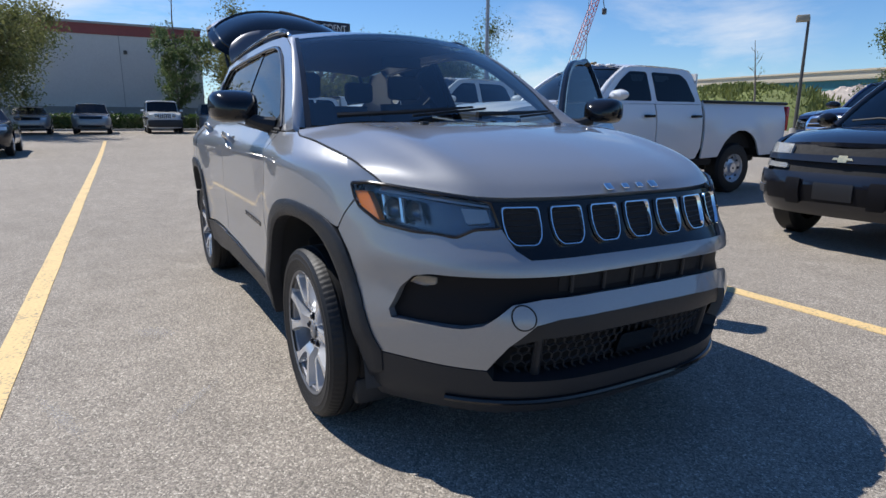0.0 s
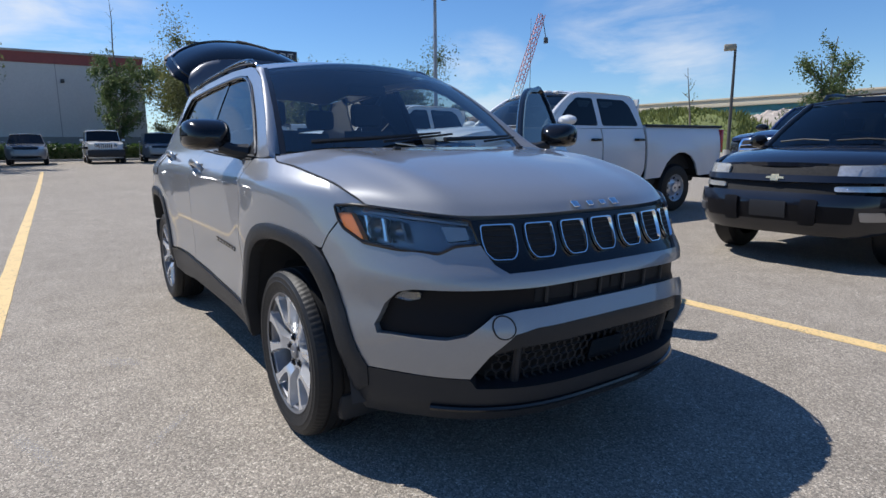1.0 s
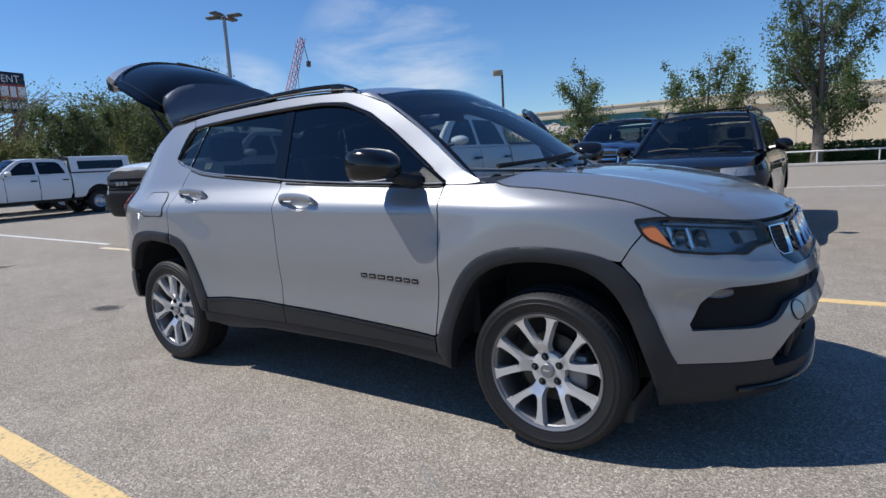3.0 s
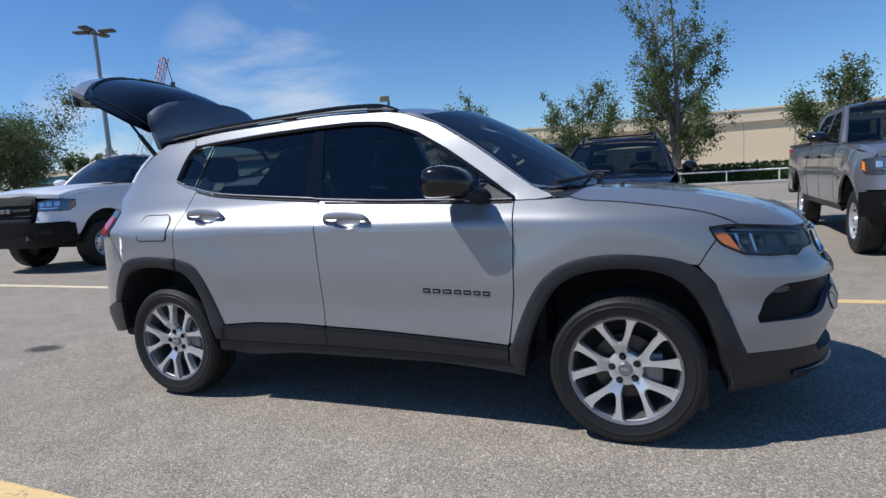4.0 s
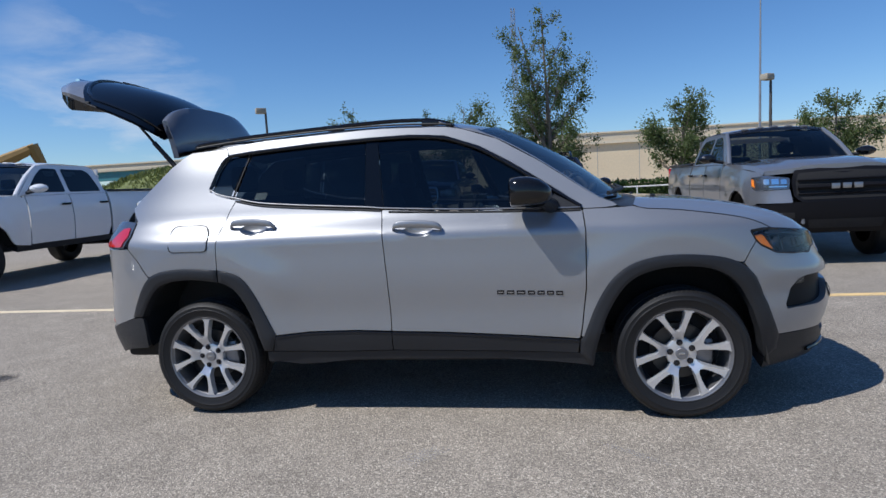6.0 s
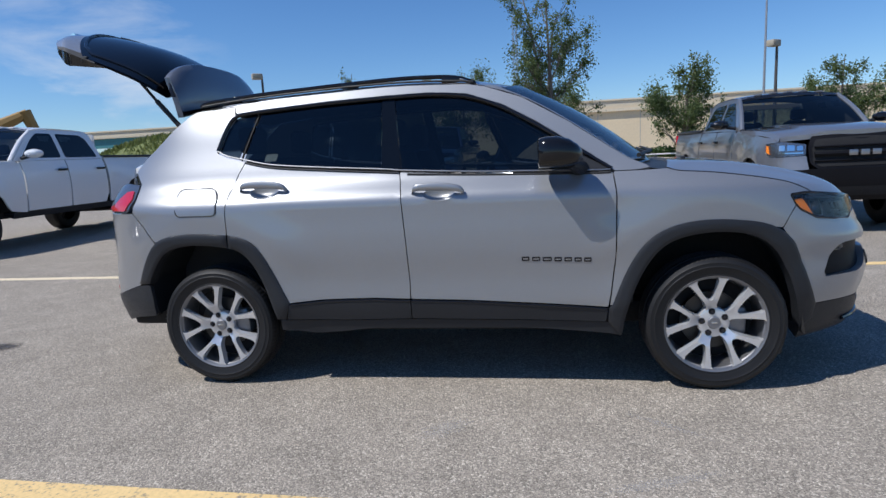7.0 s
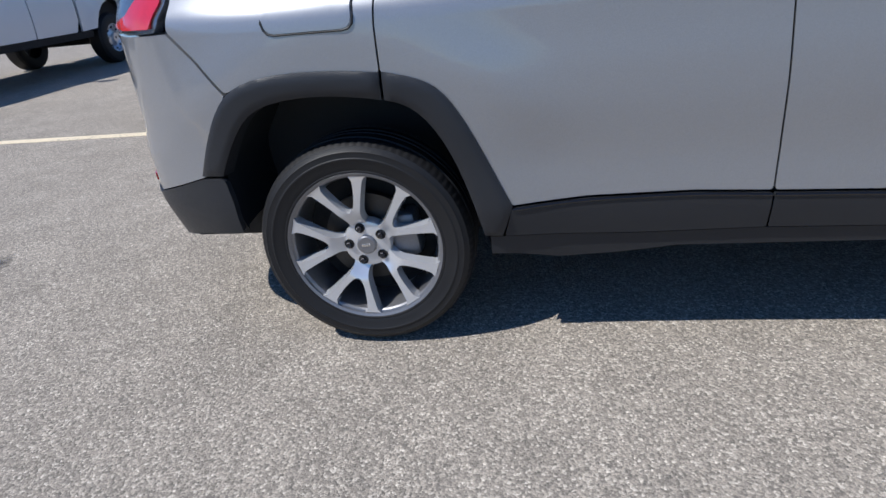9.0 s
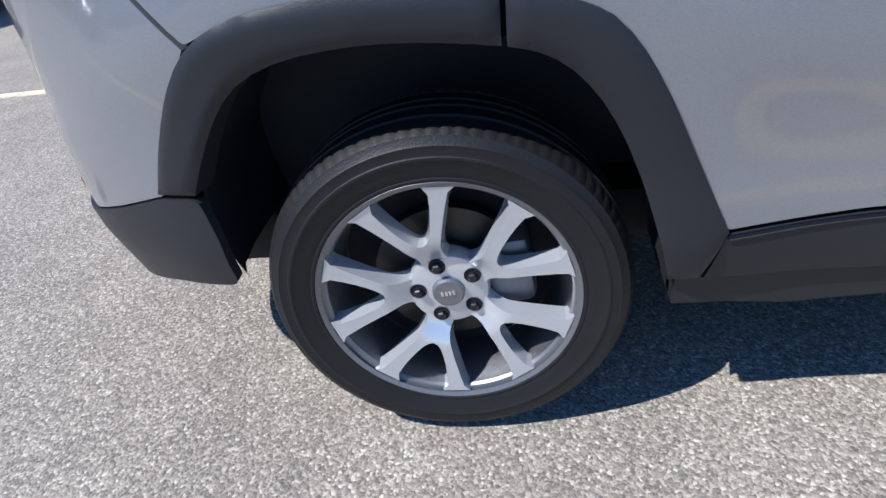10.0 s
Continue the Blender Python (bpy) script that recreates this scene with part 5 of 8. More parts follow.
# grille band and its seven framed openings
band = [(0.0, 0.752)] + side_poly([("y", 0.2, 0.752), ("y", 0.428, 0.746), ("y", 0.460, 0.776), ("y", 0.486, 0.845), ("y", 0.505, 0.922), ("y", 0.3, 0.924)]) + [(0.0, 0.926)]
grille = part("grille", patch(both_sides(band), on_skin(-0.010), 0.03, 0.03), "gloss_black", suv, "gloss black grille panel")
for i in range(7):
    c = (i - 3) * 0.1425
    sg = 1 if c <= 0 else -1
    # the outer ones bend with the nose
    def at_y(y, z):
        return math.copysign(sy(abs(y), z), -y)
    loop = [(at_y(c + dy, z), z) for dy, z in ((-0.054, 0.908), (0.054, 0.908), (0.056, 0.855), (0.050, 0.812), (0.032, 0.787), (-0.032, 0.787), (-0.050, 0.812), (-0.056, 0.855))]
    hole = part("grille_slot", patch(loop, on_skin(-0.0075), 0.03, 0.004, 0.01), "dark", grille, "dark mesh grille opening")
    rl = rounded(loop, 0.012)
    bm = bmesh.new()
    mid = (sum(a for a, b in rl) / len(rl), sum(b for a, b in rl) / len(rl))
    shrink = [[(mid[0] + (a - mid[0]) * k, mid[1] + (b - mid[1]) * k) for a, b in rl] for k in (1.0, 0.99, 0.93, 0.87)]
    add_loft(bm, [[skin_at(a, b, o) for a, b in ring + ring[:1]] for ring, o in zip(shrink, (-0.006, 0.004, 0.004, -0.006))], False)
    part("slot_frame", bm, "chrome", grille, "bright chrome slot frame")
    lat = bmesh.new()
    for k in range(6):
        z = 0.80 + k * 0.018
        add_tube(lat, [skin_at(at_y(c - 0.042, z), z, -0.006), skin_at(at_y(c, z), z, -0.006), skin_at(at_y(c + 0.042, z), z, -0.006)], 0.0022, 4, False)
    part("slot_mesh", lat, "cladding", grille)

# headlights
HEAD = [(1.662, 0.958), (1.686, 0.915), (1.712, 0.886), (1.80, 0.840), (1.90, 0.824), ("y", 0.60, 0.813), ("y", 0.556, 0.840), ("y", 0.490, 0.846), ("y", 0.505, 0.921), ("y", 0.64, 0.942), (1.785, 0.961), (1.73, 0.964)]
for sg in (1, -1):
    poly = [(sg * a, b) for a, b in side_poly(HEAD)]
    house = part("headlight", patch(poly, on_skin(-0.055), 0.03, 0.0), "lamp_bowl", suv, "slim dark headlight with an amber corner")
    part("head_lens", patch(poly, on_skin(0.001), 0.025, 0.05, 0.008), "lens", house, "clear headlight lens")
    rim = rounded(poly, 0.01)
    part("head_surround", tube([skin_at(a, b, -0.002) for a, b in rim + rim[:2]], 0.006, 6, False), "gloss_black", house)
    amb = [(sg * a, b) for a, b in side_poly([(1.676, 0.934), (1.728, 0.938), (1.762, 0.895), (1.792, 0.850), (1.745, 0.869), (1.708, 0.894), (1.690, 0.915)])]
    part("turn_signal", patch(amb, on_skin(-0.006), 0.02, 0.03, 0.006), "amber", house, "amber turn signal")
    for cx, cz, r in ((1.815, 0.892, 0.030), (1.885, 0.886, 0.030)):
        p = skin_at(sg * sx(cx, cz), cz, -0.03)
        bm = revolve([(0.001, -0.012), (r * 0.5, -0.010), (r * 0.85, -0.002), (r, 0.006), (r * 1.05, -0.02)], "x", 20)
        ob = part("projector", bm, "lamp_bowl", house, "round projector lamp")
        ob.matrix_basis = pose(p.x, p.y, p.z, 0, 0, -38 * sg)
    for x0, wd, z0, z1, mt in ((1.782, 0.007, 0.868, 0.932, "chrome"), (1.792, 0.003, 0.858, 0.930, "lamp_chrome"), (1.842, 0.008, 0.850, 0.925, "chrome"), (1.853, 0.003, 0.846, 0.925, "satin"), (1.905, 0.005, 0.850, 0.915, "lamp_bowl")):
        refl = [(sg * a, b) for a, b in side_poly([(x0 - 0.012, z1), (x0 - 0.012 + wd, z1), (x0 + 0.012 + wd, z0), (x0 + 0.012, z0)])]
        part("reflector", patch(refl, on_skin(-0.022), 0.02, 0.02, 0.002), mt, house, "narrow upright reflector rib")
    inner = [(sg * a, b) for a, b in side_poly([("y", 0.585, 0.905), ("y", 0.518, 0.902), ("y", 0.512, 0.865), ("y", 0.575, 0.858)])]
    part("reflector", patch(inner, on_skin(-0.03), 0.02, 0.015, 0.006), "satin", house, "silver reflector bowl")
    drl = [(sg * a, b) for a, b in side_poly([(1.76, 0.950), ("y", 0.62, 0.930), ("y", 0.51, 0.914), ("y", 0.51, 0.908), ("y", 0.62, 0.923), (1.76, 0.942)])]
    part("light_bar", patch(drl, on_skin(-0.02), 0.02, 0.01), "satin", house, "thin daytime light bar")

# ---- bonnet ----
H_EDGE = [(p[0], abs(skin(sx(p[0], p[1]), p[1]).y) - 0.0015, p[1] + 0.0015) for p in catmull([(1.095, 1.116), (1.15, 1.098), (1.292, 1.085), (1.426, 1.066), (1.559, 1.043), (1.651, 1.022), (1.728, 0.993), (1.780, 0.965)], 6)]
E0, E1 = H_EDGE[0], H_EDGE[-1]
H_MID = catmull([(1.185, 0, 1.148), (1.45, 0, 1.132), (1.75, 0, 1.085), (1.98, 0, 1.022), (2.085, 0, 0.975), (2.125, 0, 0.935)], 8)
H_REAR = catmull([(1.185, 0, 1.148), (1.17, 0.35, 1.146), (1.135, 0.62, 1.138), E0], 8)
H_LEAD = catmull([(2.125, 0, 0.935), (2.10, 0.28, 0.932), (2.022, 0.505, 0.934), (1.91, 0.63, 0.950), E1], 8)


def along(curve, t):
    k = t * (len(curve) - 1)
    i = min(int(k), len(curve) - 2)
    return Vector(curve[i]) * (1 - (k - i)) + Vector(curve[i + 1]) * (k - i)


def bonnet_point(u, w):
    """Blends the four edge curves; crowned across, with a raised centre."""
    aw = abs(w)
    m, e, r, l = along(H_MID, u), along(H_EDGE, u), along(H_REAR, aw), along(H_LEAD, aw)
    c00, c01, c10, c11 = Vector(H_MID[0]), Vector(H_EDGE[0]), Vector(H_MID[-1]), Vector(H_EDGE[-1])
    p = m * (1 - aw) + e * aw + r * (1 - u) + l * u - (c00 * (1 - u) * (1 - aw) + c10 * u * (1 - aw) + c01 * (1 - u) * aw + c11 * u * aw)
    bow = (aw - aw**2.2) * (0.030 * math.sin(math.pi * min(1, u * 1.02)) + 0.01 * (1 - u))
    rid = 0.012 * math.exp(-(((aw - 0.62 + 0.12 * u) / 0.10) ** 2)) * math.sin(math.pi * min(1, u * 0.97 + 0.03)) ** 0.6
    p.z += bow + rid
    p.y = math.copysign(p.y, -w) if w else 0.0
    return p


rows = [[bonnet_point(u, w) for w in np.linspace(-1, 1, 57)] for u in np.linspace(0, 1, 41)]
bm = loft(rows, False)
rim = [rows[0], [p - Vector((0, 0, 0.02)) for p in rows[0]]]
add_loft(bm, rim, False)
add_loft(bm, [rows[-1], [p + Vector((-0.02, 0, -0.025)) for p in rows[-1]]], False)
for col in (0, -1):
    add_loft(bm, [[r[col] for r in rows], [r[col] - Vector((0, 0.012 * (1 if r[col].y > 0 else -1), 0.02)) for r in rows]], False)
bmesh.ops.remove_doubles(bm, verts=bm.verts, dist=0.0005)
part("bonnet", bm, "silver", suv, "silver bonnet with raised centre", deg=50)
for sg in (1, -1):
    part("bonnet_gap", tube([(p[0] + 0.001, sg * (p[1] + 0.002), p[2] - 0.004) for p in H_EDGE], 0.0022, 6), "seal", suv)
for i, (w, h) in enumerate(((0.034, 0.030), (0.026, 0.022), (0.026, 0.022), (0.030, 0.030))):
    y = 0.058 - i * 0.036
    base = bonnet_point(0.935, -y / 0.62)
    part("nose_badge", box((-0.004, -w / 2, -h / 2), (0.004, w / 2, h / 2), 0.003), "chrome", suv, "chrome maker's badge block", at=pose(base.x + 0.004, base.y, base.z + 0.006, 0, -52, 0))
for y in (-0.235, 0.29):
    p = bonnet_point(0.10, -y / 0.78)
    part("washer_nozzle", box((-0.012, -0.016, 0), (0.012, 0.016, 0.014), 0.005), "cladding", suv, at=pose(p.x, p.y, p.z - 0.002))


# ---- windscreen, cowl, roof ----
def screen_point(v, w):
    """v from the base to the top edge, w across."""
    base = Vector((0.945 + 0.215 * (1 - w * w), -0.722 * w, 1.122 + 0.012 * (1 - w * w)))
    top = Vector((0.29 + 0.10 * (1 - w * w), -0.565 * w, 1.572 + 0.050 * (1 - w * w)))
    p = base.lerp(top, v)
    bulge = 0.030 * math.sin(math.pi * v)
    return p + Vector((bulge * 0.5, 0, bulge))


part("windscreen", loft([[screen_point(v, w) for w in np.linspace(-0.985, 0.985, 31)] for v in np.linspace(0.02, 0.985, 19)], False), "clear_glass", suv, "curved clear windscreen")
bm = bmesh.new()
add_loft(bm, [[screen_point(v, w) + Vector((-0.006, 0, -0.008)) for w in np.linspace(-0.99, 0.99, 31)] for v in (0.90, 1.0)], False)
part("screen_frit", bm, "gloss_black", suv, "black band along the top of the windscreen")
for sg in (1, -1):
    bm = loft([[screen_point(v, sg * w) + Vector((0.0, 0, 0.002)) for w in (0.978, 0.995, 1.012)] for v in np.linspace(0, 1, 20)], False)
    part("screen_seal", bm, "gloss_black", suv, "black windscreen edge seal")
for sg in (1, -1):
    bm = bmesh.new()
    line = [(1.02, 1.118), (0.93, 1.165), (0.844, 1.222), (0.63, 1.372), (0.40, 1.510), (0.20, 1.582)]
    outer = [skin_at(sx(p[0], p[1]), p[1], 0.0) for p in catmull(line, 4)]
    inner = [screen_point(v, 1.01) for v in np.linspace(0.0, 1.0, len(outer))]
    rows = []
    for t in np.linspace(0, 1, 6):
        rows.append([Vector((a.x * (1 - t) + b.x * t, (a.y * (1 - t) + b.y * t), a.z * (1 - t) + b.z * t + 0.006 * math.sin(math.pi * t))) for a, b in zip(outer, inner)])
    add_loft(bm, rows, False)
    part("windscreen_pillar", mirrored(bm) if sg < 0 else bm, "silver", suv, "silver windscreen pillar", deg=60)
# cowl under the wipers
bm = bmesh.new()
add_loft(bm, [[along(H_REAR, abs(w)) * 1.0 + Vector((0, 0, -0.012 - dz)) if dx == 0 else Vector((screen_point(0.03, -w).x, (1 if w > 0 else -1) * abs(screen_point(0.03, w).y) if w else 0, screen_point(0.03, w).z - 0.012)) for w in np.linspace(0, 1, 15)] for dx, dz in ((0, 0.0), (1, 0))], False)
me_c = bm.copy()
for v in me_c.verts:
    v.co.y = -v.co.y
tmp = bpy.data.meshes.new("tmp")
me_c.to_mesh(tmp)
me_c.free()
bm.from_mesh(tmp)
bpy.data.meshes.remove(tmp)
part("cowl", bm, "cladding", suv, "black plastic scuttle below the windscreen")
for y0, y1 in ((-0.62, 0.02), (0.02, 0.60)):
    a, b = screen_point(0.045, -y0 / 0.735), screen_point(0.10, -y1 / 0.735)
    m = screen_point(0.05, -(y0 + y1) / 2 / 0.735)
    up = Vector((0.018, 0, 0.026))
    wiper = part("wiper", tube([a + up, m + up * 1.3, b + up], [0.012, 0.010, 0.005], 6), "seal", suv, "black wiper arm and blade")
    part("wiper_blade", tube([m + up * 0.6, b + up * 0.5, b.lerp(m, -0.25) + up * 0.5], 0.006, 6), "seal", wiper)

ROOF_EDGE = curve_of([(-1.78, 1.50), (-1.62, 1.540), (-1.475, 1.560), (-0.98, 1.600), (-0.307, 1.622), (0.097, 1.606), (0.22, 1.580), (0.30, 1.560)])


def roof_point(x, w):
    z = ROOF_EDGE(x)
    wy = WIDE(z) - 0.012
    crown = 0.042
    front = 0.10 * (1 - w * w) * max(0, min(1, (x + 0.2) / 0.5))
    return Vector((x + front, -wy * w, z + crown * (1 - abs(w) ** 2.4)))


roof = part("roof", loft([[roof_point(x, w) for w in np.linspace(-1, 1, 33)] for x in np.linspace(-1.60, 0.29, 40)], False), "silver", suv, "silver roof panel", deg=50)
for sg in (1, -1):
    rail_line = catmull([(-1.46, 1.572), (-1.40, 1.592), (-1.2, 1.609), (-0.98, 1.623), (-0.343, 1.649), (-0.05, 1.646), (0.07, 1.632), (0.16, 1.598)], 6)
    pts = [Vector((x, -sg * 0.562, z)) for x, z in rail_line]
    rail = part("roof_rail", tube(pts, [0.008] + [0.012] * (len(pts) - 2) + [0.007], 10), "gloss_black", suv, "black roof rail with bright ends")
    part("rail_gasket", tube([Vector((x, -sg * 0.575, ROOF_EDGE(x) + 0.008)) for x in np.linspace(-1.44, 0.14, 24)], 0.006, 6), "seal", suv)
    for x in (-1.25, -0.55, 0.02):
        part("rail_foot", box((x - 0.05, -sg * 0.562 - 0.014, ROOF_EDGE(x) + 0.0), (x + 0.05, -sg * 0.562 + 0.014, ROOF_EDGE(x) + 0.032), 0.006), "gloss_black", rail)
    part("rail_cap", tube([(0.07, -sg * 0.562, 1.630), (0.12, -sg * 0.562, 1.614), (0.175, -sg * 0.56, 1.592)], [0.0125, 0.012, 0.008], 8), "chrome", rail, "bright rail end")


# ---- tail ----
for sg in (1, -1):
    lamp = [(sg * a, b) for a, b in side_poly([(-1.79, 1.138), (-1.785, 1.06), (-1.826, 0.99), (-1.95, 0.985), (-2.05, 1.00), (-2.06, 1.12), (-1.92, 1.15)])]
    tl = part("tail_lamp", patch(lamp, on_skin(0.004), 0.03, 0.04, 0.012), "lamp_bowl", suv, "wrap-around red tail lamp with a smoked top")
    redp = [(sg * a, b) for a, b in side_poly([(-1.815, 1.105), (-1.80, 1.06), (-1.842, 1.0), (-1.97, 0.998), (-2.03, 1.01), (-1.95, 1.035), (-1.875, 1.10)])]
    part("red_lens", patch(redp, on_skin(0.009), 0.025, 0.01, 0.01), "red_lens", tl, "red lamp lens")
END = LF + L_SIDE + LR
bump_r = side_poly([(-1.795, 0.985), (-1.715, 0.908), (-1.639, 0.812), (-1.70, 0.735), (-1.75, 0.650), (-1.784, 0.578), (-1.904, 0.540), (-2.05, 0.49)]) + [(END, 0.46), (END, 0.985)] + side_poly([(-2.06, 0.985), (-1.95, 0.98)])
bm = patch(bump_r, on_skin(0.0), 0.035, 0.03)
part("rear_bumper", bm, "silver", suv, "silver rear bumper cover")
bmr = mirrored(patch(bump_r, on_skin(0.0), 0.035, 0.03))
part("rear_bumper", bmr, "silver", suv, "silver rear bumper cover")
skirt = side_poly([(-1.703, 0.582), (-1.784, 0.574), (-1.904, 0.536), (-2.05, 0.486)]) + [(END, 0.457), (END, 0.28)] + side_poly([(-2.05, 0.31), (-1.93, 0.355), (-1.83, 0.385), (-1.687, 0.405), (-1.69, 0.50)])
part("rear_skirt", patch(skirt, on_skin(0.008), 0.03, 0.02, 0.02), "cladding", suv, "grained black rear bumper skirt")
part("rear_skirt", mirrored(patch(skirt, on_skin(0.008), 0.03, 0.02, 0.02)), "cladding", suv, "grained black rear bumper skirt")
for sg in (1, -1):
    refl = [(sg * a, b) for a, b in side_poly([(-2.10, 0.505), (-2.10, 0.53), (-2.16, 0.53), (-2.16, 0.505)])]
    part("reflector", patch(refl, on_skin(0.006), 0.03, 0.006), "red_lens", suv, "red rear reflector")


def gate_point(t, w, low=0.0):
    """The raised liftgate: t from the hinge to its free edge, w across; bowed between its middle and its side edges."""
    k = t * (len(GATE_MID) - 1)
    i = min(int(k), len(GATE_MID) - 2)
    mx, mz = GATE_MID[i] * (1 - (k - i)) + GATE_MID[i + 1] * (k - i)
    ex, ez = GATE_SIDE[i] * (1 - (k - i)) + GATE_SIDE[i + 1] * (k - i)
    a = abs(w) ** 2.4
    half = 0.61 + 0.05 * math.sin(math.pi * min(1, t * 1.1)) - 0.05 * max(0, t - 0.8) / 0.2 - 0.10 * max(0, 1 - t / 0.3) ** 1.5
    return Vector((mx + (ex - mx) * a, -half * w, mz + (ez - mz) * a - low * (1 - 0.35 * abs(w) ** 3)))


GATE_MID = [np.array(p) for p in catmull([(-1.66, 1.70), (-1.74, 1.845), (-1.92, 1.985), (-2.15, 2.07), (-2.37, 2.12), (-2.51, 2.135), (-2.59, 2.115)], 8)]
GATE_SIDE = [np.array(p) for p in catmull([(-1.69, 1.64), (-1.73, 1.69), (-1.79, 1.735), (-1.94, 1.808), (-2.10, 1.875), (-2.25, 1.938), (-2.335, 1.965)], 8)]
gate = part("liftgate", loft([[gate_point(t, w) for w in np.linspace(-0.92, 0.92, 23)] for t in np.linspace(0.60, 1.0, 15)], False), "silver", suv, "liftgate swung open above the roof", deg=50)
part("gate_glass", loft([[gate_point(t, w) + Vector((0, 0, 0.004)) for w in np.linspace(-0.985, 0.985, 25)] for t in np.linspace(0.06, 0.68, 23)], False), "tinted_screen", gate, "black-tinted rear window")
part("gate_frame", loft([[gate_point(t, w, 0.005) for w in np.linspace(-1, 1, 25)] for t in np.linspace(0.02, 0.64, 17)], False), "gloss_black", gate)
inner = []
for t in np.linspace(0.03, 0.995, 25):
    inner.append([gate_point(t, w, 0.018 + 0.11 * max(0, (t - 0.5) / 0.3) * max(0, 1 - max(0, t - 0.8) / 0.25) if t > 0.5 else 0.018) for w in np.linspace(-0.97, 0.97, 25)])
part("gate_lining", loft(inner, False), "trim", gate, "black liftgate lining", deg=50)
for w0 in (-1, 1):
    bm = loft([[gate_point(t, w0), gate_point(t, w0 * 0.97, 0.018 + 0.11 * max(0, (t - 0.5) / 0.3) * max(0, 1 - max(0, t - 0.8) / 0.25) if t > 0.5 else 0.018)] for t in np.linspace(0.03, 0.995, 25)], False)
    part("gate_edge", bm, "gloss_black", gate, "black liftgate edge")
part("gate_edge", loft([[gate_point(1.0, w) for w in np.linspace(-1, 1, 25)], [gate_point(0.995, w * 0.97, 0.042) for w in np.linspace(-1, 1, 25)]], False), "cladding", gate)
part("gate_handle", tube([gate_point(0.92, -0.3, -0.01), gate_point(0.93, 0, -0.012), gate_point(0.92, 0.3, -0.01)], 0.018, 8), "chrome", gate, "bright plate-lamp strip")
for sg in (1, -1):
    part("gate_corner", loft([[gate_point(t, sg * w) for w in np.linspace(0.92, 1, 5)] for t in np.linspace(0.60, 1.0, 15)], False), "trim", gate, "dark liftgate corner", deg=50)
wp = [gate_point(0.66, -0.08, -0.006), gate_point(0.62, -0.16, -0.010), gate_point(0.54, -0.34, -0.008), gate_point(0.47, -0.52, -0.006)]
part("rear_wiper", tube(wp, [0.022, 0.015, 0.010, 0.006], 8), "seal", gate, "black rear wiper")
# spoiler, swung upright with the gate
def spoiler_ring(w):
    """One closed section of the spoiler at w across, a plate with rounded edges."""
    aw = abs(w)
    rise = 0.300 * (1 - aw**6 * 0.22)
    ring = []
    for v, back in [(k / 8, 0) for k in range(9)] + [(1.01, 0.4), (1.0, 1)] + [(k / 6, 1) for k in range(5, -1, -1)]:
        wide = 0.585 * (1 - 0.11 * max(0, v) ** 3 - 0.12 * (1 - min(1, v)) ** 2)
        x = -1.585 - 0.055 * v + 0.03 * math.sin(math.pi * min(1, v)) - 0.02 * aw**3 - 0.035 * back
        ring.append(Vector((x, -wide * w, 1.525 + 0.05 * (1 - aw**2.4) + rise * v)))
    return ring


bm = loft([spoiler_ring(w) for w in np.linspace(-1, 1, 33)], True, True, True)
# coloured as it looks under the sky, not in its own paint
part("spoiler", bm, "dark_grey", gate, "dark roof spoiler raised with the liftgate", deg=50)
for sg in (1, -1):
    strut = part("gas_strut", tube([(-1.60, -sg * 0.55, 1.455), (-1.735, -sg * 0.562, 1.625)], 0.015, 8), "seal", gate, "black gas strut")
    part("strut_rod", tube([(-1.735, -sg * 0.562, 1.625), (-1.84, -sg * 0.575, 1.765)], 0.009, 8), "seal", strut)
for sg in (1, -1):
    rim_line = [gate_point(t, sg * 0.90, -0.008) for t in np.linspace(0.08, 0.60, 14)] + [gate_point(0.64, sg * w, -0.008) for w in np.linspace(0.80, 0.0, 9)]
    part("gate_rim", tube(rim_line, 0.010, 8), "gloss_black", gate, "raised black rim round the rear window")
    part("gate_bumpstop", box((-0.02, -0.014, -0.012), (0.02, 0.014, 0.02), 0.006), "seal", gate, at=Matrix.Translation(gate_point(0.66, sg * 0.97, 0.02)))


# ---- mirrors and handles ----
def mirror_shell(sg):
    rings = []
    for x, w, h, zc in ((0.476, 0.080, 0.070, 1.212), (0.482, 0.092, 0.080, 1.213), (0.52, 0.096, 0.083, 1.215), (0.57, 0.094, 0.082, 1.215), (0.62, 0.084, 0.072, 1.210), (0.66, 0.062, 0.052, 1.201), (0.682, 0.03, 0.026, 1.195)):
        rings.append([(x, -sg * (0.950 + w * 1.14 * math.copysign(abs(math.cos(a)) ** 0.6, math.cos(a))), zc + 0.9 * h * math.copysign(abs(math.sin(a)) ** 0.6, math.sin(a))) for a in np.linspace(0, 2 * math.pi, 25)[:-1]])
    return loft(rings, True, True, True)


def mirror(sg, parent):
    m = part("door_mirror", mirror_shell(sg), "gloss_black", parent, "gloss black door mirror", deg=60)
    part("mirror_base", mirror_arm(sg), "cladding", m, "black mirror foot")
    part("mirror_sail", patch(side_poly([(0.62, 1.118), (0.70, 1.19), (0.83, 1.118)]), on_skin(0.0), 0.05, 0.02), "cladding", m) if sg > 0 else None
    part("mirror_glass", loft([circle((0.4725, -sg * 0.950, 1.212), 0.092, "x", 20, 0.066), circle((0.4735, -sg * 0.950, 1.212), 0.02, "x", 20, 0.02)], True, False, True), "chrome", m, "mirror glass")
    return m


def mirror_arm(sg):
    return tube([(0.68, -sg * 0.795, 1.128), (0.665, -sg * 0.85, 1.138), (0.63, -sg * 0.905, 1.160)], [0.045, 0.034, 0.030], 10)


mirror(1, RIGHT["door"])


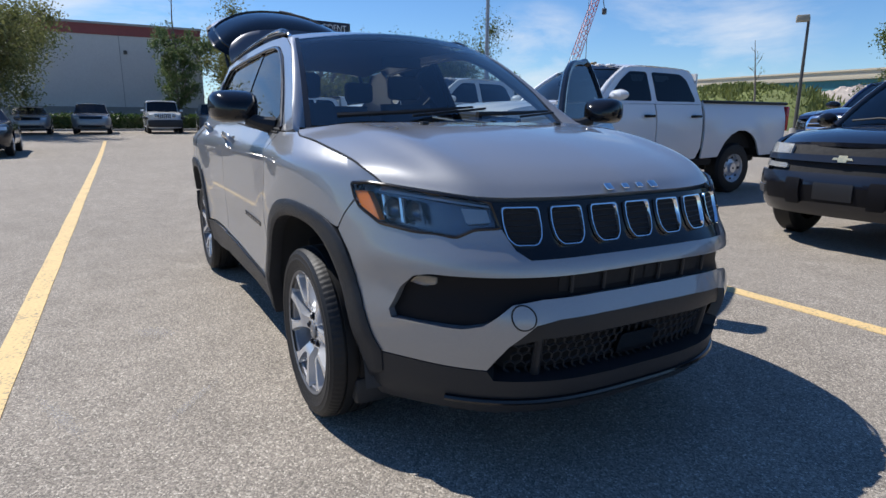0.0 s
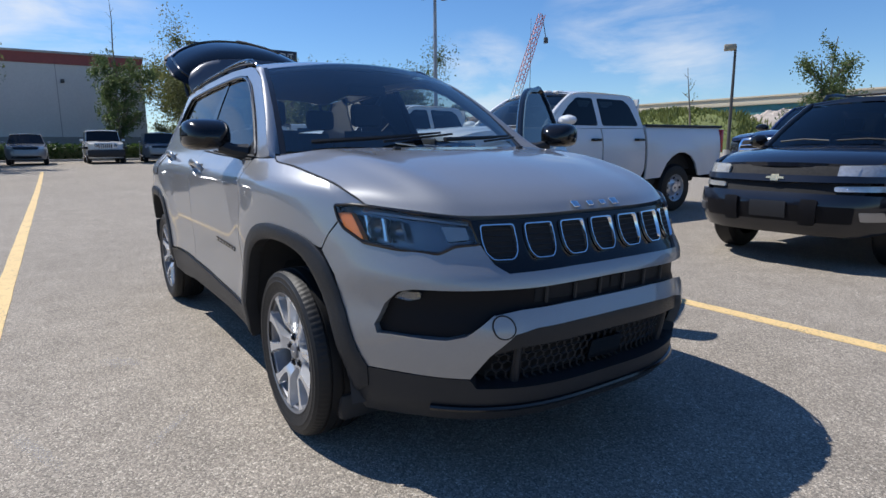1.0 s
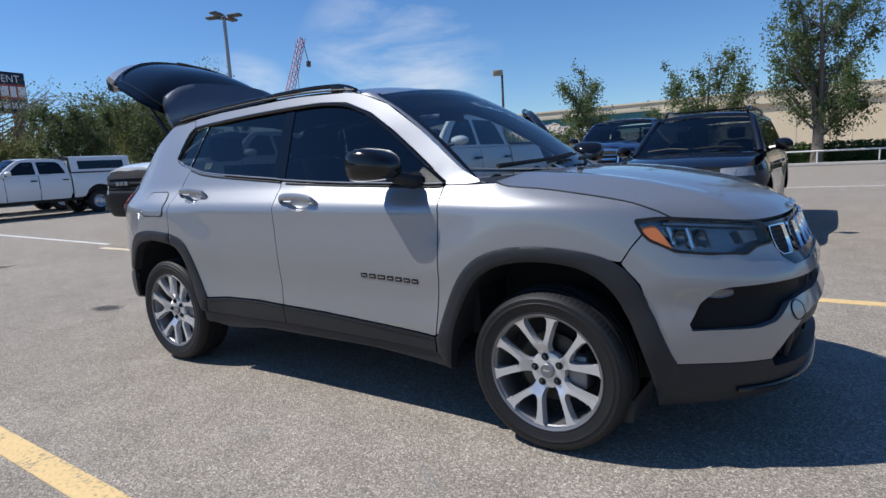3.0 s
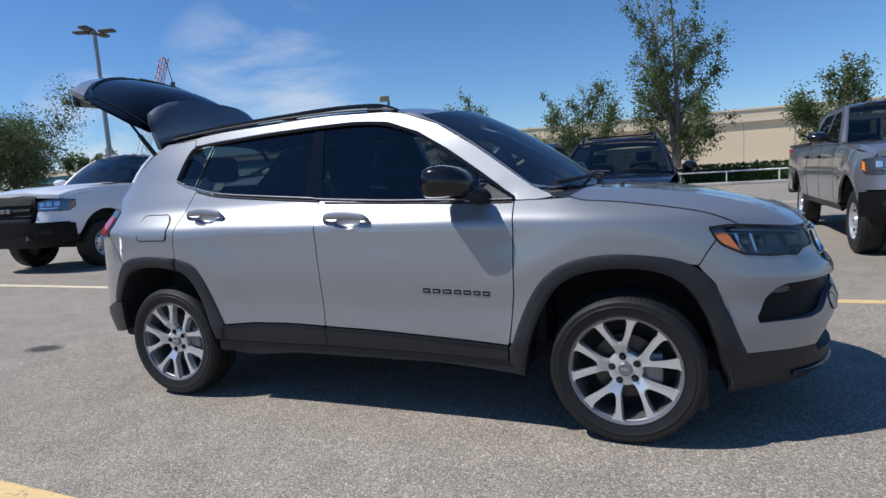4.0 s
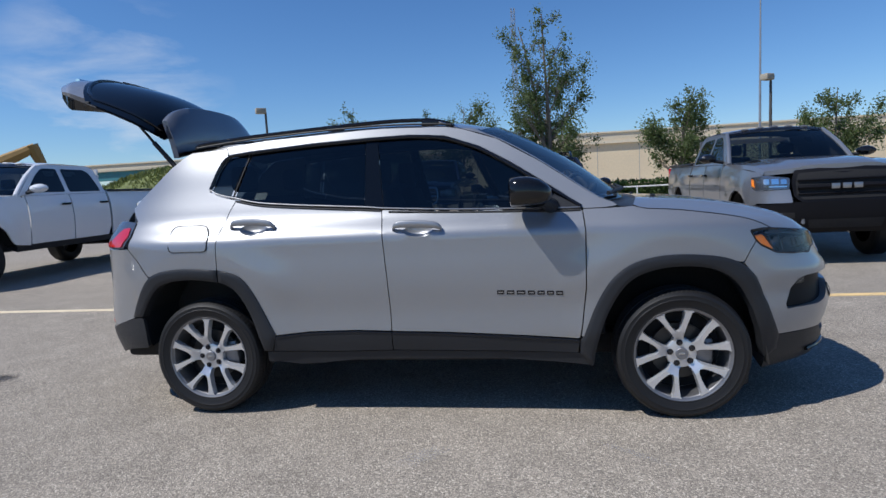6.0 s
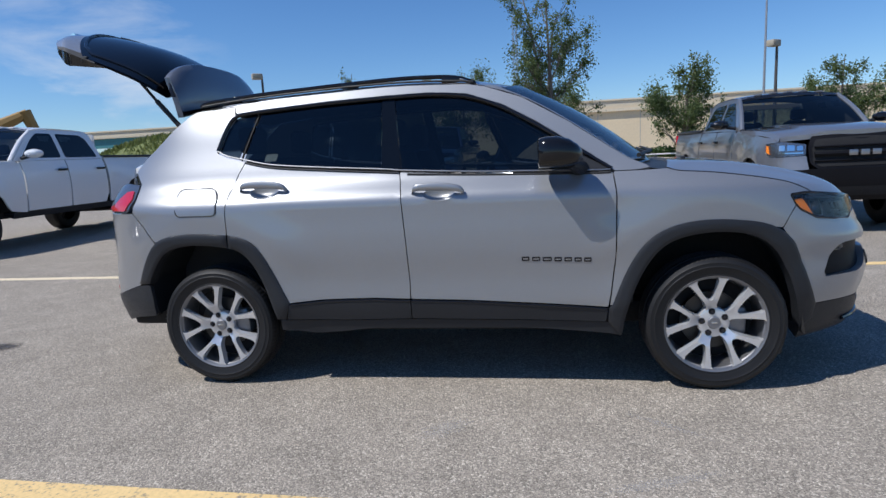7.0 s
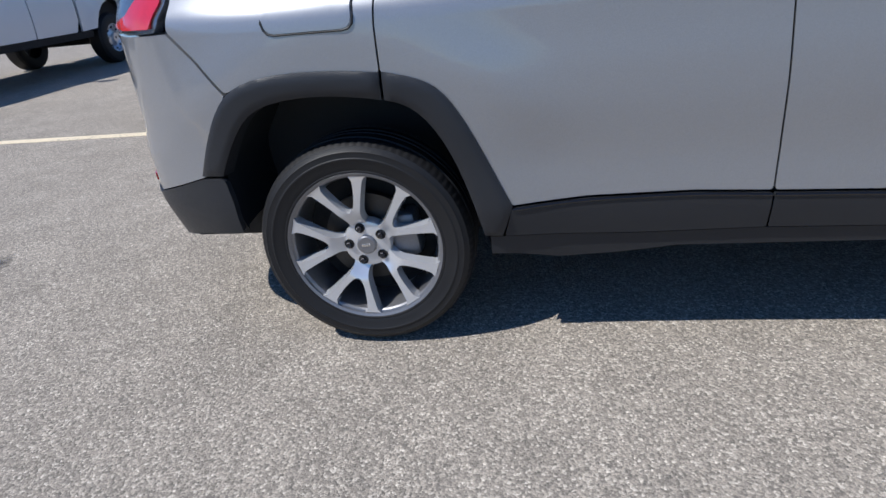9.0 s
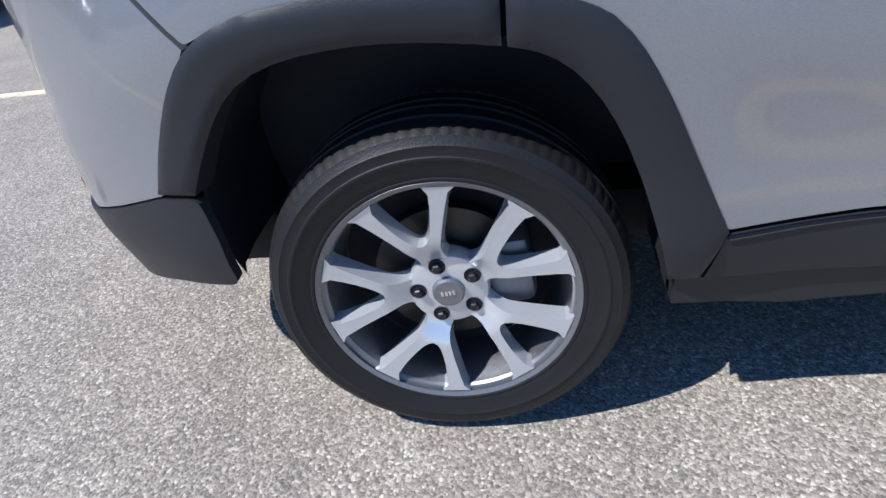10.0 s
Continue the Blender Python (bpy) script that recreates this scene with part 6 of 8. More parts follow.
def handle(xc, zc, sg, parent):
    h_line = [(xc - 0.135, zc + 0.004), (xc - 0.10, zc + 0.008), (xc, zc + 0.006), (xc + 0.10, zc), (xc + 0.135, zc - 0.006)]
    def rot(bm):
        return mirrored(bm) if sg < 0 else bm
    bm = bmesh.new()
    pts = catmull(h_line, 5)
    rings = []
    for i, p in enumerate(pts):
        u = i / (len(pts) - 1)
        off = 0.006 + 0.034 * math.sin(math.pi * u) ** 0.5
        hh = 0.013 + 0.007 * math.sin(math.pi * u)
        c = skin_at(sx(p[0], p[1]), p[1], off)
        rings.append([(c.x, c.y + 0.010 * math.cos(a), c.z + hh * math.sin(a)) for a in np.linspace(0, 2 * math.pi, 13)[:-1]])
    add_loft(bm, rings, True, True, True)
    hd = part("door_handle", rot(bm), "silver", parent, "silver door handle with a recessed cup")
    ell = cup_ring(xc, zc)
    def bowl(a, b, d):
        e = math.hypot((a - sx(xc + 0.005, zc)) / 0.080, (b - zc + 0.008) / 0.034)
        return skin_at(a, b, -0.026 * max(0, 1 - e**2) ** 0.8 + d)
    part("handle_cup", rot(patch(ell, bowl, 0.014, 0.0)), "silver", hd, "recessed handle cup")
    return hd


handle(-0.03, 1.040, 1, RIGHT["door"])
handle(-0.985, 1.083, 1, suv)
handle(-0.985, 1.083, -1, suv)
# model badge on the door, as plain blocks
for i, (a, w) in enumerate(((0.384, 0.045), (0.435, 0.047), (0.487, 0.052), (0.545, 0.044), (0.594, 0.044), (0.643, 0.042), (0.690, 0.042))):
    dz = (a - 0.384) * 0.033
    q = [(a, 0.703 - dz), (a + w - 0.007, 0.703 - dz), (a + w - 0.007, 0.681 - dz), (a, 0.681 - dz)]
    bar = part("door_badge", patch(side_poly(q), on_skin(0.003), 0.03, 0.003, 0.003), "badge", RIGHT["door"], "dark model badge bar")
    q = [(a + 0.006, 0.695 - dz), (a + w - 0.013, 0.695 - dz), (a + w - 0.013, 0.689 - dz), (a + 0.006, 0.689 - dz)]
    part("badge_face", patch(side_poly(q), on_skin(0.0042), 0.03, 0.0), "satin", bar)


# ---- open driver's door: swung out on its hinge ----
DOOR_HINGE = pose(0.845, 0.865, 0) @ pose(0, 0, 0, 0, 0, -60) @ pose(-0.845, -0.865, 0)
mirror(-1, LEFT["door"])
handle(-0.03, 1.040, -1, LEFT["door"])
LEFT["glass"].parent = LEFT["door"]
bm = patch(side_poly(FRONT_DOOR), on_skin(-0.07), 0.08, 0.0)
part("door_lining", mirrored(bm), "interior", LEFT["door"], "dark door lining")
for line in ([(0.838, 1.112), (0.745, 1.185), (0.634, 1.262), (0.468, 1.372), (0.295, 1.472), (0.100, 1.543), (-0.102, 1.562), (-0.285, 1.558), (-0.24, 1.15)],):
    bm = tube([skin_at(sx(p[0], p[1]), p[1], -0.02) for p in catmull(line, 3)], 0.026, 8)
    part("door_window_frame", mirrored(bm), "gloss_black", LEFT["door"], "black door window frame")
LEFT["door"].matrix_basis = DOOR_HINGE
for ob in list(suv.children):
    if ob.name.startswith(("door_cladding",)) and ob.data.vertices[0].co.y > 0 and max(v.co.x for v in ob.data.vertices) > 0:
        ob.parent = LEFT["door"]

# ---- inner body, wheel wells, underside ----
F_IN = catmull([(1.735, 0.27), (1.704, 0.425), (1.645, 0.600), (1.572, 0.722), (1.47, 0.782), (1.34, 0.80), (1.231, 0.797), (1.093, 0.765), (1.009, 0.684), (0.936, 0.547), (0.890, 0.40), (0.873, 0.27)], 3)
R_IN = catmull([(-1.684, 0.40), (-1.705, 0.50), (-1.705, 0.586), (-1.671, 0.645), (-1.602, 0.742), (-1.515, 0.784), (-1.376, 0.796), (-1.28, 0.788), (-1.192, 0.777), (-1.122, 0.760), (-1.063, 0.703), (-1.01, 0.600), (-0.955, 0.422), (-0.940, 0.30)], 3)
for sg in (1, -1):
    for line, cx in ((F_IN, 1.318), ([(x, arch_z(x, z)) for x, z in R_IN], -1.318)):
        rows = []
        for y, grow in ((1, 0.006), (0.80, 0.022), (0.72, 0.03), (0.48, 0.03), (0.46, -0.5)):
            row = []
            for x, z in line:
                d = Vector((x - cx, z - 0.36))
                d = d + d.normalized() * grow if grow > -0.3 else d * 0.05
                yy = abs(skin(sx(x, z), z).y) - 0.028 if y == 1 else y
                row.append((cx + d.x, -sg * yy, 0.36 + d.y))
            rows.append(row)
        part("wheel_well", loft(rows, False), "trim", suv, "black wheel-well liner", deg=60)
bm = bmesh.new()
add_box(bm, (-2.05, -0.60, 0.27), (2.02, 0.60, 0.40), 0.03)
add_box(bm, (-0.90, -0.83, 0.30), (0.86, 0.83, 0.42), 0.03)
part("floor_pan", bm, "dark", suv, "black underside of the body")
for sg in (1, -1):
    inner_side = patch(side_poly([(0.83, 1.09), (0.83, 0.34), (-0.92, 0.34), (-1.0, 0.72), (-1.12, 0.86), (-1.55, 0.87), (-1.70, 0.80), (-1.8, 1.0), (-1.78, 1.20), (-1.22, 1.245), (-0.972, 1.19), (-0.723, 1.17), (-0.2, 1.13)]), on_skin(-0.045), 0.10, 0)
    if sg < 0:
        inner_side.free()
        inner_side = mirrored(patch(side_poly([(-0.24, 1.12), (-0.24, 0.34), (-0.92, 0.34), (-1.0, 0.72), (-1.12, 0.86), (-1.55, 0.87), (-1.70, 0.80), (-1.8, 1.0), (-1.78, 1.20), (-1.22, 1.245), (-0.972, 1.19), (-0.723, 1.17)]), on_skin(-0.045), 0.10, 0))
    part("inner_panel", inner_side, "interior", suv)
    part("fender_inner", box((0.90, -sg * 0.72 if sg > 0 else 0.55, 0.82), (1.50, -0.55 if sg > 0 else 0.72, 0.94), 0.02), "dark", suv)
part("engine_bay", box((0.95, -0.50, 0.40), (1.95, 0.50, 0.88), 0.05), "dark", suv)
part("nose_back", patch(both_sides([(0, 0.30)] + side_poly([("y", 0.5, 0.30), (1.80, 0.42), (1.72, 0.80), (1.80, 0.93), ("y", 0.5, 0.905)]) + [(0, 0.905)]), on_skin(-0.10), 0.08, 0), "dark", suv)
part("firewall", box((0.90, -0.74, 0.42), (0.95, 0.74, 1.08), 0.01), "dark", suv)
part("boot_wall", box((-2.02, -0.62, 0.40), (-1.98, 0.62, 0.80), 0.01), "interior", suv)

# ---- cabin ----
part("dashboard", loft([[(x, y, z + 0.01 * math.cos(y * 4)) for y in np.linspace(-0.70, 0.70, 15)] for x, z in ((0.50, 0.62), (0.46, 0.80), (0.48, 0.98), (0.55, 1.045), (0.75, 1.06), (0.93, 1.09))], False), "dash", suv, "dark dashboard")
wheel_s = part("steering_wheel", loft([[(0.42 + 0.10 * math.cos(a) * 0.3 + 0.012 * math.cos(b) * 0.3, 0.37 + (0.175 + 0.014 * math.cos(b)) * math.sin(a), 0.93 + (0.175 + 0.014 * math.cos(b)) * math.cos(a) * 0.92 + 0.014 * math.sin(b)) for b in np.linspace(0, 2 * math.pi, 9)[:-1]] for a in np.linspace(0, 2 * math.pi, 33)]), "interior", suv, "black steering wheel")
part("wheel_hub", box((0.39, 0.29, 0.88), (0.45, 0.45, 0.97), 0.03), "interior", wheel_s)


def seat(xc, yc, wide, rear=False):
    s = part("seat", loft([[(xc + dx, yc + wide * 0.5 * math.copysign(abs(math.cos(a)) ** 0.5, math.cos(a)), z + 0.075 * math.sin(a)) for a in np.linspace(0, 2 * math.pi, 17)[:-1]] for dx, z in ((0.28, 0.66), (0.20, 0.70), (-0.10, 0.67), (-0.24, 0.66))], True, True, True), "cloth", suv, "dark cloth seat")
    part("backrest", loft([[(xc - 0.24 - k * 0.20 + 0.06 * math.sin(a), yc + wide * 0.5 * (1 - 0.25 * k) * math.copysign(abs(math.cos(a)) ** 0.5, math.cos(a)), 0.66 + k * 0.60) for a in np.linspace(0, 2 * math.pi, 17)[:-1]] for k in (0, 0.3, 0.7, 0.95, 1.0)], True, True, True), "cloth", s)
    for hy in ((yc,) if not rear else (yc - 0.38, yc + 0.38)):
        part("headrest", box((xc - 0.51, hy - 0.12, 1.29), (xc - 0.42, hy + 0.12, 1.45), 0.035), "cloth", s, "padded headrest")


seat(0.12, -0.36, 0.50)
seat(0.12, 0.36, 0.50)
seat(-0.78, 0.0, 1.16, True)
part("rear_view_mirror", box((0.36, -0.12, 1.44), (0.39, 0.12, 1.50), 0.012), "seal", suv, "black rear-view mirror")
part("headlining", loft([[roof_point(x, w) - Vector((0, 0, 0.035)) for w in np.linspace(-0.97, 0.97, 13)] for x in np.linspace(-1.57, 0.25, 12)], False), "cloth", suv, "dark headlining")
part("window_sticker", patch(side_poly([(-1.02, 1.245), (-1.01, 1.285), (-0.94, 1.285), (-0.95, 1.245)]), on_skin(-0.016), 0.05, 0.002), "sign_white", suv, "small white sticker inside the glass")


# ---- wheels ----
def build_wheel(parent):
    R, rim_r = 0.347, 0.247
    k = 360
    prof = [(0.243, -0.098), (0.252, -0.106), (0.256, -0.1065), (0.258, -0.1055), (0.272, -0.1105), (0.290, -0.1125), (0.293, -0.1145), (0.297, -0.1145), (0.299, -0.113), (0.312, -0.1115), (0.316, -0.1125), (0.3185, -0.110), (0.331, -0.104), (0.3395, -0.092), (0.343, -0.080), (0.3455, -0.066), (0.338, -0.064), (0.338, -0.056), (0.3465, -0.054), (0.347, -0.020), (0.339, -0.018), (0.339, -0.010), (0.347, -0.008),
            (0.347, 0.012), (0.339, 0.014), (0.339, 0.022), (0.347, 0.024), (0.3465, 0.054), (0.338, 0.056), (0.338, 0.064), (0.3455, 0.066), (0.343, 0.080), (0.331, 0.103), (0.295, 0.1135), (0.252, 0.105), (0.243, 0.098)]
    rings = []
    for r, h in prof:
        ring = []
        for i in range(k):
            a = 2 * math.pi * i / k
            rr = r
            if 0.335 < r and abs(h) > 0.077 and i % 4 < 1:
                rr = r - 0.003
            ring.append((rr * math.cos(a), h, rr * math.sin(a)))
        rings.append(ring)
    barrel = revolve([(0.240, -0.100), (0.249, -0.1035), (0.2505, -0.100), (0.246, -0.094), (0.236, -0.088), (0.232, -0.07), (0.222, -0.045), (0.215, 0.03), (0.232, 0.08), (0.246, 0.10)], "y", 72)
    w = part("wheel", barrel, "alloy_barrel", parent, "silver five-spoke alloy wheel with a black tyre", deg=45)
    # same alloy as the spokes; its shade is put into a darker colour
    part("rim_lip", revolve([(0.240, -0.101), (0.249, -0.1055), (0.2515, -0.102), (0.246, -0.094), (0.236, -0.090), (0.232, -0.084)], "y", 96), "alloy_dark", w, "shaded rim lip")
    part("tyre", loft(rings), "rubber", w, "black road tyre", deg=28)

    def face(r):
        u = min(1, max(0, (r - 0.066) / 0.062))
        return -0.066 - 0.026 * u * u * (3 - 2 * u) - 0.008 * max(0, (r - 0.13) / 0.11)

    def on_face(a, b, d):
        r = math.hypot(a, b)
        return Vector((a, face(r) - d, b))

    for q in range(5):
        base = radians(72 * q + 100)
        half = [(0.052, 35.8), (0.064, 35.4), (0.070, 31.0), (0.077, 25.5), (0.086, 21.0), (0.098, 18.8), (0.115, 18.6), (0.14, 20.0), (0.165, 21.3), (0.20, 22.8), (0.225, 23.8), (0.243, 26.2), (0.243, 10.4), (0.222, 12.2), (0.20, 11.7), (0.175, 10.3), (0.152, 8.0), (0.136, 5.2), (0.128, 2.4), (0.126, 0)]
        arm = [(r, -t) for r, t in half] + [(r, t) for r, t in reversed(half[:-1])] + [(0.04, 0)]
        poly = [(r * math.cos(base + radians(t)), r * math.sin(base + radians(t))) for r, t in arm]
        bm = patch(poly, lambda a, b, d: on_face(*(outer_edge((a, b), poly) if d < 0 else (a, b)), d), 0.010, 0.034, gap=0.006)
        part("spoke", bm, "alloy", w, "forked silver spoke", deg=25)
    part("hub_disc", revolve([(0.001, -0.0685), (0.066, -0.0685), (0.076, -0.0655), (0.080, -0.058), (0.080, -0.03)], "y", 48), "alloy", w)
    cap = part("centre_cap", revolve([(0.001, -0.079), (0.027, -0.079), (0.031, -0.076), (0.0325, -0.064)], "y", 32), "alloy_dark", w, "grey centre cap")
    for j in range(4):
        part("cap_badge", box((-0.014 + j * 0.0075, -0.081, -0.004), (-0.009 + j * 0.0075, -0.0785, 0.005), 0.0005), "chrome", cap)
    for q in range(5):
        a = radians(72 * q + 100)
        x, z = 0.0585 * math.cos(a), 0.0585 * math.sin(a)
        bm = loft([circle((x, -0.066, z), 0.0165, "y", 18), circle((x, -0.0705, z), 0.0162, "y", 18), circle((x, -0.070, z), 0.0140, "y", 18), circle((x, -0.0690, z), 0.0135, "y", 18)], True, False, True)
        part("nut_seat", bm, "dark", w)
        part("lug_nut", loft([circle((x, -0.060, z), 0.0095, "y", 6), circle((x, -0.078, z), 0.0095, "y", 6), circle((x, -0.081, z), 0.007, "y", 6)], True, True, True), "badge", w, "dark wheel nut")
    part("brake_disc", revolve([(0.07, -0.012), (0.150, -0.012), (0.150, 0.012), (0.07, 0.012)], "y", 48), "steel", w, "steel brake disc")
    part("brake_hub", revolve([(0.001, -0.03), (0.072, -0.03), (0.078, 0.02)], "y", 32), "steel", w)
    part("brake_caliper", box((0.075, -0.045, -0.075), (0.165, 0.05, 0.075), 0.02), "alloy_dark", w, "grey brake caliper")
    part("wheel_back", revolve([(0.001, 0.035), (0.215, 0.035)], "y", 32), "dark", w)
    part("valve", tube([(0.195 * math.cos(5.2), -0.04, 0.195 * math.sin(5.2)), (0.185 * math.cos(5.2), -0.075, 0.185 * math.sin(5.2))], 0.004, 6), "seal", w)
    return w


def wheel_pose(x, y, turn, flip=False):
    return pose(x, y, 0.340, 0, 0, 180 if flip else 0) @ pose(0, 0, 0, 0, turn, 0) @ Matrix.Scale(0.98, 4)


wheel = build_wheel(suv)
wheel.matrix_basis = wheel_pose(1.318, -0.772, 0)
copy_thing(wheel, wheel_pose(-1.318, -0.772, -6))
copy_thing(wheel, wheel_pose(1.318, 0.772, 20, True))
copy_thing(wheel, wheel_pose(-1.318, 0.772, 40, True))


# ---- the other vehicles ----
class Hull:
    """A vehicle's side skin from widths, nose and tail by height; s runs from the nose's centre round the right side to the tail."""

    def __init__(self, wide, nose, tail, xf, xr, ef=(3.2, 3.6), er=(6.0, 6.0), swell=()):
        self.wide, self.nose, self.tail, self.xf, self.xr, self.ef, self.er, self.swell = curve_of(wide), curve_of(nose), curve_of(tail), xf, xr, ef, er, swell
        zm = 0.5 * (wide[0][0] + nose[-1][0])
        self.af, self.pf = self.table(self.front, zm)
        self.ar, self.pr = self.table(self.rear, zm)
        self.lf, self.lr, self.ls = float(self.af[-1]), float(self.ar[-1]), xf - xr
        self.end = self.lf + self.ls + self.lr

    def table(self, fn, z):
        ph = np.linspace(0, math.pi / 2, 200)
        p = np.array([fn(a, z) for a in ph])
        return np.r_[0, np.cumsum(np.linalg.norm(np.diff(p, axis=0), axis=1))], ph

    def front(self, a, z):
        return self.xf + (self.nose(z) - self.xf) * math.sin(a) ** (2 / self.ef[0]), self.wide(z) * max(0, math.cos(a)) ** (2 / self.ef[1])

    def rear(self, a, z):
        return self.xr - (self.tail(z) + self.xr) * math.sin(a) ** (2 / self.er[0]), self.wide(z) * max(0, math.cos(a)) ** (2 / self.er[1])

    def base(self, s, z):
        a, sg = abs(s), -1.0 if s > 0 else 1.0
        if a < self.lf:
            x, y = self.front(float(np.interp(self.lf - a, self.af, self.pf)), z)
        elif a < self.lf + self.ls:
            x, y = self.xf - (a - self.lf), self.wide(z)
        else:
            x, y = self.rear(float(np.interp(min(a - self.lf - self.ls, self.lr), self.ar, self.pr)), z)
        for c, zc, r0, amp in self.swell:
            y += amp * math.exp(-(((math.hypot(x - c, z - zc) - r0) / 0.14) ** 2)) * min(1, y / 0.6)
        return Vector((x, sg * y, z))

    def at(self, s, z, off=0.0):
        p = self.base(s, z)
        if off:
            e = 0.02
            n = (self.base(s + e, z) - self.base(s - e, z)).cross(self.base(s, z + e) - self.base(s, z - e)).normalized()
            if n.dot(Vector((p.x * 0.4, p.y * 2, 0.05))) < 0:
                n = -n
            p = p + n * off
        return p

    def on(self, off=0.0):
        return lambda a, b, d: self.at(a, b, off + d)

    def sx(self, x, z):
        if x > self.xf:
            u = min(1.0, (x - self.xf) / (self.nose(z) - self.xf)) ** (self.ef[0] / 2)
            return self.lf - float(np.interp(math.asin(min(1, u)), self.pf, self.af))
        if x < self.xr:
            u = min(1.0, (self.xr - x) / (self.tail(z) + self.xr)) ** (self.er[0] / 2)
            return self.lf + self.ls + float(np.interp(math.asin(min(1, u)), self.pr, self.ar))
        return self.lf + self.xf - x

    def sy(self, y, z):
        return self.lf - float(np.interp(math.acos(min(1.0, abs(y) / self.wide(z)) ** (self.ef[1] / 2)), self.pf, self.af))

    def poly(self, pts):
        return [(self.sy(p[1], p[2]), p[2]) if p[0] == "y" else (self.sx(p[0], p[1]), p[1]) for p in pts]


def arch(cx, cz, r, x0, x1, z0, n=9):
    """Arch points from (x0, z0) over the wheel to (x1, z0)."""
    sg = 1 if x1 > x0 else -1
    pts = [(x0, z0)]
    a0 = math.acos(max(-1, min(1, (cx - x0) * sg / r))) if abs(cx - x0) < r else 0.0
    for i in range(1, n):
        a = math.pi * i / n
        pts.append((cx - sg * r * math.cos(a), cz + r * 0.98 * math.sin(a)))
    return pts + [(x1, z0)]


def road_wheel(parent, r, rim, width, style):
    prof = [(rim, -width * 0.45), (rim + 0.012, -width * 0.49), ((r + rim) / 2, -width * 0.52), (r - 0.03, -width * 0.47), (r, -width * 0.33), (r, width * 0.33), (r - 0.03, width * 0.47), ((r + rim) / 2, width * 0.52), (rim, width * 0.45)]
    w = part("wheel", revolve(prof, "y", 40), "rubber", parent, "black tyre on a metal wheel")
    if style == "steel":
        part("rim", revolve([(0.02, -width * 0.46), (0.07, -width * 0.46), (0.085, -width * 0.30), (rim * 0.62, -width * 0.24), (rim * 0.85, -width * 0.36), (rim * 0.93, -width * 0.30), (rim * 0.97, -width * 0.45), (rim * 1.02, -width * 0.47)], "y", 40), "alloy", w, "bright steel rim")
        for i in range(8):
            a = 2 * math.pi * i / 8
            c = (rim * 0.76 * math.cos(a), -width * 0.315, rim * 0.76 * math.sin(a))
            part("rim_hole", loft([circle(c, 0.020, "y", 10), circle((c[0], c[1] - 0.012, c[2]), 0.019, "y", 10)], True, False, True), "dark", w)
    else:
        part("rim", revolve([(rim * 0.80, -width * 0.30), (rim * 0.93, -width * 0.40), (rim * 1.01, -width * 0.47), (rim * 1.02, -width * 0.44)], "y", 40), "alloy", w, "alloy rim")
        part("rim_back", revolve([(0.001, -width * 0.05), (rim, -width * 0.05)], "y", 24), "dark", w)
        for i in range(6):
            a = 2 * math.pi * i / 6
            part("spoke", tube([(0.03 * math.cos(a), -width * 0.40, 0.03 * math.sin(a)), (rim * 0.5 * math.cos(a), -width * 0.42, rim * 0.5 * math.sin(a)), (rim * 0.95 * math.cos(a), -width * 0.40, rim * 0.95 * math.sin(a))], [0.045, 0.030, 0.036], 6), "alloy", w)
        part("hub_cap", revolve([(0.001, -width * 0.46), (0.05, -width * 0.45), (0.06, -width * 0.36)], "y", 20), "alloy", w)
    return w


def four_wheels(car, xf, xr, y, r, rim, width, style):
    w = road_wheel(car, r, rim, width, style)
    w.matrix_basis = pose(xf, -y, r)
    copy_thing(w, pose(xr, -y, r, 0, 25, 0))
    copy_thing(w, pose(xf, y, r, 0, 0, 180))
    copy_thing(w, pose(xr, y, r, 0, 0, 180))


def shell_rows(xs, zf, half, n=21, crown=0.05, power=2.4, nose_bow=0.0):
    rows = []
    for x in xs:
        h, z = half(x), zf(x)
        rows.append([Vector((x + nose_bow * (1 - w * w), -h * w, z + crown * (1 - abs(w) ** power))) for w in np.linspace(-1, 1, n)])
    return rows


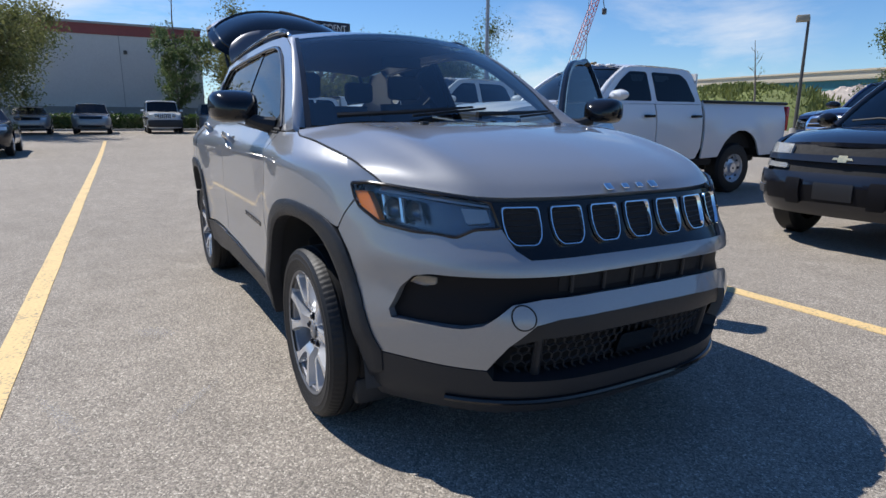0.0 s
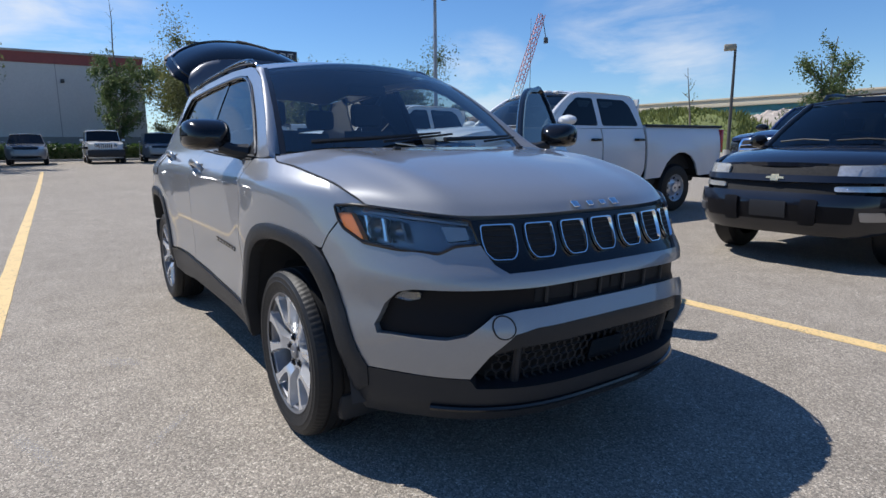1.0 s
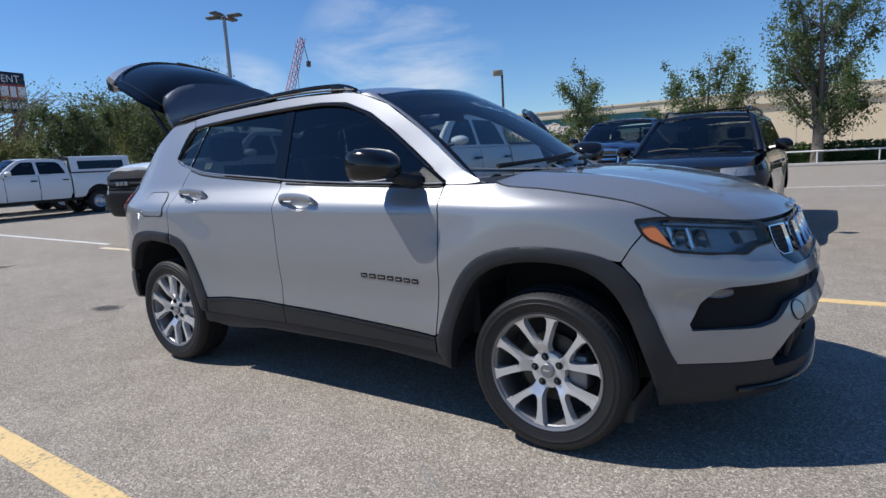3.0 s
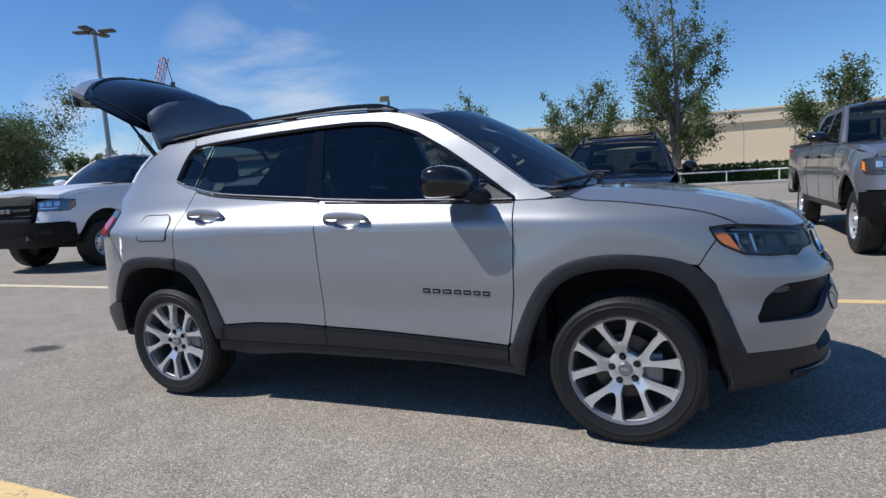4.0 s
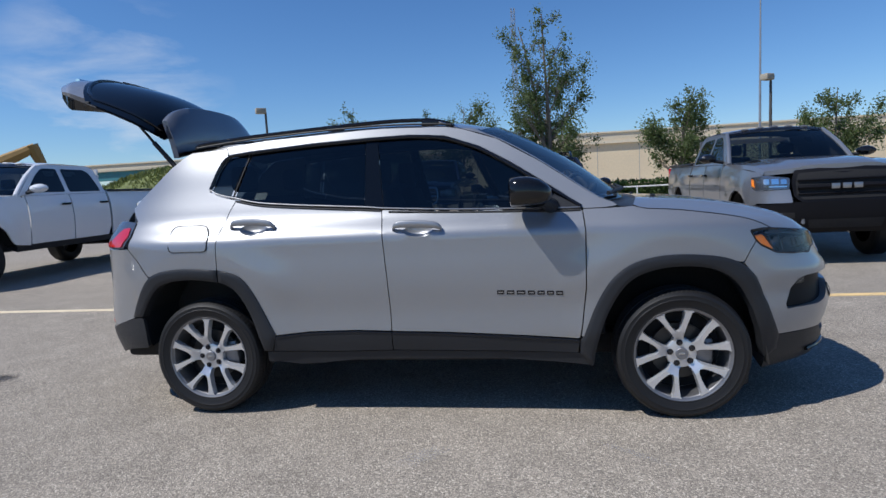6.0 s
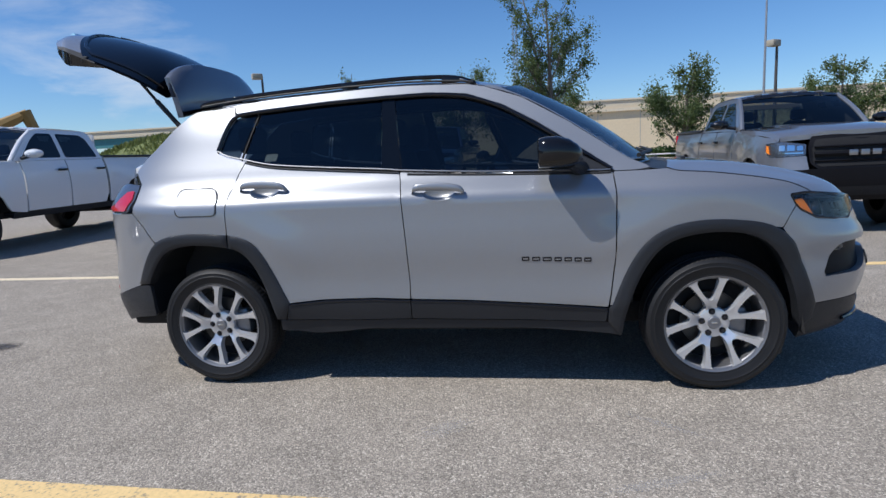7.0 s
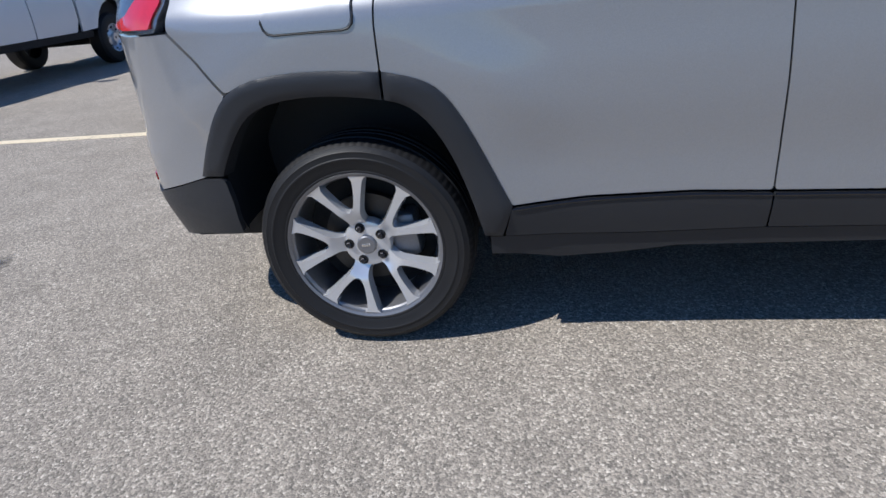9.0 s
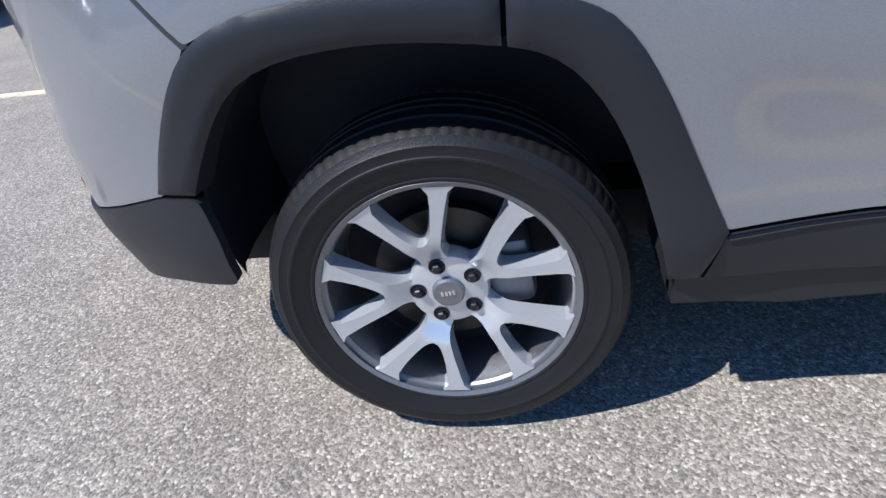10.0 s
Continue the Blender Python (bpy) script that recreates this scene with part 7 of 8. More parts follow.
def pickup(name, label, m, paint, front="black", topper=False, bumper="black_plastic", group="parked pickup trucks"):
    """A full-size crew-cab pickup, facing +x, on its wheels at z = 0."""
    t = thing(name, label, "pickup truck", group=group, m=m)
    ax, r = 1.895, 0.405
    hull = Hull([(0.42, 0.90), (0.50, 0.945), (0.60, 0.965), (0.80, 0.985), (1.0, 0.992), (1.14, 0.985), (1.28, 0.965), (1.37, 0.935), (1.42, 0.915), (1.6, 0.855), (1.85, 0.765), (1.95, 0.72)],
                [(0.42, 2.76), (0.55, 2.86), (0.8, 2.90), (0.95, 2.86), (1.15, 2.83), (1.26, 2.76), (1.34, 2.6), (1.42, 2.5), (2.0, 2.4)], [(0.4, 3.16), (2.0, 3.16)], 2.0, -2.7, (3.4, 3.6), (9, 9), ((ax, 0.5, 0.55, 0.03), (-ax, 0.5, 0.55, 0.03)))

    def add(nm, pts, mat, off=0.0, step=0.09, flange=0.03, corner=0.02, gap=0.004, sides=(1, -1), parent=t, label=""):
        out = []
        for sg in sides:
            bm = patch(hull.poly(pts), hull.on(off), step, flange, corner, gap)
            out.append(part(nm, mirrored(bm) if sg < 0 else bm, mat, parent, label))
        return out

    fa = arch(ax, 0.50, 0.50, 1.36, 2.42, 0.60)
    add("fender", [(1.02, 1.36), (1.02, 0.56)] + fa + [(2.52, 0.62), (2.52, 0.80), (2.60, 0.98), (2.60, 1.17), (2.50, 1.245), (2.0, 1.30)], paint)
    doors = add("front_door", [(1.0, 1.38), (1.0, 0.58), (0.02, 0.58), (0.02, 1.39)], paint)
    doors_r = add("rear_door", [(0.0, 1.39), (0.0, 0.58), (-0.90, 0.58), (-0.98, 0.75), (-0.98, 1.40)], paint)
    ra = arch(-ax, 0.52, 0.50, -1.38, -2.42, 0.60)
    add("bed_side", [(-1.03, 1.455), (-1.03, 0.58)] + ra + [(-3.10, 0.62), (-3.14, 1.455)], paint)
    add("rocker", [(1.3, 0.57), (1.3, 0.46), (-1.3, 0.46), (-1.3, 0.57)], "cladding", -0.03, flange=0.2)
    for c, pts in ((ax, fa), (-ax, ra)):
        for sg in (1, -1):
            bm = loft([[(x, -sg * y, z) for x, z in pts] for y in (0.95, 0.55)], False)
            part("wheel_well", bm, "dark", t)
    # cab
    add("cab_side", [(1.14, 1.375), (0.80, 1.66), (0.52, 1.88), (0.30, 1.925), (-0.75, 1.92), (-0.90, 1.86), (-0.99, 1.40), (0.0, 1.392)], paint, corner=0.04)
    for sg, d, dr in ((1, doors[0], doors_r[0]), (-1, doors[1], doors_r[1])):
        for par, pts in ((d, [(0.06, 1.43), (0.07, 1.845), (0.40, 1.845), (0.60, 1.72), (0.93, 1.43)]), (dr, [(-0.04, 1.43), (-0.03, 1.845), (-0.62, 1.835), (-0.74, 1.76), (-0.86, 1.46), (-0.84, 1.43)])):
            bm = patch(hull.poly(pts), hull.on(0.004), 0.12, 0.0, 0.04)
            back = patch(hull.poly(pts), hull.on(0.001), 0.15, 0.0, 0.04)
            g = part("door_glass", mirrored(bm) if sg < 0 else bm, "side_glass", par, "dark tinted glass")
            part("glass_back", mirrored(back) if sg < 0 else back, "interior", g)
        for par, x in ((d, 0.18), (dr, -0.80)):
            part("door_handle", box((x - 0.10, -sg * 1.03 - 0.012, 1.20), (x + 0.10, -sg * 1.03 + 0.035 if sg > 0 else -sg * 1.03 + 0.012, 1.24), 0.01) if sg > 0 else box((x - 0.10, 0.99, 1.20), (x + 0.10, 1.035, 1.24), 0.01), "gloss_black", par, "black door handle")
        mir = part("tow_mirror", loft([[(0.90 + dx, -sg * (1.16 + w * math.cos(a)), 1.49 + h * math.sin(a)) for a in np.linspace(0, 2 * math.pi, 17)[:-1]] for dx, w, h in ((0.0, 0.13, 0.065), (0.05, 0.14, 0.075), (0.12, 0.11, 0.06), (0.16, 0.04, 0.025))], True, True, True), "white_paint" if paint == "white_paint" else "gloss_black", d, "large door mirror")
        part("mirror_arm", tube([(0.93, -sg * 0.90, 1.42), (0.94, -sg * 1.06, 1.45)], 0.03, 6), "cladding", mir)
    part("roof", loft(shell_rows(np.linspace(0.50, -0.92, 14), curve_of([(-0.92, 1.875), (-0.75, 1.915), (0.1, 1.935), (0.35, 1.92), (0.5, 1.885)]), lambda x: 0.745, crown=0.05, nose_bow=0.06), False), paint, t, deg=50)
    base, top = (1.13, 0.88, 1.385), (0.47, 0.725, 1.885)

    def ws(v, w):
        a = Vector((base[0] + 0.18 * (1 - w * w), -base[1] * w, base[2]))
        b = Vector((top[0] + 0.10 * (1 - w * w), -top[1] * w, top[2] + 0.04 * (1 - w * w)))
        return a.lerp(b, v) + Vector((0.02, 0, 0.03)) * math.sin(math.pi * v)

    part("windscreen", loft([[ws(v, w) for w in np.linspace(-0.98, 0.98, 21)] for v in np.linspace(0.02, 0.98, 10)], False), "truck_glass", t, "curved windscreen")
    for sg in (1, -1):
        part("pillar", tube([ws(v, sg * 1.0) for v in np.linspace(0, 1, 8)], 0.035, 8), paint, t)
    part("headlining", loft([[p - Vector((0.03, 0, 0.04)) for p in row] for row in shell_rows(np.linspace(0.50, -0.92, 8), lambda x: 1.885, lambda x: 0.72, crown=0.05, nose_bow=0.06)], False), "dark", t)
    part("screen_header", loft([[ws(v, w) + Vector((0.006, 0, 0.008)) for w in np.linspace(-1, 1, 21)] for v in (0.93, 1.0, 1.05)], False), "gloss_black", t)
    bm = bmesh.new()
    for lo, hi in (((-1.0, -0.80, 1.38), (-0.96, 0.80, 1.46)), ((-1.0, -0.80, 1.78), (-0.96, 0.80, 1.86)), ((-1.0, -0.80, 1.46), (-0.96, -0.62, 1.78)), ((-1.0, 0.62, 1.46), (-0.96, 0.80, 1.78))):
        add_box(bm, lo, hi)
    part("cab_back", bm, paint, t)
    part("rear_window", box((-0.985, -0.62, 1.46), (-0.978, 0.62, 1.78)), "truck_glass", t, "sliding rear window")
    part("window_divider", box((-0.992, -0.03, 1.46), (-0.972, 0.03, 1.78), 0.004), "gloss_black", t)
    part("cabin_floor", box((-0.95, -0.88, 0.55), (1.1, 0.88, 0.70), 0.02), "interior", t)
    for y in (-0.42, 0.42):
        s = part("seat", box((-0.12, y - 0.27, 0.7), (0.42, y + 0.27, 1.0), 0.08), "cloth", t, "dark cab seat")
        part("backrest", box((-0.22, y - 0.26, 0.95), (-0.05, y + 0.26, 1.52), 0.07), "cloth", s)
        part("headrest", box((-0.24, y - 0.13, 1.54), (-0.14, y + 0.13, 1.72), 0.04), "cloth", s)
    part("dashboard", box((0.62, -0.82, 0.9), (1.10, 0.82, 1.36), 0.06), "interior", t)
    # bonnet with a raised middle, and the cowl
    rows = []
    for u in np.linspace(0, 1, 22):
        row = []
        for w in np.linspace(-1, 1, 41):
            aw = abs(w)
            xr, xf = 1.08 + 0.20 * (1 - w * w), 2.60 + 0.18 * (1 - aw**2.5)
            x = xr + (xf - xr) * u
            half = 0.925 - 0.06 * u**2
            z = 1.385 - 0.05 * u - 0.085 * u**6 + 0.030 * (1 - aw**3) + 0.028 * (1 / (1 + math.exp((aw - 0.55) * 28)))
            row.append(Vector((x, -half * w, z)))
        rows.append(row)
    bm = loft(rows, False)
    add_loft(bm, [rows[-1], [p + Vector((0.0, 0, -0.06)) for p in rows[-1]]], False)
    for c in (0, -1):
        add_loft(bm, [[q[c] for q in rows], [q[c] + Vector((0, math.copysign(0.02, q[c].y), -0.06)) for q in rows]], False)
    bmesh.ops.remove_doubles(bm, verts=bm.verts, dist=0.0005)
    part("bonnet", bm, paint, t, "bonnet with a raised middle", deg=45)
    part("engine_block", box((1.1, -0.80, 0.5), (2.5, 0.80, 1.22), 0.05), "dark", t)
    for sg in (1, -1):
        part("bonnet_vent", box((1.30, -sg * 0.62 - 0.07, 1.402), (1.52, -sg * 0.62 + 0.07, 1.418), 0.006), "gloss_black", t, "black bonnet vent")
    # front face
    def nose_half(pts):
        h = [(hull.sy(y, z) if y else 0.0, z) for y, z in pts]
        return h + [(-a, b) for a, b in reversed(h) if abs(a) > 1e-6]
    gm = "black_plastic" if front == "black" else "chrome"
    gr = part("grille", patch(nose_half([(0, 0.83), (0.50, 0.83), (0.58, 0.90), (0.60, 1.12), (0.56, 1.24), (0, 1.27)]), hull.on(0.012), 0.08, 0.08, 0.03), gm, t, "broad black grille")
    part("grille_cavity", patch(nose_half([(0, 0.86), (0.48, 0.86), (0.55, 0.92), (0.56, 1.10), (0.52, 1.20), (0, 1.22)]), hull.on(0.016), 0.08, 0, 0.02), "dark", gr)
    for z in (0.93, 1.02, 1.11):
        big = z == 1.02
        pts = [hull.at(s, z, 0.03) for s in np.linspace(-hull.sy(0.54, z), hull.sy(0.54, z), 17)]
        part("grille_bar", tube(pts, 0.034 if big else 0.014, 6), gm if front != "black" else "black_plastic", gr)
    for i in range(3):
        y = 0.13 - i * 0.13
        part("grille_badge", box((-0.01, -0.05, -0.035), (0.012, 0.05, 0.035), 0.008), "satin", gr, "bright maker's badge block", at=Matrix.Translation(hull.at(-hull.sy(abs(y), 1.02) * (1 if y > 0 else -1), 1.02, 0.07)))
    for sg in (1, -1):
        hp = [(sg * a, b) for a, b in hull.poly([("y", 0.63, 1.01), ("y", 0.62, 1.15), (2.62, 1.19), (2.40, 1.17), (2.42, 1.05), (2.52, 0.99)])]
        hl = part("headlight", patch(hp, hull.on(0.004), 0.06, 0.04, 0.02), "lamp_bowl", t, "wrap-around headlight with chrome reflectors")
        for y0, y1, z0, z1 in ((0.655, 0.715, 1.075, 1.135), (0.735, 0.805, 1.075, 1.145), (0.825, 0.875, 1.075, 1.145), (0.65, 0.86, 1.035, 1.052)):
            part("reflector", patch([(sg * hull.sy(y, z), z) for y, z in ((y0, z0), (y1, z0), (y1, z1), (y0, z1))], hull.on(0.010), 0.03, 0.006, 0.012), "chrome", hl, "bright reflector bowl")
        part("front_corner", patch([(sg * a, b) for a, b in hull.poly([("y", 0.60, 0.83), ("y", 0.62, 1.004), (2.52, 0.984), (2.44, 1.04), (2.42, 0.82)])], hull.on(0.002), 0.06, 0.03, 0.01), paint, t)
        part("turn_signal", patch([(sg * a, b) for a, b in hull.poly([(2.50, 1.03), (2.46, 1.14), (2.41, 1.15), (2.43, 1.06)])], hull.on(0.008), 0.05, 0.0), "amber", hl)
        part("head_lens", patch(hp, hull.on(0.014), 0.06, 0.01, 0.02), "lens", hl)
    bmp = part("front_bumper", patch(nose_half([(0, 0.46), (0.70, 0.46), (0.86, 0.50), (0.90, 0.66), (0.90, 0.80), (0.60, 0.83), (0, 0.83)]), hull.on(0.05), 0.08, 0.14, 0.04), bumper, t, "deep front bumper")
    add("bumper_end", [(2.80, 0.50), (2.44, 0.52), (2.47, 0.80), (2.80, 0.82)], bumper, 0.045, flange=0.08)
    part("bumper_slot", patch(nose_half([(0, 0.52), (0.42, 0.52), (0.44, 0.62), (0, 0.62)]), hull.on(0.055), 0.08, 0.0, 0.02), "dark", bmp)
    for sg in (1, -1):
        part("fog_lamp", patch([(sg * hull.sy(a, b), b) for a, b in ((0.58, 0.64), (0.80, 0.65), (0.80, 0.72), (0.58, 0.71))], hull.on(0.055), 0.06, 0.0, 0.015), "dark", bmp, "slotted bumper vent")
        part("tow_hook", tube([hull.at(sg * hull.sy(0.5, 0.60), 0.58, 0.03), hull.at(sg * hull.sy(0.5, 0.60), 0.60, 0.12), hull.at(sg * hull.sy(0.5, 0.60), 0.64, 0.10)], 0.018, 6), "alloy_dark", bmp, "steel tow hook")
    # bed
    part("bed_floor", box((-3.12, -0.86, 0.72), (-1.04, 0.86, 0.78), 0.01), "cladding", t)
    for sg in (1, -1):
        part("bed_rail", box((-3.12, -sg * 0.90 - 0.05, 1.42), (-1.04, -sg * 0.90 + 0.05, 1.465), 0.012), "cladding", t, "black bed rail cap")
        part("bed_liner", box((-3.12, -sg * 0.86 - 0.01, 0.75), (-1.04, -sg * 0.86 + 0.01, 1.43), 0.004), "dark", t)
        part("tail_lamp", box((-3.19, -sg * 0.90 - 0.05, 1.0), (-3.12, -sg * 0.90 + 0.05, 1.40), 0.02), "red_lens", t, "red upright tail lamp")
    part("tailgate", box((-3.19, -0.86, 0.72), (-3.12, 0.86, 1.46), 0.02), paint, t)
    part("bed_front", box((-1.06, -0.88, 0.75), (-1.02, 0.88, 1.45), 0.01), paint, t)
    part("rear_bumper", box((-3.32, -0.95, 0.52), (-3.14, 0.95, 0.74), 0.04), "chrome" if front != "black" else "cladding", t, "step bumper")
    part("chassis", box((-3.1, -0.45, 0.46), (2.6, 0.45, 0.60), 0.04), "dark", t)
    for x in (ax, -ax):
        part("axle", tube([(x, -0.8, r), (x, 0.8, r)], 0.07, 8), "dark", t)
    if topper:
        bm = loft(shell_rows(np.linspace(-1.05, -3.16, 8), lambda x: 1.98, lambda x: 0.80, crown=0.05), False)
        add_loft(bm, [[(x, -0.93 * sg, 1.465), (x, -0.80 * sg, 1.98)] for sg in (1,) for x in np.linspace(-1.05, -3.16, 6)], False)
        add_loft(bm, [[(x, 0.93, 1.465), (x, 0.80, 1.98)] for x in np.linspace(-1.05, -3.16, 6)], False)
        cap = part("bed_topper", bm, paint, t, "white bed topper with dark side windows")
        for sg in (1, -1):
            part("topper_window", loft([[(x, -sg * 0.915, 1.55), (x, -sg * 0.845, 1.84)] for x in (-1.3, -2.9)], False), "side_glass", cap)
    else:
        for y in (-0.45, -0.22, 0, 0.22, 0.45):
            part("roof_marker", box((0.40, y - 0.05, 1.955 - 0.03 * (y * 2) ** 2), (0.52, y + 0.05, 1.985 - 0.03 * (y * 2) ** 2), 0.012), "alloy_dark" if paint != "white_paint" else "crane_white", t, "small roof marker lamp")
    four_wheels(t, ax, -ax, 0.80, r, 0.225, 0.27, "steel")
    return t


pickup("pickup_truck", "white crew-cab pickup with black handles and clearance lamps", pose(-3.58, 5.52, 0, 0, 0, -91), "white_paint")
pickup("pickup_truck", "white crew-cab pickup with a black grille and bumper", pose(-9.31, 6.13, 0, 0, 0, -87) @ Matrix.Scale(1.07, 4), "white_paint")
pickup("pickup_truck", "grey-silver crew-cab pickup with a black grille and bumper", pose(4.43, 6.95, 0, 0, 0, -90.6) @ Matrix.Scale(0.98, 4), "silver_ram")
pickup("pickup_truck", "dark blue crew-cab pickup with a chrome grille", pose(-2.3, 12.6, 0, 0, 0, -90), "blue_paint", "chrome", bumper="chrome")
pickup("pickup_truck", "white pickup with a white bed topper and grey bumper", pose(-20.8, 5.9, ground_z(-20.8), 0, 0, -89.4), "white_paint", topper=True)
pickup("pickup_truck", "black pickup beside the white topper truck", pose(-24.1, 6.1, ground_z(-24.1), 0, 0, -90), "black_paint", "chrome", bumper="chrome")


def black_suv():
    """An older body-on-frame wagon, facing +x."""
    t = thing("black_suv", "glossy black older wagon-style SUV with grey bumper inserts", "SUV", m=pose(0.64, 6.38, 0, 0, 0, -89.5) @ Matrix.Scale(0.967, 4))
    ax, r = 1.435, 0.372
    P = "black_paint"
    hull = Hull([(0.32, 0.85), (0.42, 0.90), (0.55, 0.935), (0.75, 0.945), (0.92, 0.94), (1.02, 0.925), (1.10, 0.895), (1.16, 0.865), (1.4, 0.775), (1.62, 0.68), (1.72, 0.63)],
                [(0.30, 2.22), (0.42, 2.33), (0.60, 2.36), (0.72, 2.32), (0.86, 2.28), (0.98, 2.22), (1.06, 2.1), (1.14, 1.9), (1.8, 1.8)], [(0.3, 2.44), (0.6, 2.50), (1.1, 2.46), (1.7, 2.30)], 1.5, -1.9, (2.8, 3.2), (5, 5), ((ax, 0.45, 0.46, 0.03), (-ax, 0.45, 0.46, 0.03)))

    def add(nm, pts, mat, off=0.0, step=0.08, flange=0.03, corner=0.02, gap=0.004, parent=t, label=""):
        out = []
        for sg in (1, -1):
            bm = patch(hull.poly(pts), hull.on(off), step, flange, corner, gap)
            out.append(part(nm, mirrored(bm) if sg < 0 else bm, mat, parent, label))
        return out

    fa = arch(ax, 0.44, 0.44, 0.97, 1.90, 0.46)
    ra = arch(-ax, 0.44, 0.44, -0.97, -1.90, 0.46)
    add("fender", [(0.86, 1.13), (0.86, 0.42)] + fa + [(2.0, 0.62), (2.05, 0.80), (1.98, 0.985), (1.6, 1.07)], P)
    fd = add("front_door", [(0.84, 1.13), (0.84, 0.42), (-0.14, 0.42), (-0.14, 1.15)], P)
    rd = add("rear_door", [(-0.16, 1.15), (-0.16, 0.42), (-0.92, 0.42), (-1.0, 0.62), (-1.06, 0.80), (-1.10, 1.16)], P)
    add("quarter_panel", [(-1.12, 1.16), (-1.08, 0.80), (-1.0, 0.60)] + ra[1:] + [(-2.35, 0.46), (-2.42, 1.14)], P)
    add("upper_side", [(0.92, 1.14), (0.62, 1.38), (0.35, 1.60), (0.20, 1.665), (-2.0, 1.66), (-2.25, 1.50), (-2.40, 1.15), (-0.15, 1.155)], P, corner=0.04)
    for par, pts, nm in ((fd, [(-0.10, 1.19), (-0.09, 1.61), (0.20, 1.60), (0.40, 1.48), (0.74, 1.19)], "door_glass"), (rd, [(-0.18, 1.19), (-0.17, 1.61), (-0.98, 1.61), (-1.06, 1.40), (-1.06, 1.19)], "door_glass"), (None, [(-1.16, 1.20), (-1.10, 1.60), (-1.95, 1.60), (-2.15, 1.45), (-2.2, 1.20)], "quarter_glass")):
        for k, sg in enumerate((1, -1)):
            bm, back = patch(hull.poly(pts), hull.on(0.004), 0.12, 0.0, 0.03), patch(hull.poly(pts), hull.on(0.001), 0.15, 0.0, 0.03)
            g = part(nm, mirrored(bm) if sg < 0 else bm, "side_glass", par[k] if par else t, "dark tinted glass")
            part("glass_back", mirrored(back) if sg < 0 else back, "interior", g)
    for k, sg in enumerate((1, -1)):
        for par, x in ((fd, 0.02), (rd, -0.90)):
            part("door_handle", tube([(x - 0.09, -sg * 0.955, 0.98), (x, -sg * 0.975, 0.985), (x + 0.09, -sg * 0.955, 0.98)], 0.018, 8), P, par[k])
        mir = part("door_mirror", loft([[(0.60 + dx, -sg * (1.05 + w * math.cos(a)), 1.22 + h * math.sin(a)) for a in np.linspace(0, 2 * math.pi, 17)[:-1]] for dx, w, h in ((0.0, 0.10, 0.075), (0.05, 0.11, 0.085), (0.12, 0.08, 0.06), (0.16, 0.03, 0.02))], True, True, True), "gloss_black", fd[k], "black door mirror")
        part("mirror_arm", tube([(0.64, -sg * 0.86, 1.17), (0.66, -sg * 0.97, 1.19)], 0.03, 6), "gloss_black", mir)
    part("roof", loft(shell_rows(np.linspace(0.30, -2.2, 14), curve_of([(-2.2, 1.63), (-1.8, 1.67), (-0.5, 1.695), (0.15, 1.675), (0.3, 1.645)]), lambda x: 0.645, crown=0.045, nose_bow=0.06), False), P, t, deg=50)
    for sg in (1, -1):
        rail = part("roof_rail", tube([(0.10, -sg * 0.56, 1.70), (0.02, -sg * 0.56, 1.765), (-0.2, -sg * 0.56, 1.785), (-1.7, -sg * 0.56, 1.77), (-1.95, -sg * 0.56, 1.70)], 0.02, 8), "gloss_black", t, "black roof rail")
    for x in (-0.45, -1.3):
        part("cross_bar", tube([(x, -0.56, 1.785), (x, 0.56, 1.785)], 0.015, 6), "gloss_black", t)

    def ws(v, w):
        a = Vector((0.94 + 0.20 * (1 - w * w), -0.80 * w, 1.145))
        b = Vector((0.28 + 0.08 * (1 - w * w), -0.62 * w, 1.645 + 0.035 * (1 - w * w)))
        return a.lerp(b, v) + Vector((0.015, 0, 0.02)) * math.sin(math.pi * v)

    part("windscreen", loft([[ws(v, w) for w in np.linspace(-0.98, 0.98, 21)] for v in np.linspace(0.02, 0.98, 10)], False), "truck_glass", t, "curved windscreen")
    for sg in (1, -1):
        part("pillar", tube([ws(v, sg * 1.0) for v in np.linspace(0, 1, 8)], 0.035, 8), P, t)
        wb = [ws(0.06, sg * 0.75), ws(0.10, sg * 0.40), ws(0.07, sg * 0.05)]
        part("wiper", tube([p + Vector((0.03, 0, 0.03)) for p in wb], 0.011, 6), "seal", t, "black wiper")
    part("headlining", loft([[p - Vector((0.03, 0, 0.04)) for p in row] for row in shell_rows(np.linspace(0.30, -2.2, 8), lambda x: 1.64, lambda x: 0.62, crown=0.045, nose_bow=0.06)], False), "dark", t)
    part("screen_header", loft([[ws(v, w) + Vector((0.006, 0, 0.008)) for w in np.linspace(-1, 1, 21)] for v in (0.93, 1.0, 1.05)], False), "gloss_black", t)
    part("cabin_floor", box((-2.2, -0.82, 0.45), (0.9, 0.82, 0.60), 0.02), "interior", t)
    part("dashboard", box((0.42, -0.76, 0.7), (0.92, 0.76, 1.13), 0.06), "interior", t)
    for y in (-0.36, 0.36):
        s = part("seat", box((-0.20, y - 0.25, 0.6), (0.30, y + 0.25, 0.82), 0.08), "cloth", t, "dark seat")
        part("backrest", box((-0.34, y - 0.24, 0.78), (-0.18, y + 0.24, 1.32), 0.07), "cloth", s)
        part("headrest", box((-0.36, y - 0.12, 1.34), (-0.27, y + 0.12, 1.50), 0.04), "cloth", s)
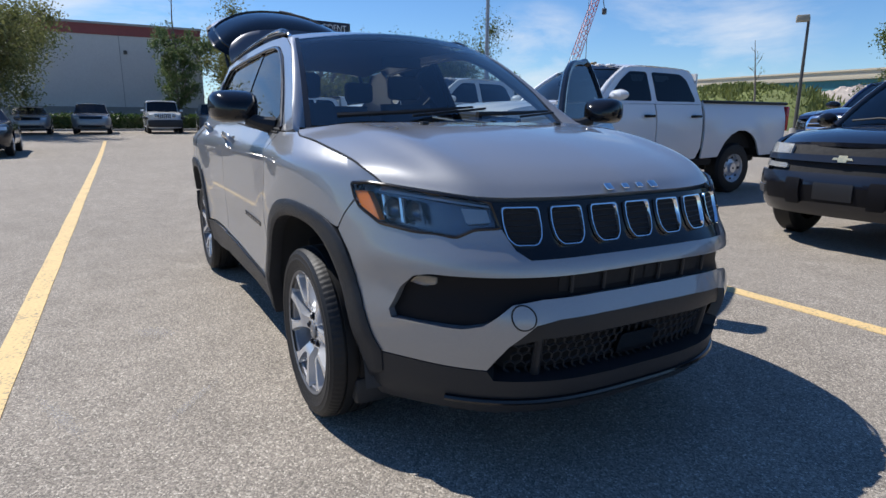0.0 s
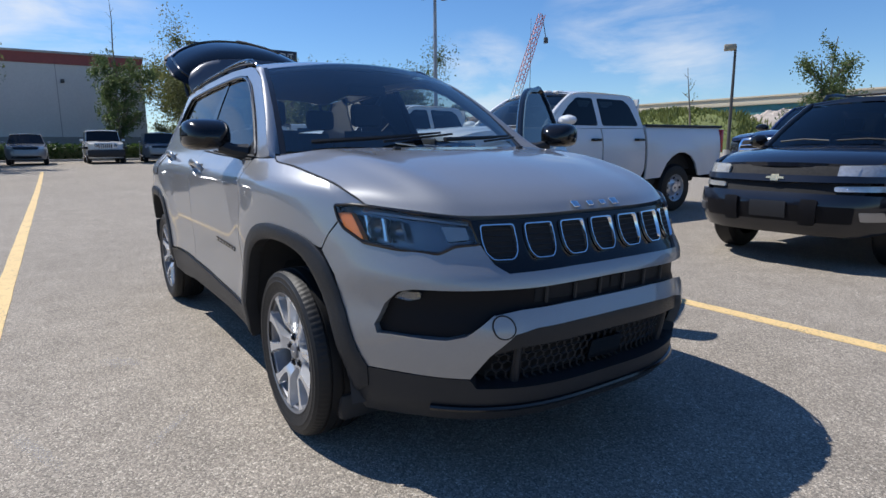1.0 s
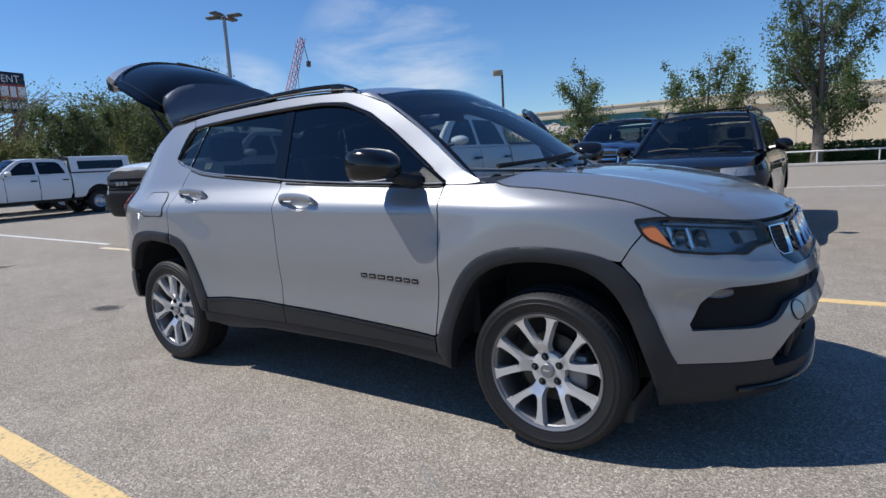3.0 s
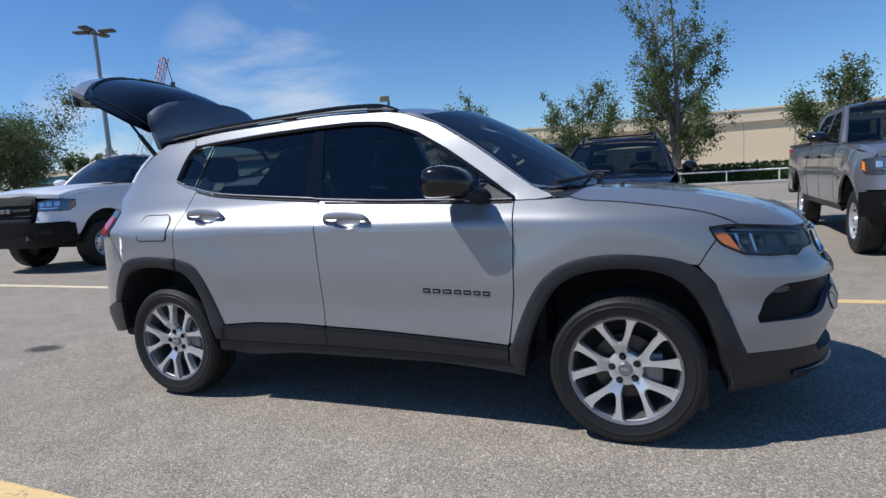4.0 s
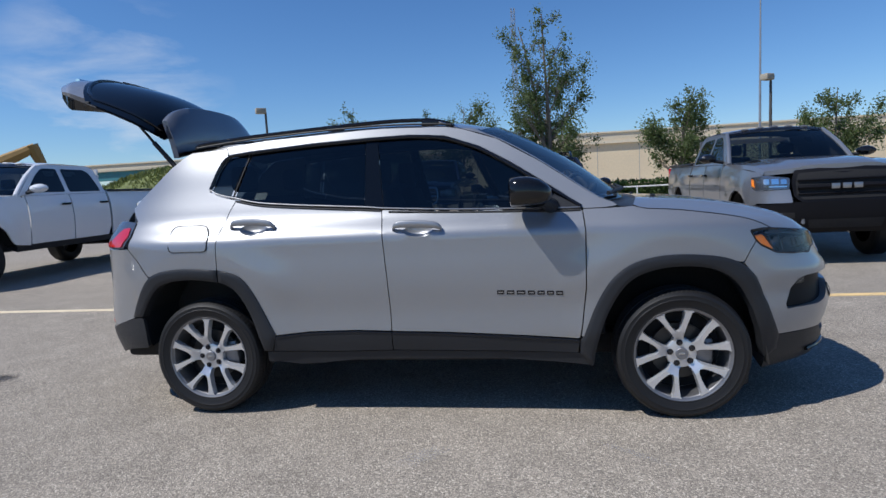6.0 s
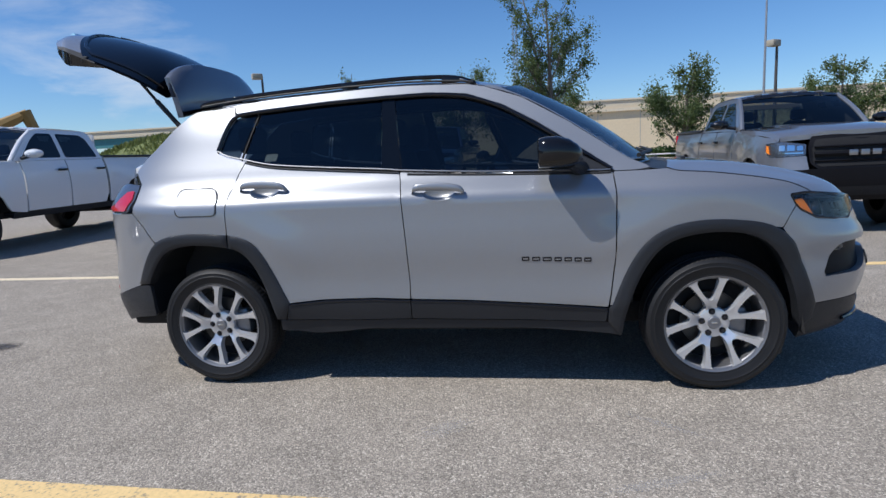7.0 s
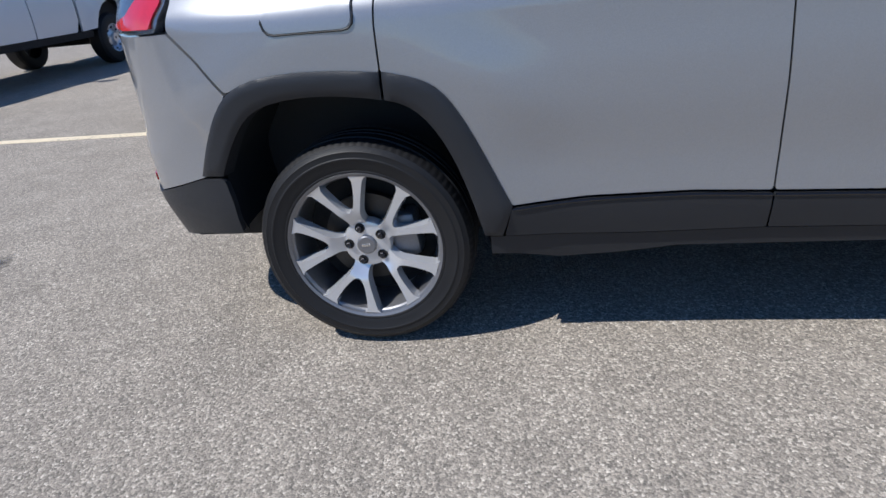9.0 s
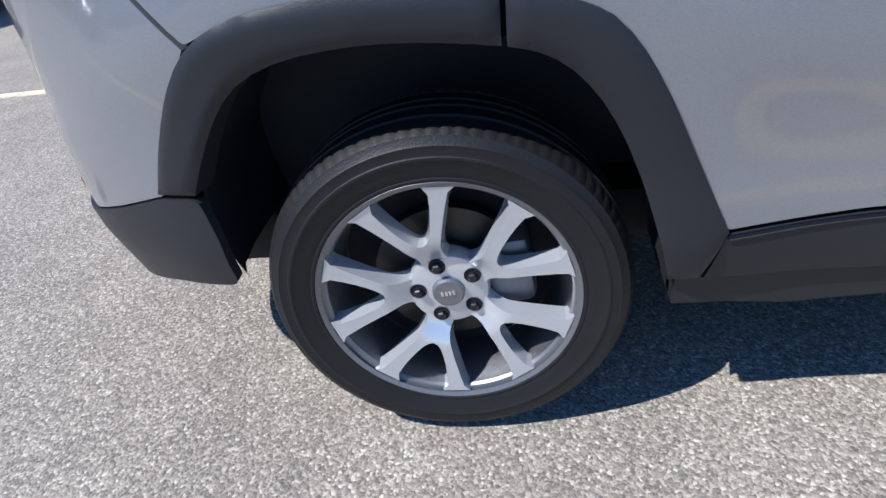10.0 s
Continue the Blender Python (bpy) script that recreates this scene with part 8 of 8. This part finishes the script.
    part("steering_wheel", loft([[(0.30 + 0.05 * math.cos(a), 0.36 + (0.18 + 0.013 * math.cos(b)) * math.sin(a), 1.10 + (0.17 + 0.013 * math.cos(b)) * math.cos(a)) for b in np.linspace(0, 2 * math.pi, 7)[:-1]] for a in np.linspace(0, 2 * math.pi, 25)]), "interior", t)
    rows = []
    for u in np.linspace(0, 1, 20):
        row = []
        for w in np.linspace(-1, 1, 33):
            aw = abs(w)
            xr, xf = 0.93 + 0.20 * (1 - w * w), 1.98 + 0.24 * (1 - aw**2.2)
            half = 0.86 - 0.10 * u**2
            z = 1.135 - 0.06 * u - 0.10 * u**5 + 0.035 * (1 - aw**2.5)
            row.append(Vector((xr + (xf - xr) * u, -half * w, z)))
        rows.append(row)
    bm = loft(rows, False)
    add_loft(bm, [rows[-1], [p + Vector((0.0, 0, -0.04)) for p in rows[-1]]], False)
    bmesh.ops.remove_doubles(bm, verts=bm.verts, dist=0.0005)
    part("bonnet", bm, P, t, "broad black bonnet", deg=45)
    part("engine_block", box((0.95, -0.72, 0.4), (1.95, 0.72, 0.95), 0.05), "dark", t)

    def nose_half(pts):
        h = [(hull.sy(y, z) if y else 0.0, z) for y, z in pts]
        return h + [(-a, b) for a, b in reversed(h) if abs(a) > 1e-6]
    gr = part("grille", patch(nose_half([(0, 0.72), (0.74, 0.72), (0.78, 0.985), (0, 1.0)]), hull.on(-0.02), 0.08, 0.02, 0.02), "dark", t, "black split grille")
    for z0, z1 in ((0.82, 0.885),):
        part("grille_bar", patch(nose_half([(0, z0), (0.86, z0 + 0.01), (0.87, z1), (0, z1)]), hull.on(0.02), 0.06, 0.04, 0.01), P, gr, "black bar across the grille")
    em = patch([(-0.085, 0.845), (-0.035, 0.845), (-0.03, 0.825), (0.03, 0.825), (0.035, 0.845), (0.085, 0.845), (0.075, 0.865), (0.035, 0.865), (0.03, 0.885), (-0.03, 0.885), (-0.035, 0.865), (-0.075, 0.865)], hull.on(0.03), 0.03, 0.01)
    part("grille_badge", em, "gold", gr, "small gold cross-shaped badge")
    for sg in (1, -1):
        for zz, hh, nm in ((0.878, 0.100, "headlight"), (0.750, 0.045, "side_lamp")):
            p1 = [(sg * hull.sy(0.52, zz), zz), (sg * hull.sy(0.52, zz), zz + hh), (sg * hull.sx(1.98, zz + hh), zz + hh + 0.01), (sg * hull.sx(1.98, zz), zz)]
            hl = part(nm, patch(p1, hull.on(0.004), 0.05, 0.04, 0.015), "lamp_chrome", t, "clear lamp block with silver reflector")
            if nm == "headlight":
                p2 = [(sg * hull.sy(0.54, zz), zz + 0.012), (sg * hull.sy(0.54, zz), zz + hh - 0.01), (sg * hull.sy(0.68, zz), zz + hh - 0.006), (sg * hull.sy(0.66, zz), zz + 0.012)]
                part("reflector", patch(p2, hull.on(0.008), 0.03, 0.0, 0.015), "lamp_chrome", hl, "bright faceted reflector")
            part("lens", patch(p1, hull.on(0.012), 0.05, 0.008, 0.015), "lens", hl)
    bmp = part("front_bumper", patch(nose_half([(0, 0.36), (0.70, 0.36), (0.88, 0.42), (0.93, 0.60), (0.90, 0.71), (0, 0.715)]), hull.on(0.045), 0.06, 0.15, 0.03), P, t, "black front bumper with grey inserts")
    part("plate_holder", patch(nose_half([(0, 0.50), (0.17, 0.50), (0.17, 0.63), (0, 0.63)]), hull.on(0.062), 0.06, 0.012, 0.008), "cladding", bmp, "empty black plate holder")
    part("bumper_insert", patch(nose_half([(0, 0.47), (0.66, 0.47), (0.68, 0.61), (0, 0.61)]), hull.on(0.048), 0.06, 0.0, 0.01), "black_plastic", bmp, "grey-black bumper insert")
    for y in (-0.36, 0.36):
        s0 = math.copysign(hull.sy(0.29, 0.5), -y)
        s1 = math.copysign(hull.sy(0.42, 0.5), -y)
        part("bumper_guard", patch([(s0, 0.45), (s1, 0.45), (s1, 0.65), (s0, 0.65)], hull.on(0.075), 0.06, 0.03, 0.015), "black_plastic", bmp, "grey bumper guard block")
    for sg in (1, -1):
        part("fog_lamp", patch([(sg * hull.sy(a, b), b) for a, b in ((0.71, 0.50), (0.84, 0.50), (0.83, 0.575), (0.70, 0.575))], hull.on(0.055), 0.04, 0.01, 0.015), "satin", bmp, "clear fog lamp")
    part("rear_bumper", box((-2.60, -0.92, 0.42), (-2.42, 0.92, 0.70), 0.05), P, t)
    part("tailgate", box((-2.46, -0.86, 0.6), (-2.36, 0.86, 1.16), 0.04), P, t)
    part("tailgate_glass", loft([[(-2.40, -0.8 * 1, 1.17), (-2.40, 0.8, 1.17)], [(-2.22, -0.66, 1.62), (-2.22, 0.66, 1.62)]], False), "side_glass", t)
    part("floor_pan", box((-2.3, -0.62, 0.30), (2.1, 0.62, 0.45), 0.04), "dark", t)
    for pts in (fa, ra):
        for sg in (1, -1):
            part("wheel_well", loft([[(x, -sg * y, z) for x, z in pts] for y in (0.90, 0.5)], False), "dark", t)
    four_wheels(t, ax, -ax, 0.80, r, 0.225, 0.24, "alloy")
    return t


black_suv()


def small_car(name, label, cat, m, paint, length, height, width, bonnet_z, roof_x, boxy=0.0, style="alloy", slots=False):
    """A car seen far off: lower body, cabin, glass, lamps, mirrors and wheels, facing +x."""
    t = thing(name, label, cat, group="far parked cars", m=m)
    hl, hw = length / 2, width / 2
    ax, r = length * 0.30, 0.34 if height < 1.6 else 0.37
    belt = bonnet_z + 0.06
    hull = Hull([(0.25, hw * 0.90), (0.4, hw * 0.97), (0.65, hw), (belt - 0.08, hw * 0.985), (belt, hw * 0.93), (height - 0.15, hw * (0.72 + 0.14 * boxy)), (height + 0.1, hw * (0.62 + 0.2 * boxy))],
                [(0.25, hl - 0.12), (0.45, hl), (0.65, hl - 0.01), (bonnet_z - 0.08, hl - 0.10 * (1 - boxy)), (bonnet_z, hl - 0.25 * (1 - boxy) - 0.03), (height + 0.1, hl - 0.4)], [(0.25, hl - 0.08), (0.6, hl), (belt, hl - 0.06), (height + 0.1, hl - 0.4)], ax - 0.1, -ax + 0.1, (2.8, 3.2), (3.2, 3.4), ((ax, 0.4, 0.42, 0.025), (-ax, 0.4, 0.42, 0.025)))

    def add(nm, pts, mat, off=0.0, label="", corner=0.02, flange=0.03, step=0.12):
        for sg in (1, -1):
            bm = patch(hull.poly(pts), hull.on(off), step, flange, corner, 0.004)
            part(nm, mirrored(bm) if sg < 0 else bm, mat, t, label)

    fa, ra = arch(ax, 0.38, 0.40, ax - 0.42, ax + 0.42, 0.34), arch(-ax, 0.38, 0.40, -ax + 0.42, -ax - 0.42, 0.34)
    cowl = roof_x[0] + 0.55 - 0.3 * boxy
    add("fender", [(cowl - 0.05, belt), (cowl - 0.05, 0.28)] + fa + [(ax + 0.55, 0.34), (hl - 0.35, bonnet_z - 0.06), (ax, bonnet_z)], paint)
    add("front_door", [(cowl - 0.07, belt), (cowl - 0.07, 0.28), (-0.10, 0.28), (-0.10, belt)], paint)
    add("rear_door", [(-0.12, belt), (-0.12, 0.28), (-ax + 0.48, 0.28), (-ax + 0.30, 0.68), (-ax + 0.25, belt)], paint)
    add("quarter_panel", [(-ax + 0.23, belt), (-ax + 0.28, 0.66)] + ra[1:] + [(-hl + 0.12, 0.34), (-hl + 0.1, belt)], paint)
    x0, x1 = roof_x
    add("upper_side", [(cowl, belt), (x0, height - 0.10), (x0 - 0.15, height - 0.05), (x1 + 0.1, height - 0.05), (x1 - 0.35 + 0.3 * boxy, belt + 0.05), (x1 - 0.45 + 0.35 * boxy, belt)], paint)
    add("side_glass", [(cowl - 0.18, belt + 0.03), (x0 - 0.02, height - 0.15), (x1 + 0.15, height - 0.15), (x1 - 0.15 + 0.2 * boxy, belt + 0.05)], "gloss_black", 0.004, "dark side glass", flange=0)
    part("roof", loft(shell_rows(np.linspace(x0, x1, 10), curve_of([(x1, height - 0.09), (x1 + 0.25, height - 0.05), (x0 - 0.25, height - 0.045), (x0, height - 0.09)]), lambda x: hull.wide(height - 0.08) - 0.01, crown=0.045, nose_bow=0.05), False), paint, t, deg=50)
    wb, wt = hull.wide(belt) - 0.05, hull.wide(height - 0.1) - 0.02
    part("windscreen", loft([[Vector((cowl + 0.12 * (1 - w * w), -wb * w, belt)).lerp(Vector((x0 + 0.05 * (1 - w * w), -wt * w, height - 0.10 + 0.03 * (1 - w * w))), v) for w in np.linspace(-1, 1, 13)] for v in np.linspace(0, 1, 6)], False), "gloss_black", t, "dark windscreen")
    part("rear_window", loft([[Vector((x1 - 0.40 + 0.33 * boxy, -wb * w, belt)).lerp(Vector((x1, -wt * w, height - 0.10)), v) for w in np.linspace(-1, 1, 9)] for v in np.linspace(0, 1, 5)], False), "gloss_black", t)
    rows = [[Vector((cowl + (hl - 0.12 * (1 - boxy) - 0.06 - 0.35 * abs(w) ** 2.5 * (1 - boxy) - cowl) * u + 0.10 * (1 - w * w) * (1 - u), -(hull.wide(bonnet_z) - 0.03) * (1 - 0.12 * u * u) * w, belt - (belt - bonnet_z + 0.05) * u - 0.06 * u**4 + 0.03 * (1 - w * w))) for w in np.linspace(-1, 1, 17)] for u in np.linspace(0, 1, 10)]
    part("bonnet", loft(rows, False), paint, t, deg=50)
    boot = [[Vector((x1 - 0.40 + (-hl + 0.08 - x1 + 0.40) * u, -(hull.wide(belt) - 0.02) * (1 - 0.1 * u) * w, belt - 0.04 * u + 0.02 * (1 - w * w))) for w in np.linspace(-1, 1, 9)] for u in np.linspace(0, 1, 4)]
    part("boot_lid", loft(boot, False), paint, t, deg=50)

    def nose_half(pts):
        h = [(hull.sy(y, z) if y else 0.0, z) for y, z in pts]
        return h + [(-a, b) for a, b in reversed(h) if abs(a) > 1e-6]
    part("front_bumper", patch(nose_half([(0, 0.27), (hw * 0.95, 0.30), (hw * 0.93, bonnet_z - 0.1), (0, bonnet_z - 0.04)]), hull.on(0.003), 0.10, 0.05, 0.02), paint, t)
    part("rear_bumper", patch([(hull.end, 0.28), (hull.sx(-hl + 0.25, 0.3), 0.30), (hull.sx(-hl + 0.25, belt), belt - 0.02), (hull.end, belt - 0.02)], hull.on(0.0), 0.15, 0.0), paint, t)
    part("rear_bumper", mirrored(patch([(hull.end, 0.28), (hull.sx(-hl + 0.25, 0.3), 0.30), (hull.sx(-hl + 0.25, belt), belt - 0.02), (hull.end, belt - 0.02)], hull.on(0.0), 0.15, 0.0)), paint, t)
    if slots:
        gr = part("grille", box((hl - 0.06, -0.56, bonnet_z - 0.36), (hl + 0.03, 0.56, bonnet_z - 0.01), 0.04), paint, t, "upright slotted grille")
        for k in range(7):
            part("grille_slot", box((hl + 0.02, -0.335 + k * 0.1 - 0.032, bonnet_z - 0.30), (hl + 0.036, -0.335 + k * 0.1 + 0.032, bonnet_z - 0.06), 0.008), "dark", gr)
        part("front_skid", box((hl - 0.15, -0.90, 0.36), (hl + 0.16, 0.90, 0.76), 0.06), "cladding", t, "dark steel front bumper")
        part("roof_cap", box((-1.9, -hw * 0.78, height - 0.06), (0.36, hw * 0.78, height - 0.005), 0.025), paint, t)
        part("bonnet_vent", box((0.95, -0.30, bonnet_z + 0.045), (1.35, 0.30, bonnet_z + 0.075), 0.012), "dark", t)
    else:
        part("grille", patch(nose_half([(0, bonnet_z - 0.24), (hw * 0.55, bonnet_z - 0.22), (hw * 0.58, bonnet_z - 0.10), (0, bonnet_z - 0.09)]), hull.on(0.010), 0.10, 0.01, 0.02), "gloss_black", t, "black grille")
        part("air_intake", patch(nose_half([(0, 0.34), (hw * 0.7, 0.36), (hw * 0.65, 0.46), (0, 0.46)]), hull.on(0.008), 0.10, 0.0, 0.02), "dark", t)
    for sg in (1, -1):
        if slots:
            part("headlight", revolve([(0.001, -0.03), (0.075, -0.024), (0.092, 0.0), (0.10, 0.03)], "x", 20), "lamp_bowl", t, "round headlight", at=pose(hl + 0.03, -sg * 0.455, bonnet_z - 0.16, 0, 0, 180))
            part("fender_flare", box((ax - 0.50, -sg * (hw + 0.02) - 0.13, 0.80), (ax + 0.52, -sg * (hw + 0.02) + 0.13, 0.93), 0.05), "cladding", t, "dark fender flare")
        else:
            part("headlight", patch([(sg * hull.sy(hw * 0.60, bonnet_z - 0.2), bonnet_z - 0.20), (sg * hull.sy(hw * 0.60, bonnet_z - 0.1), bonnet_z - 0.10), (sg * hull.sy(hw * 0.90, bonnet_z - 0.1), bonnet_z - 0.09), (sg * hull.sy(hw * 0.90, bonnet_z - 0.2), bonnet_z - 0.19)], hull.on(0.010), 0.06, 0.01, 0.02), "alloy", t, "clear headlight")
        part("door_mirror", box((cowl - 0.32, -sg * (hw + 0.10) - 0.09, belt + 0.02), (cowl - 0.20, -sg * (hw + 0.10) + 0.09, belt + 0.15), 0.03), paint, t)
    part("floor_pan", box((-hl + 0.25, -hw * 0.8, 0.22), (hl - 0.3, hw * 0.8, 0.36), 0.04), "dark", t)
    for pts in (fa, ra):
        for sg in (1, -1):
            part("wheel_well", loft([[(x, -sg * y, z) for x, z in pts] for y in (hw * 0.97, hw * 0.55)], False), "dark", t)
    four_wheels(t, ax, -ax, hw - 0.12, r, r * 0.64, 0.22, style)
    return t


small_car("coupe", "silver-grey low coupe in the row before the hedge", "car", pose(-35.8, -4.95, ground_z(-35.8), 0, 0, 2), "silver_ram", 4.9, 1.45, 1.92, 0.95, (0.15, -1.35))
small_car("compact_suv", "dark grey-blue compact SUV in the row before the hedge", "car", pose(-36, -2.05, ground_z(-36), 0, 0, -1), "grey_paint", 4.5, 1.66, 1.86, 1.02, (0.35, -1.9), 0.4)
small_car("off_roader", "white boxy off-roader in the row before the hedge", "car", pose(-36.2, 1.55, ground_z(-36.2)), "white_paint", 4.3, 1.86, 1.88, 1.15, (0.45, -1.95), 0.95, slots=True)
small_car("minivan", "grey minivan parked before the oaks", "car", pose(-36.6, 4.6, ground_z(-36.6), 0, 0, -4), "grey_paint", 5.1, 1.75, 2.0, 1.05, (0.75, -2.2), 0.5)
small_car("sedan", "dark sedan in the row across the lane", "car", pose(-19.6, -4.85, ground_z(-19.6), 0, 0, 2), "black_paint", 4.8, 1.45, 1.85, 0.95, (0.2, -1.3))
small_car("sedan", "dark hatchback in the row before the hedge", "car", pose(-36, -8.6, ground_z(-36), 0, 0, 0), "black_paint", 4.4, 1.55, 1.82, 0.98, (0.3, -1.6))
small_car("sedan", "dark hatchback in the row before the hedge", "car", pose(-36, -11.9, ground_z(-36), 0, 0, 0), "grey_paint", 4.4, 1.55, 1.82, 0.98, (0.3, -1.6))
small_car("compact_suv", "dark parked SUV in front of the oaks", "car", pose(-31.5, 8.4, ground_z(-31.5), 0, 0, -8), "black_paint", 4.6, 1.66, 1.86, 1.02, (0.35, -1.9), 0.4)
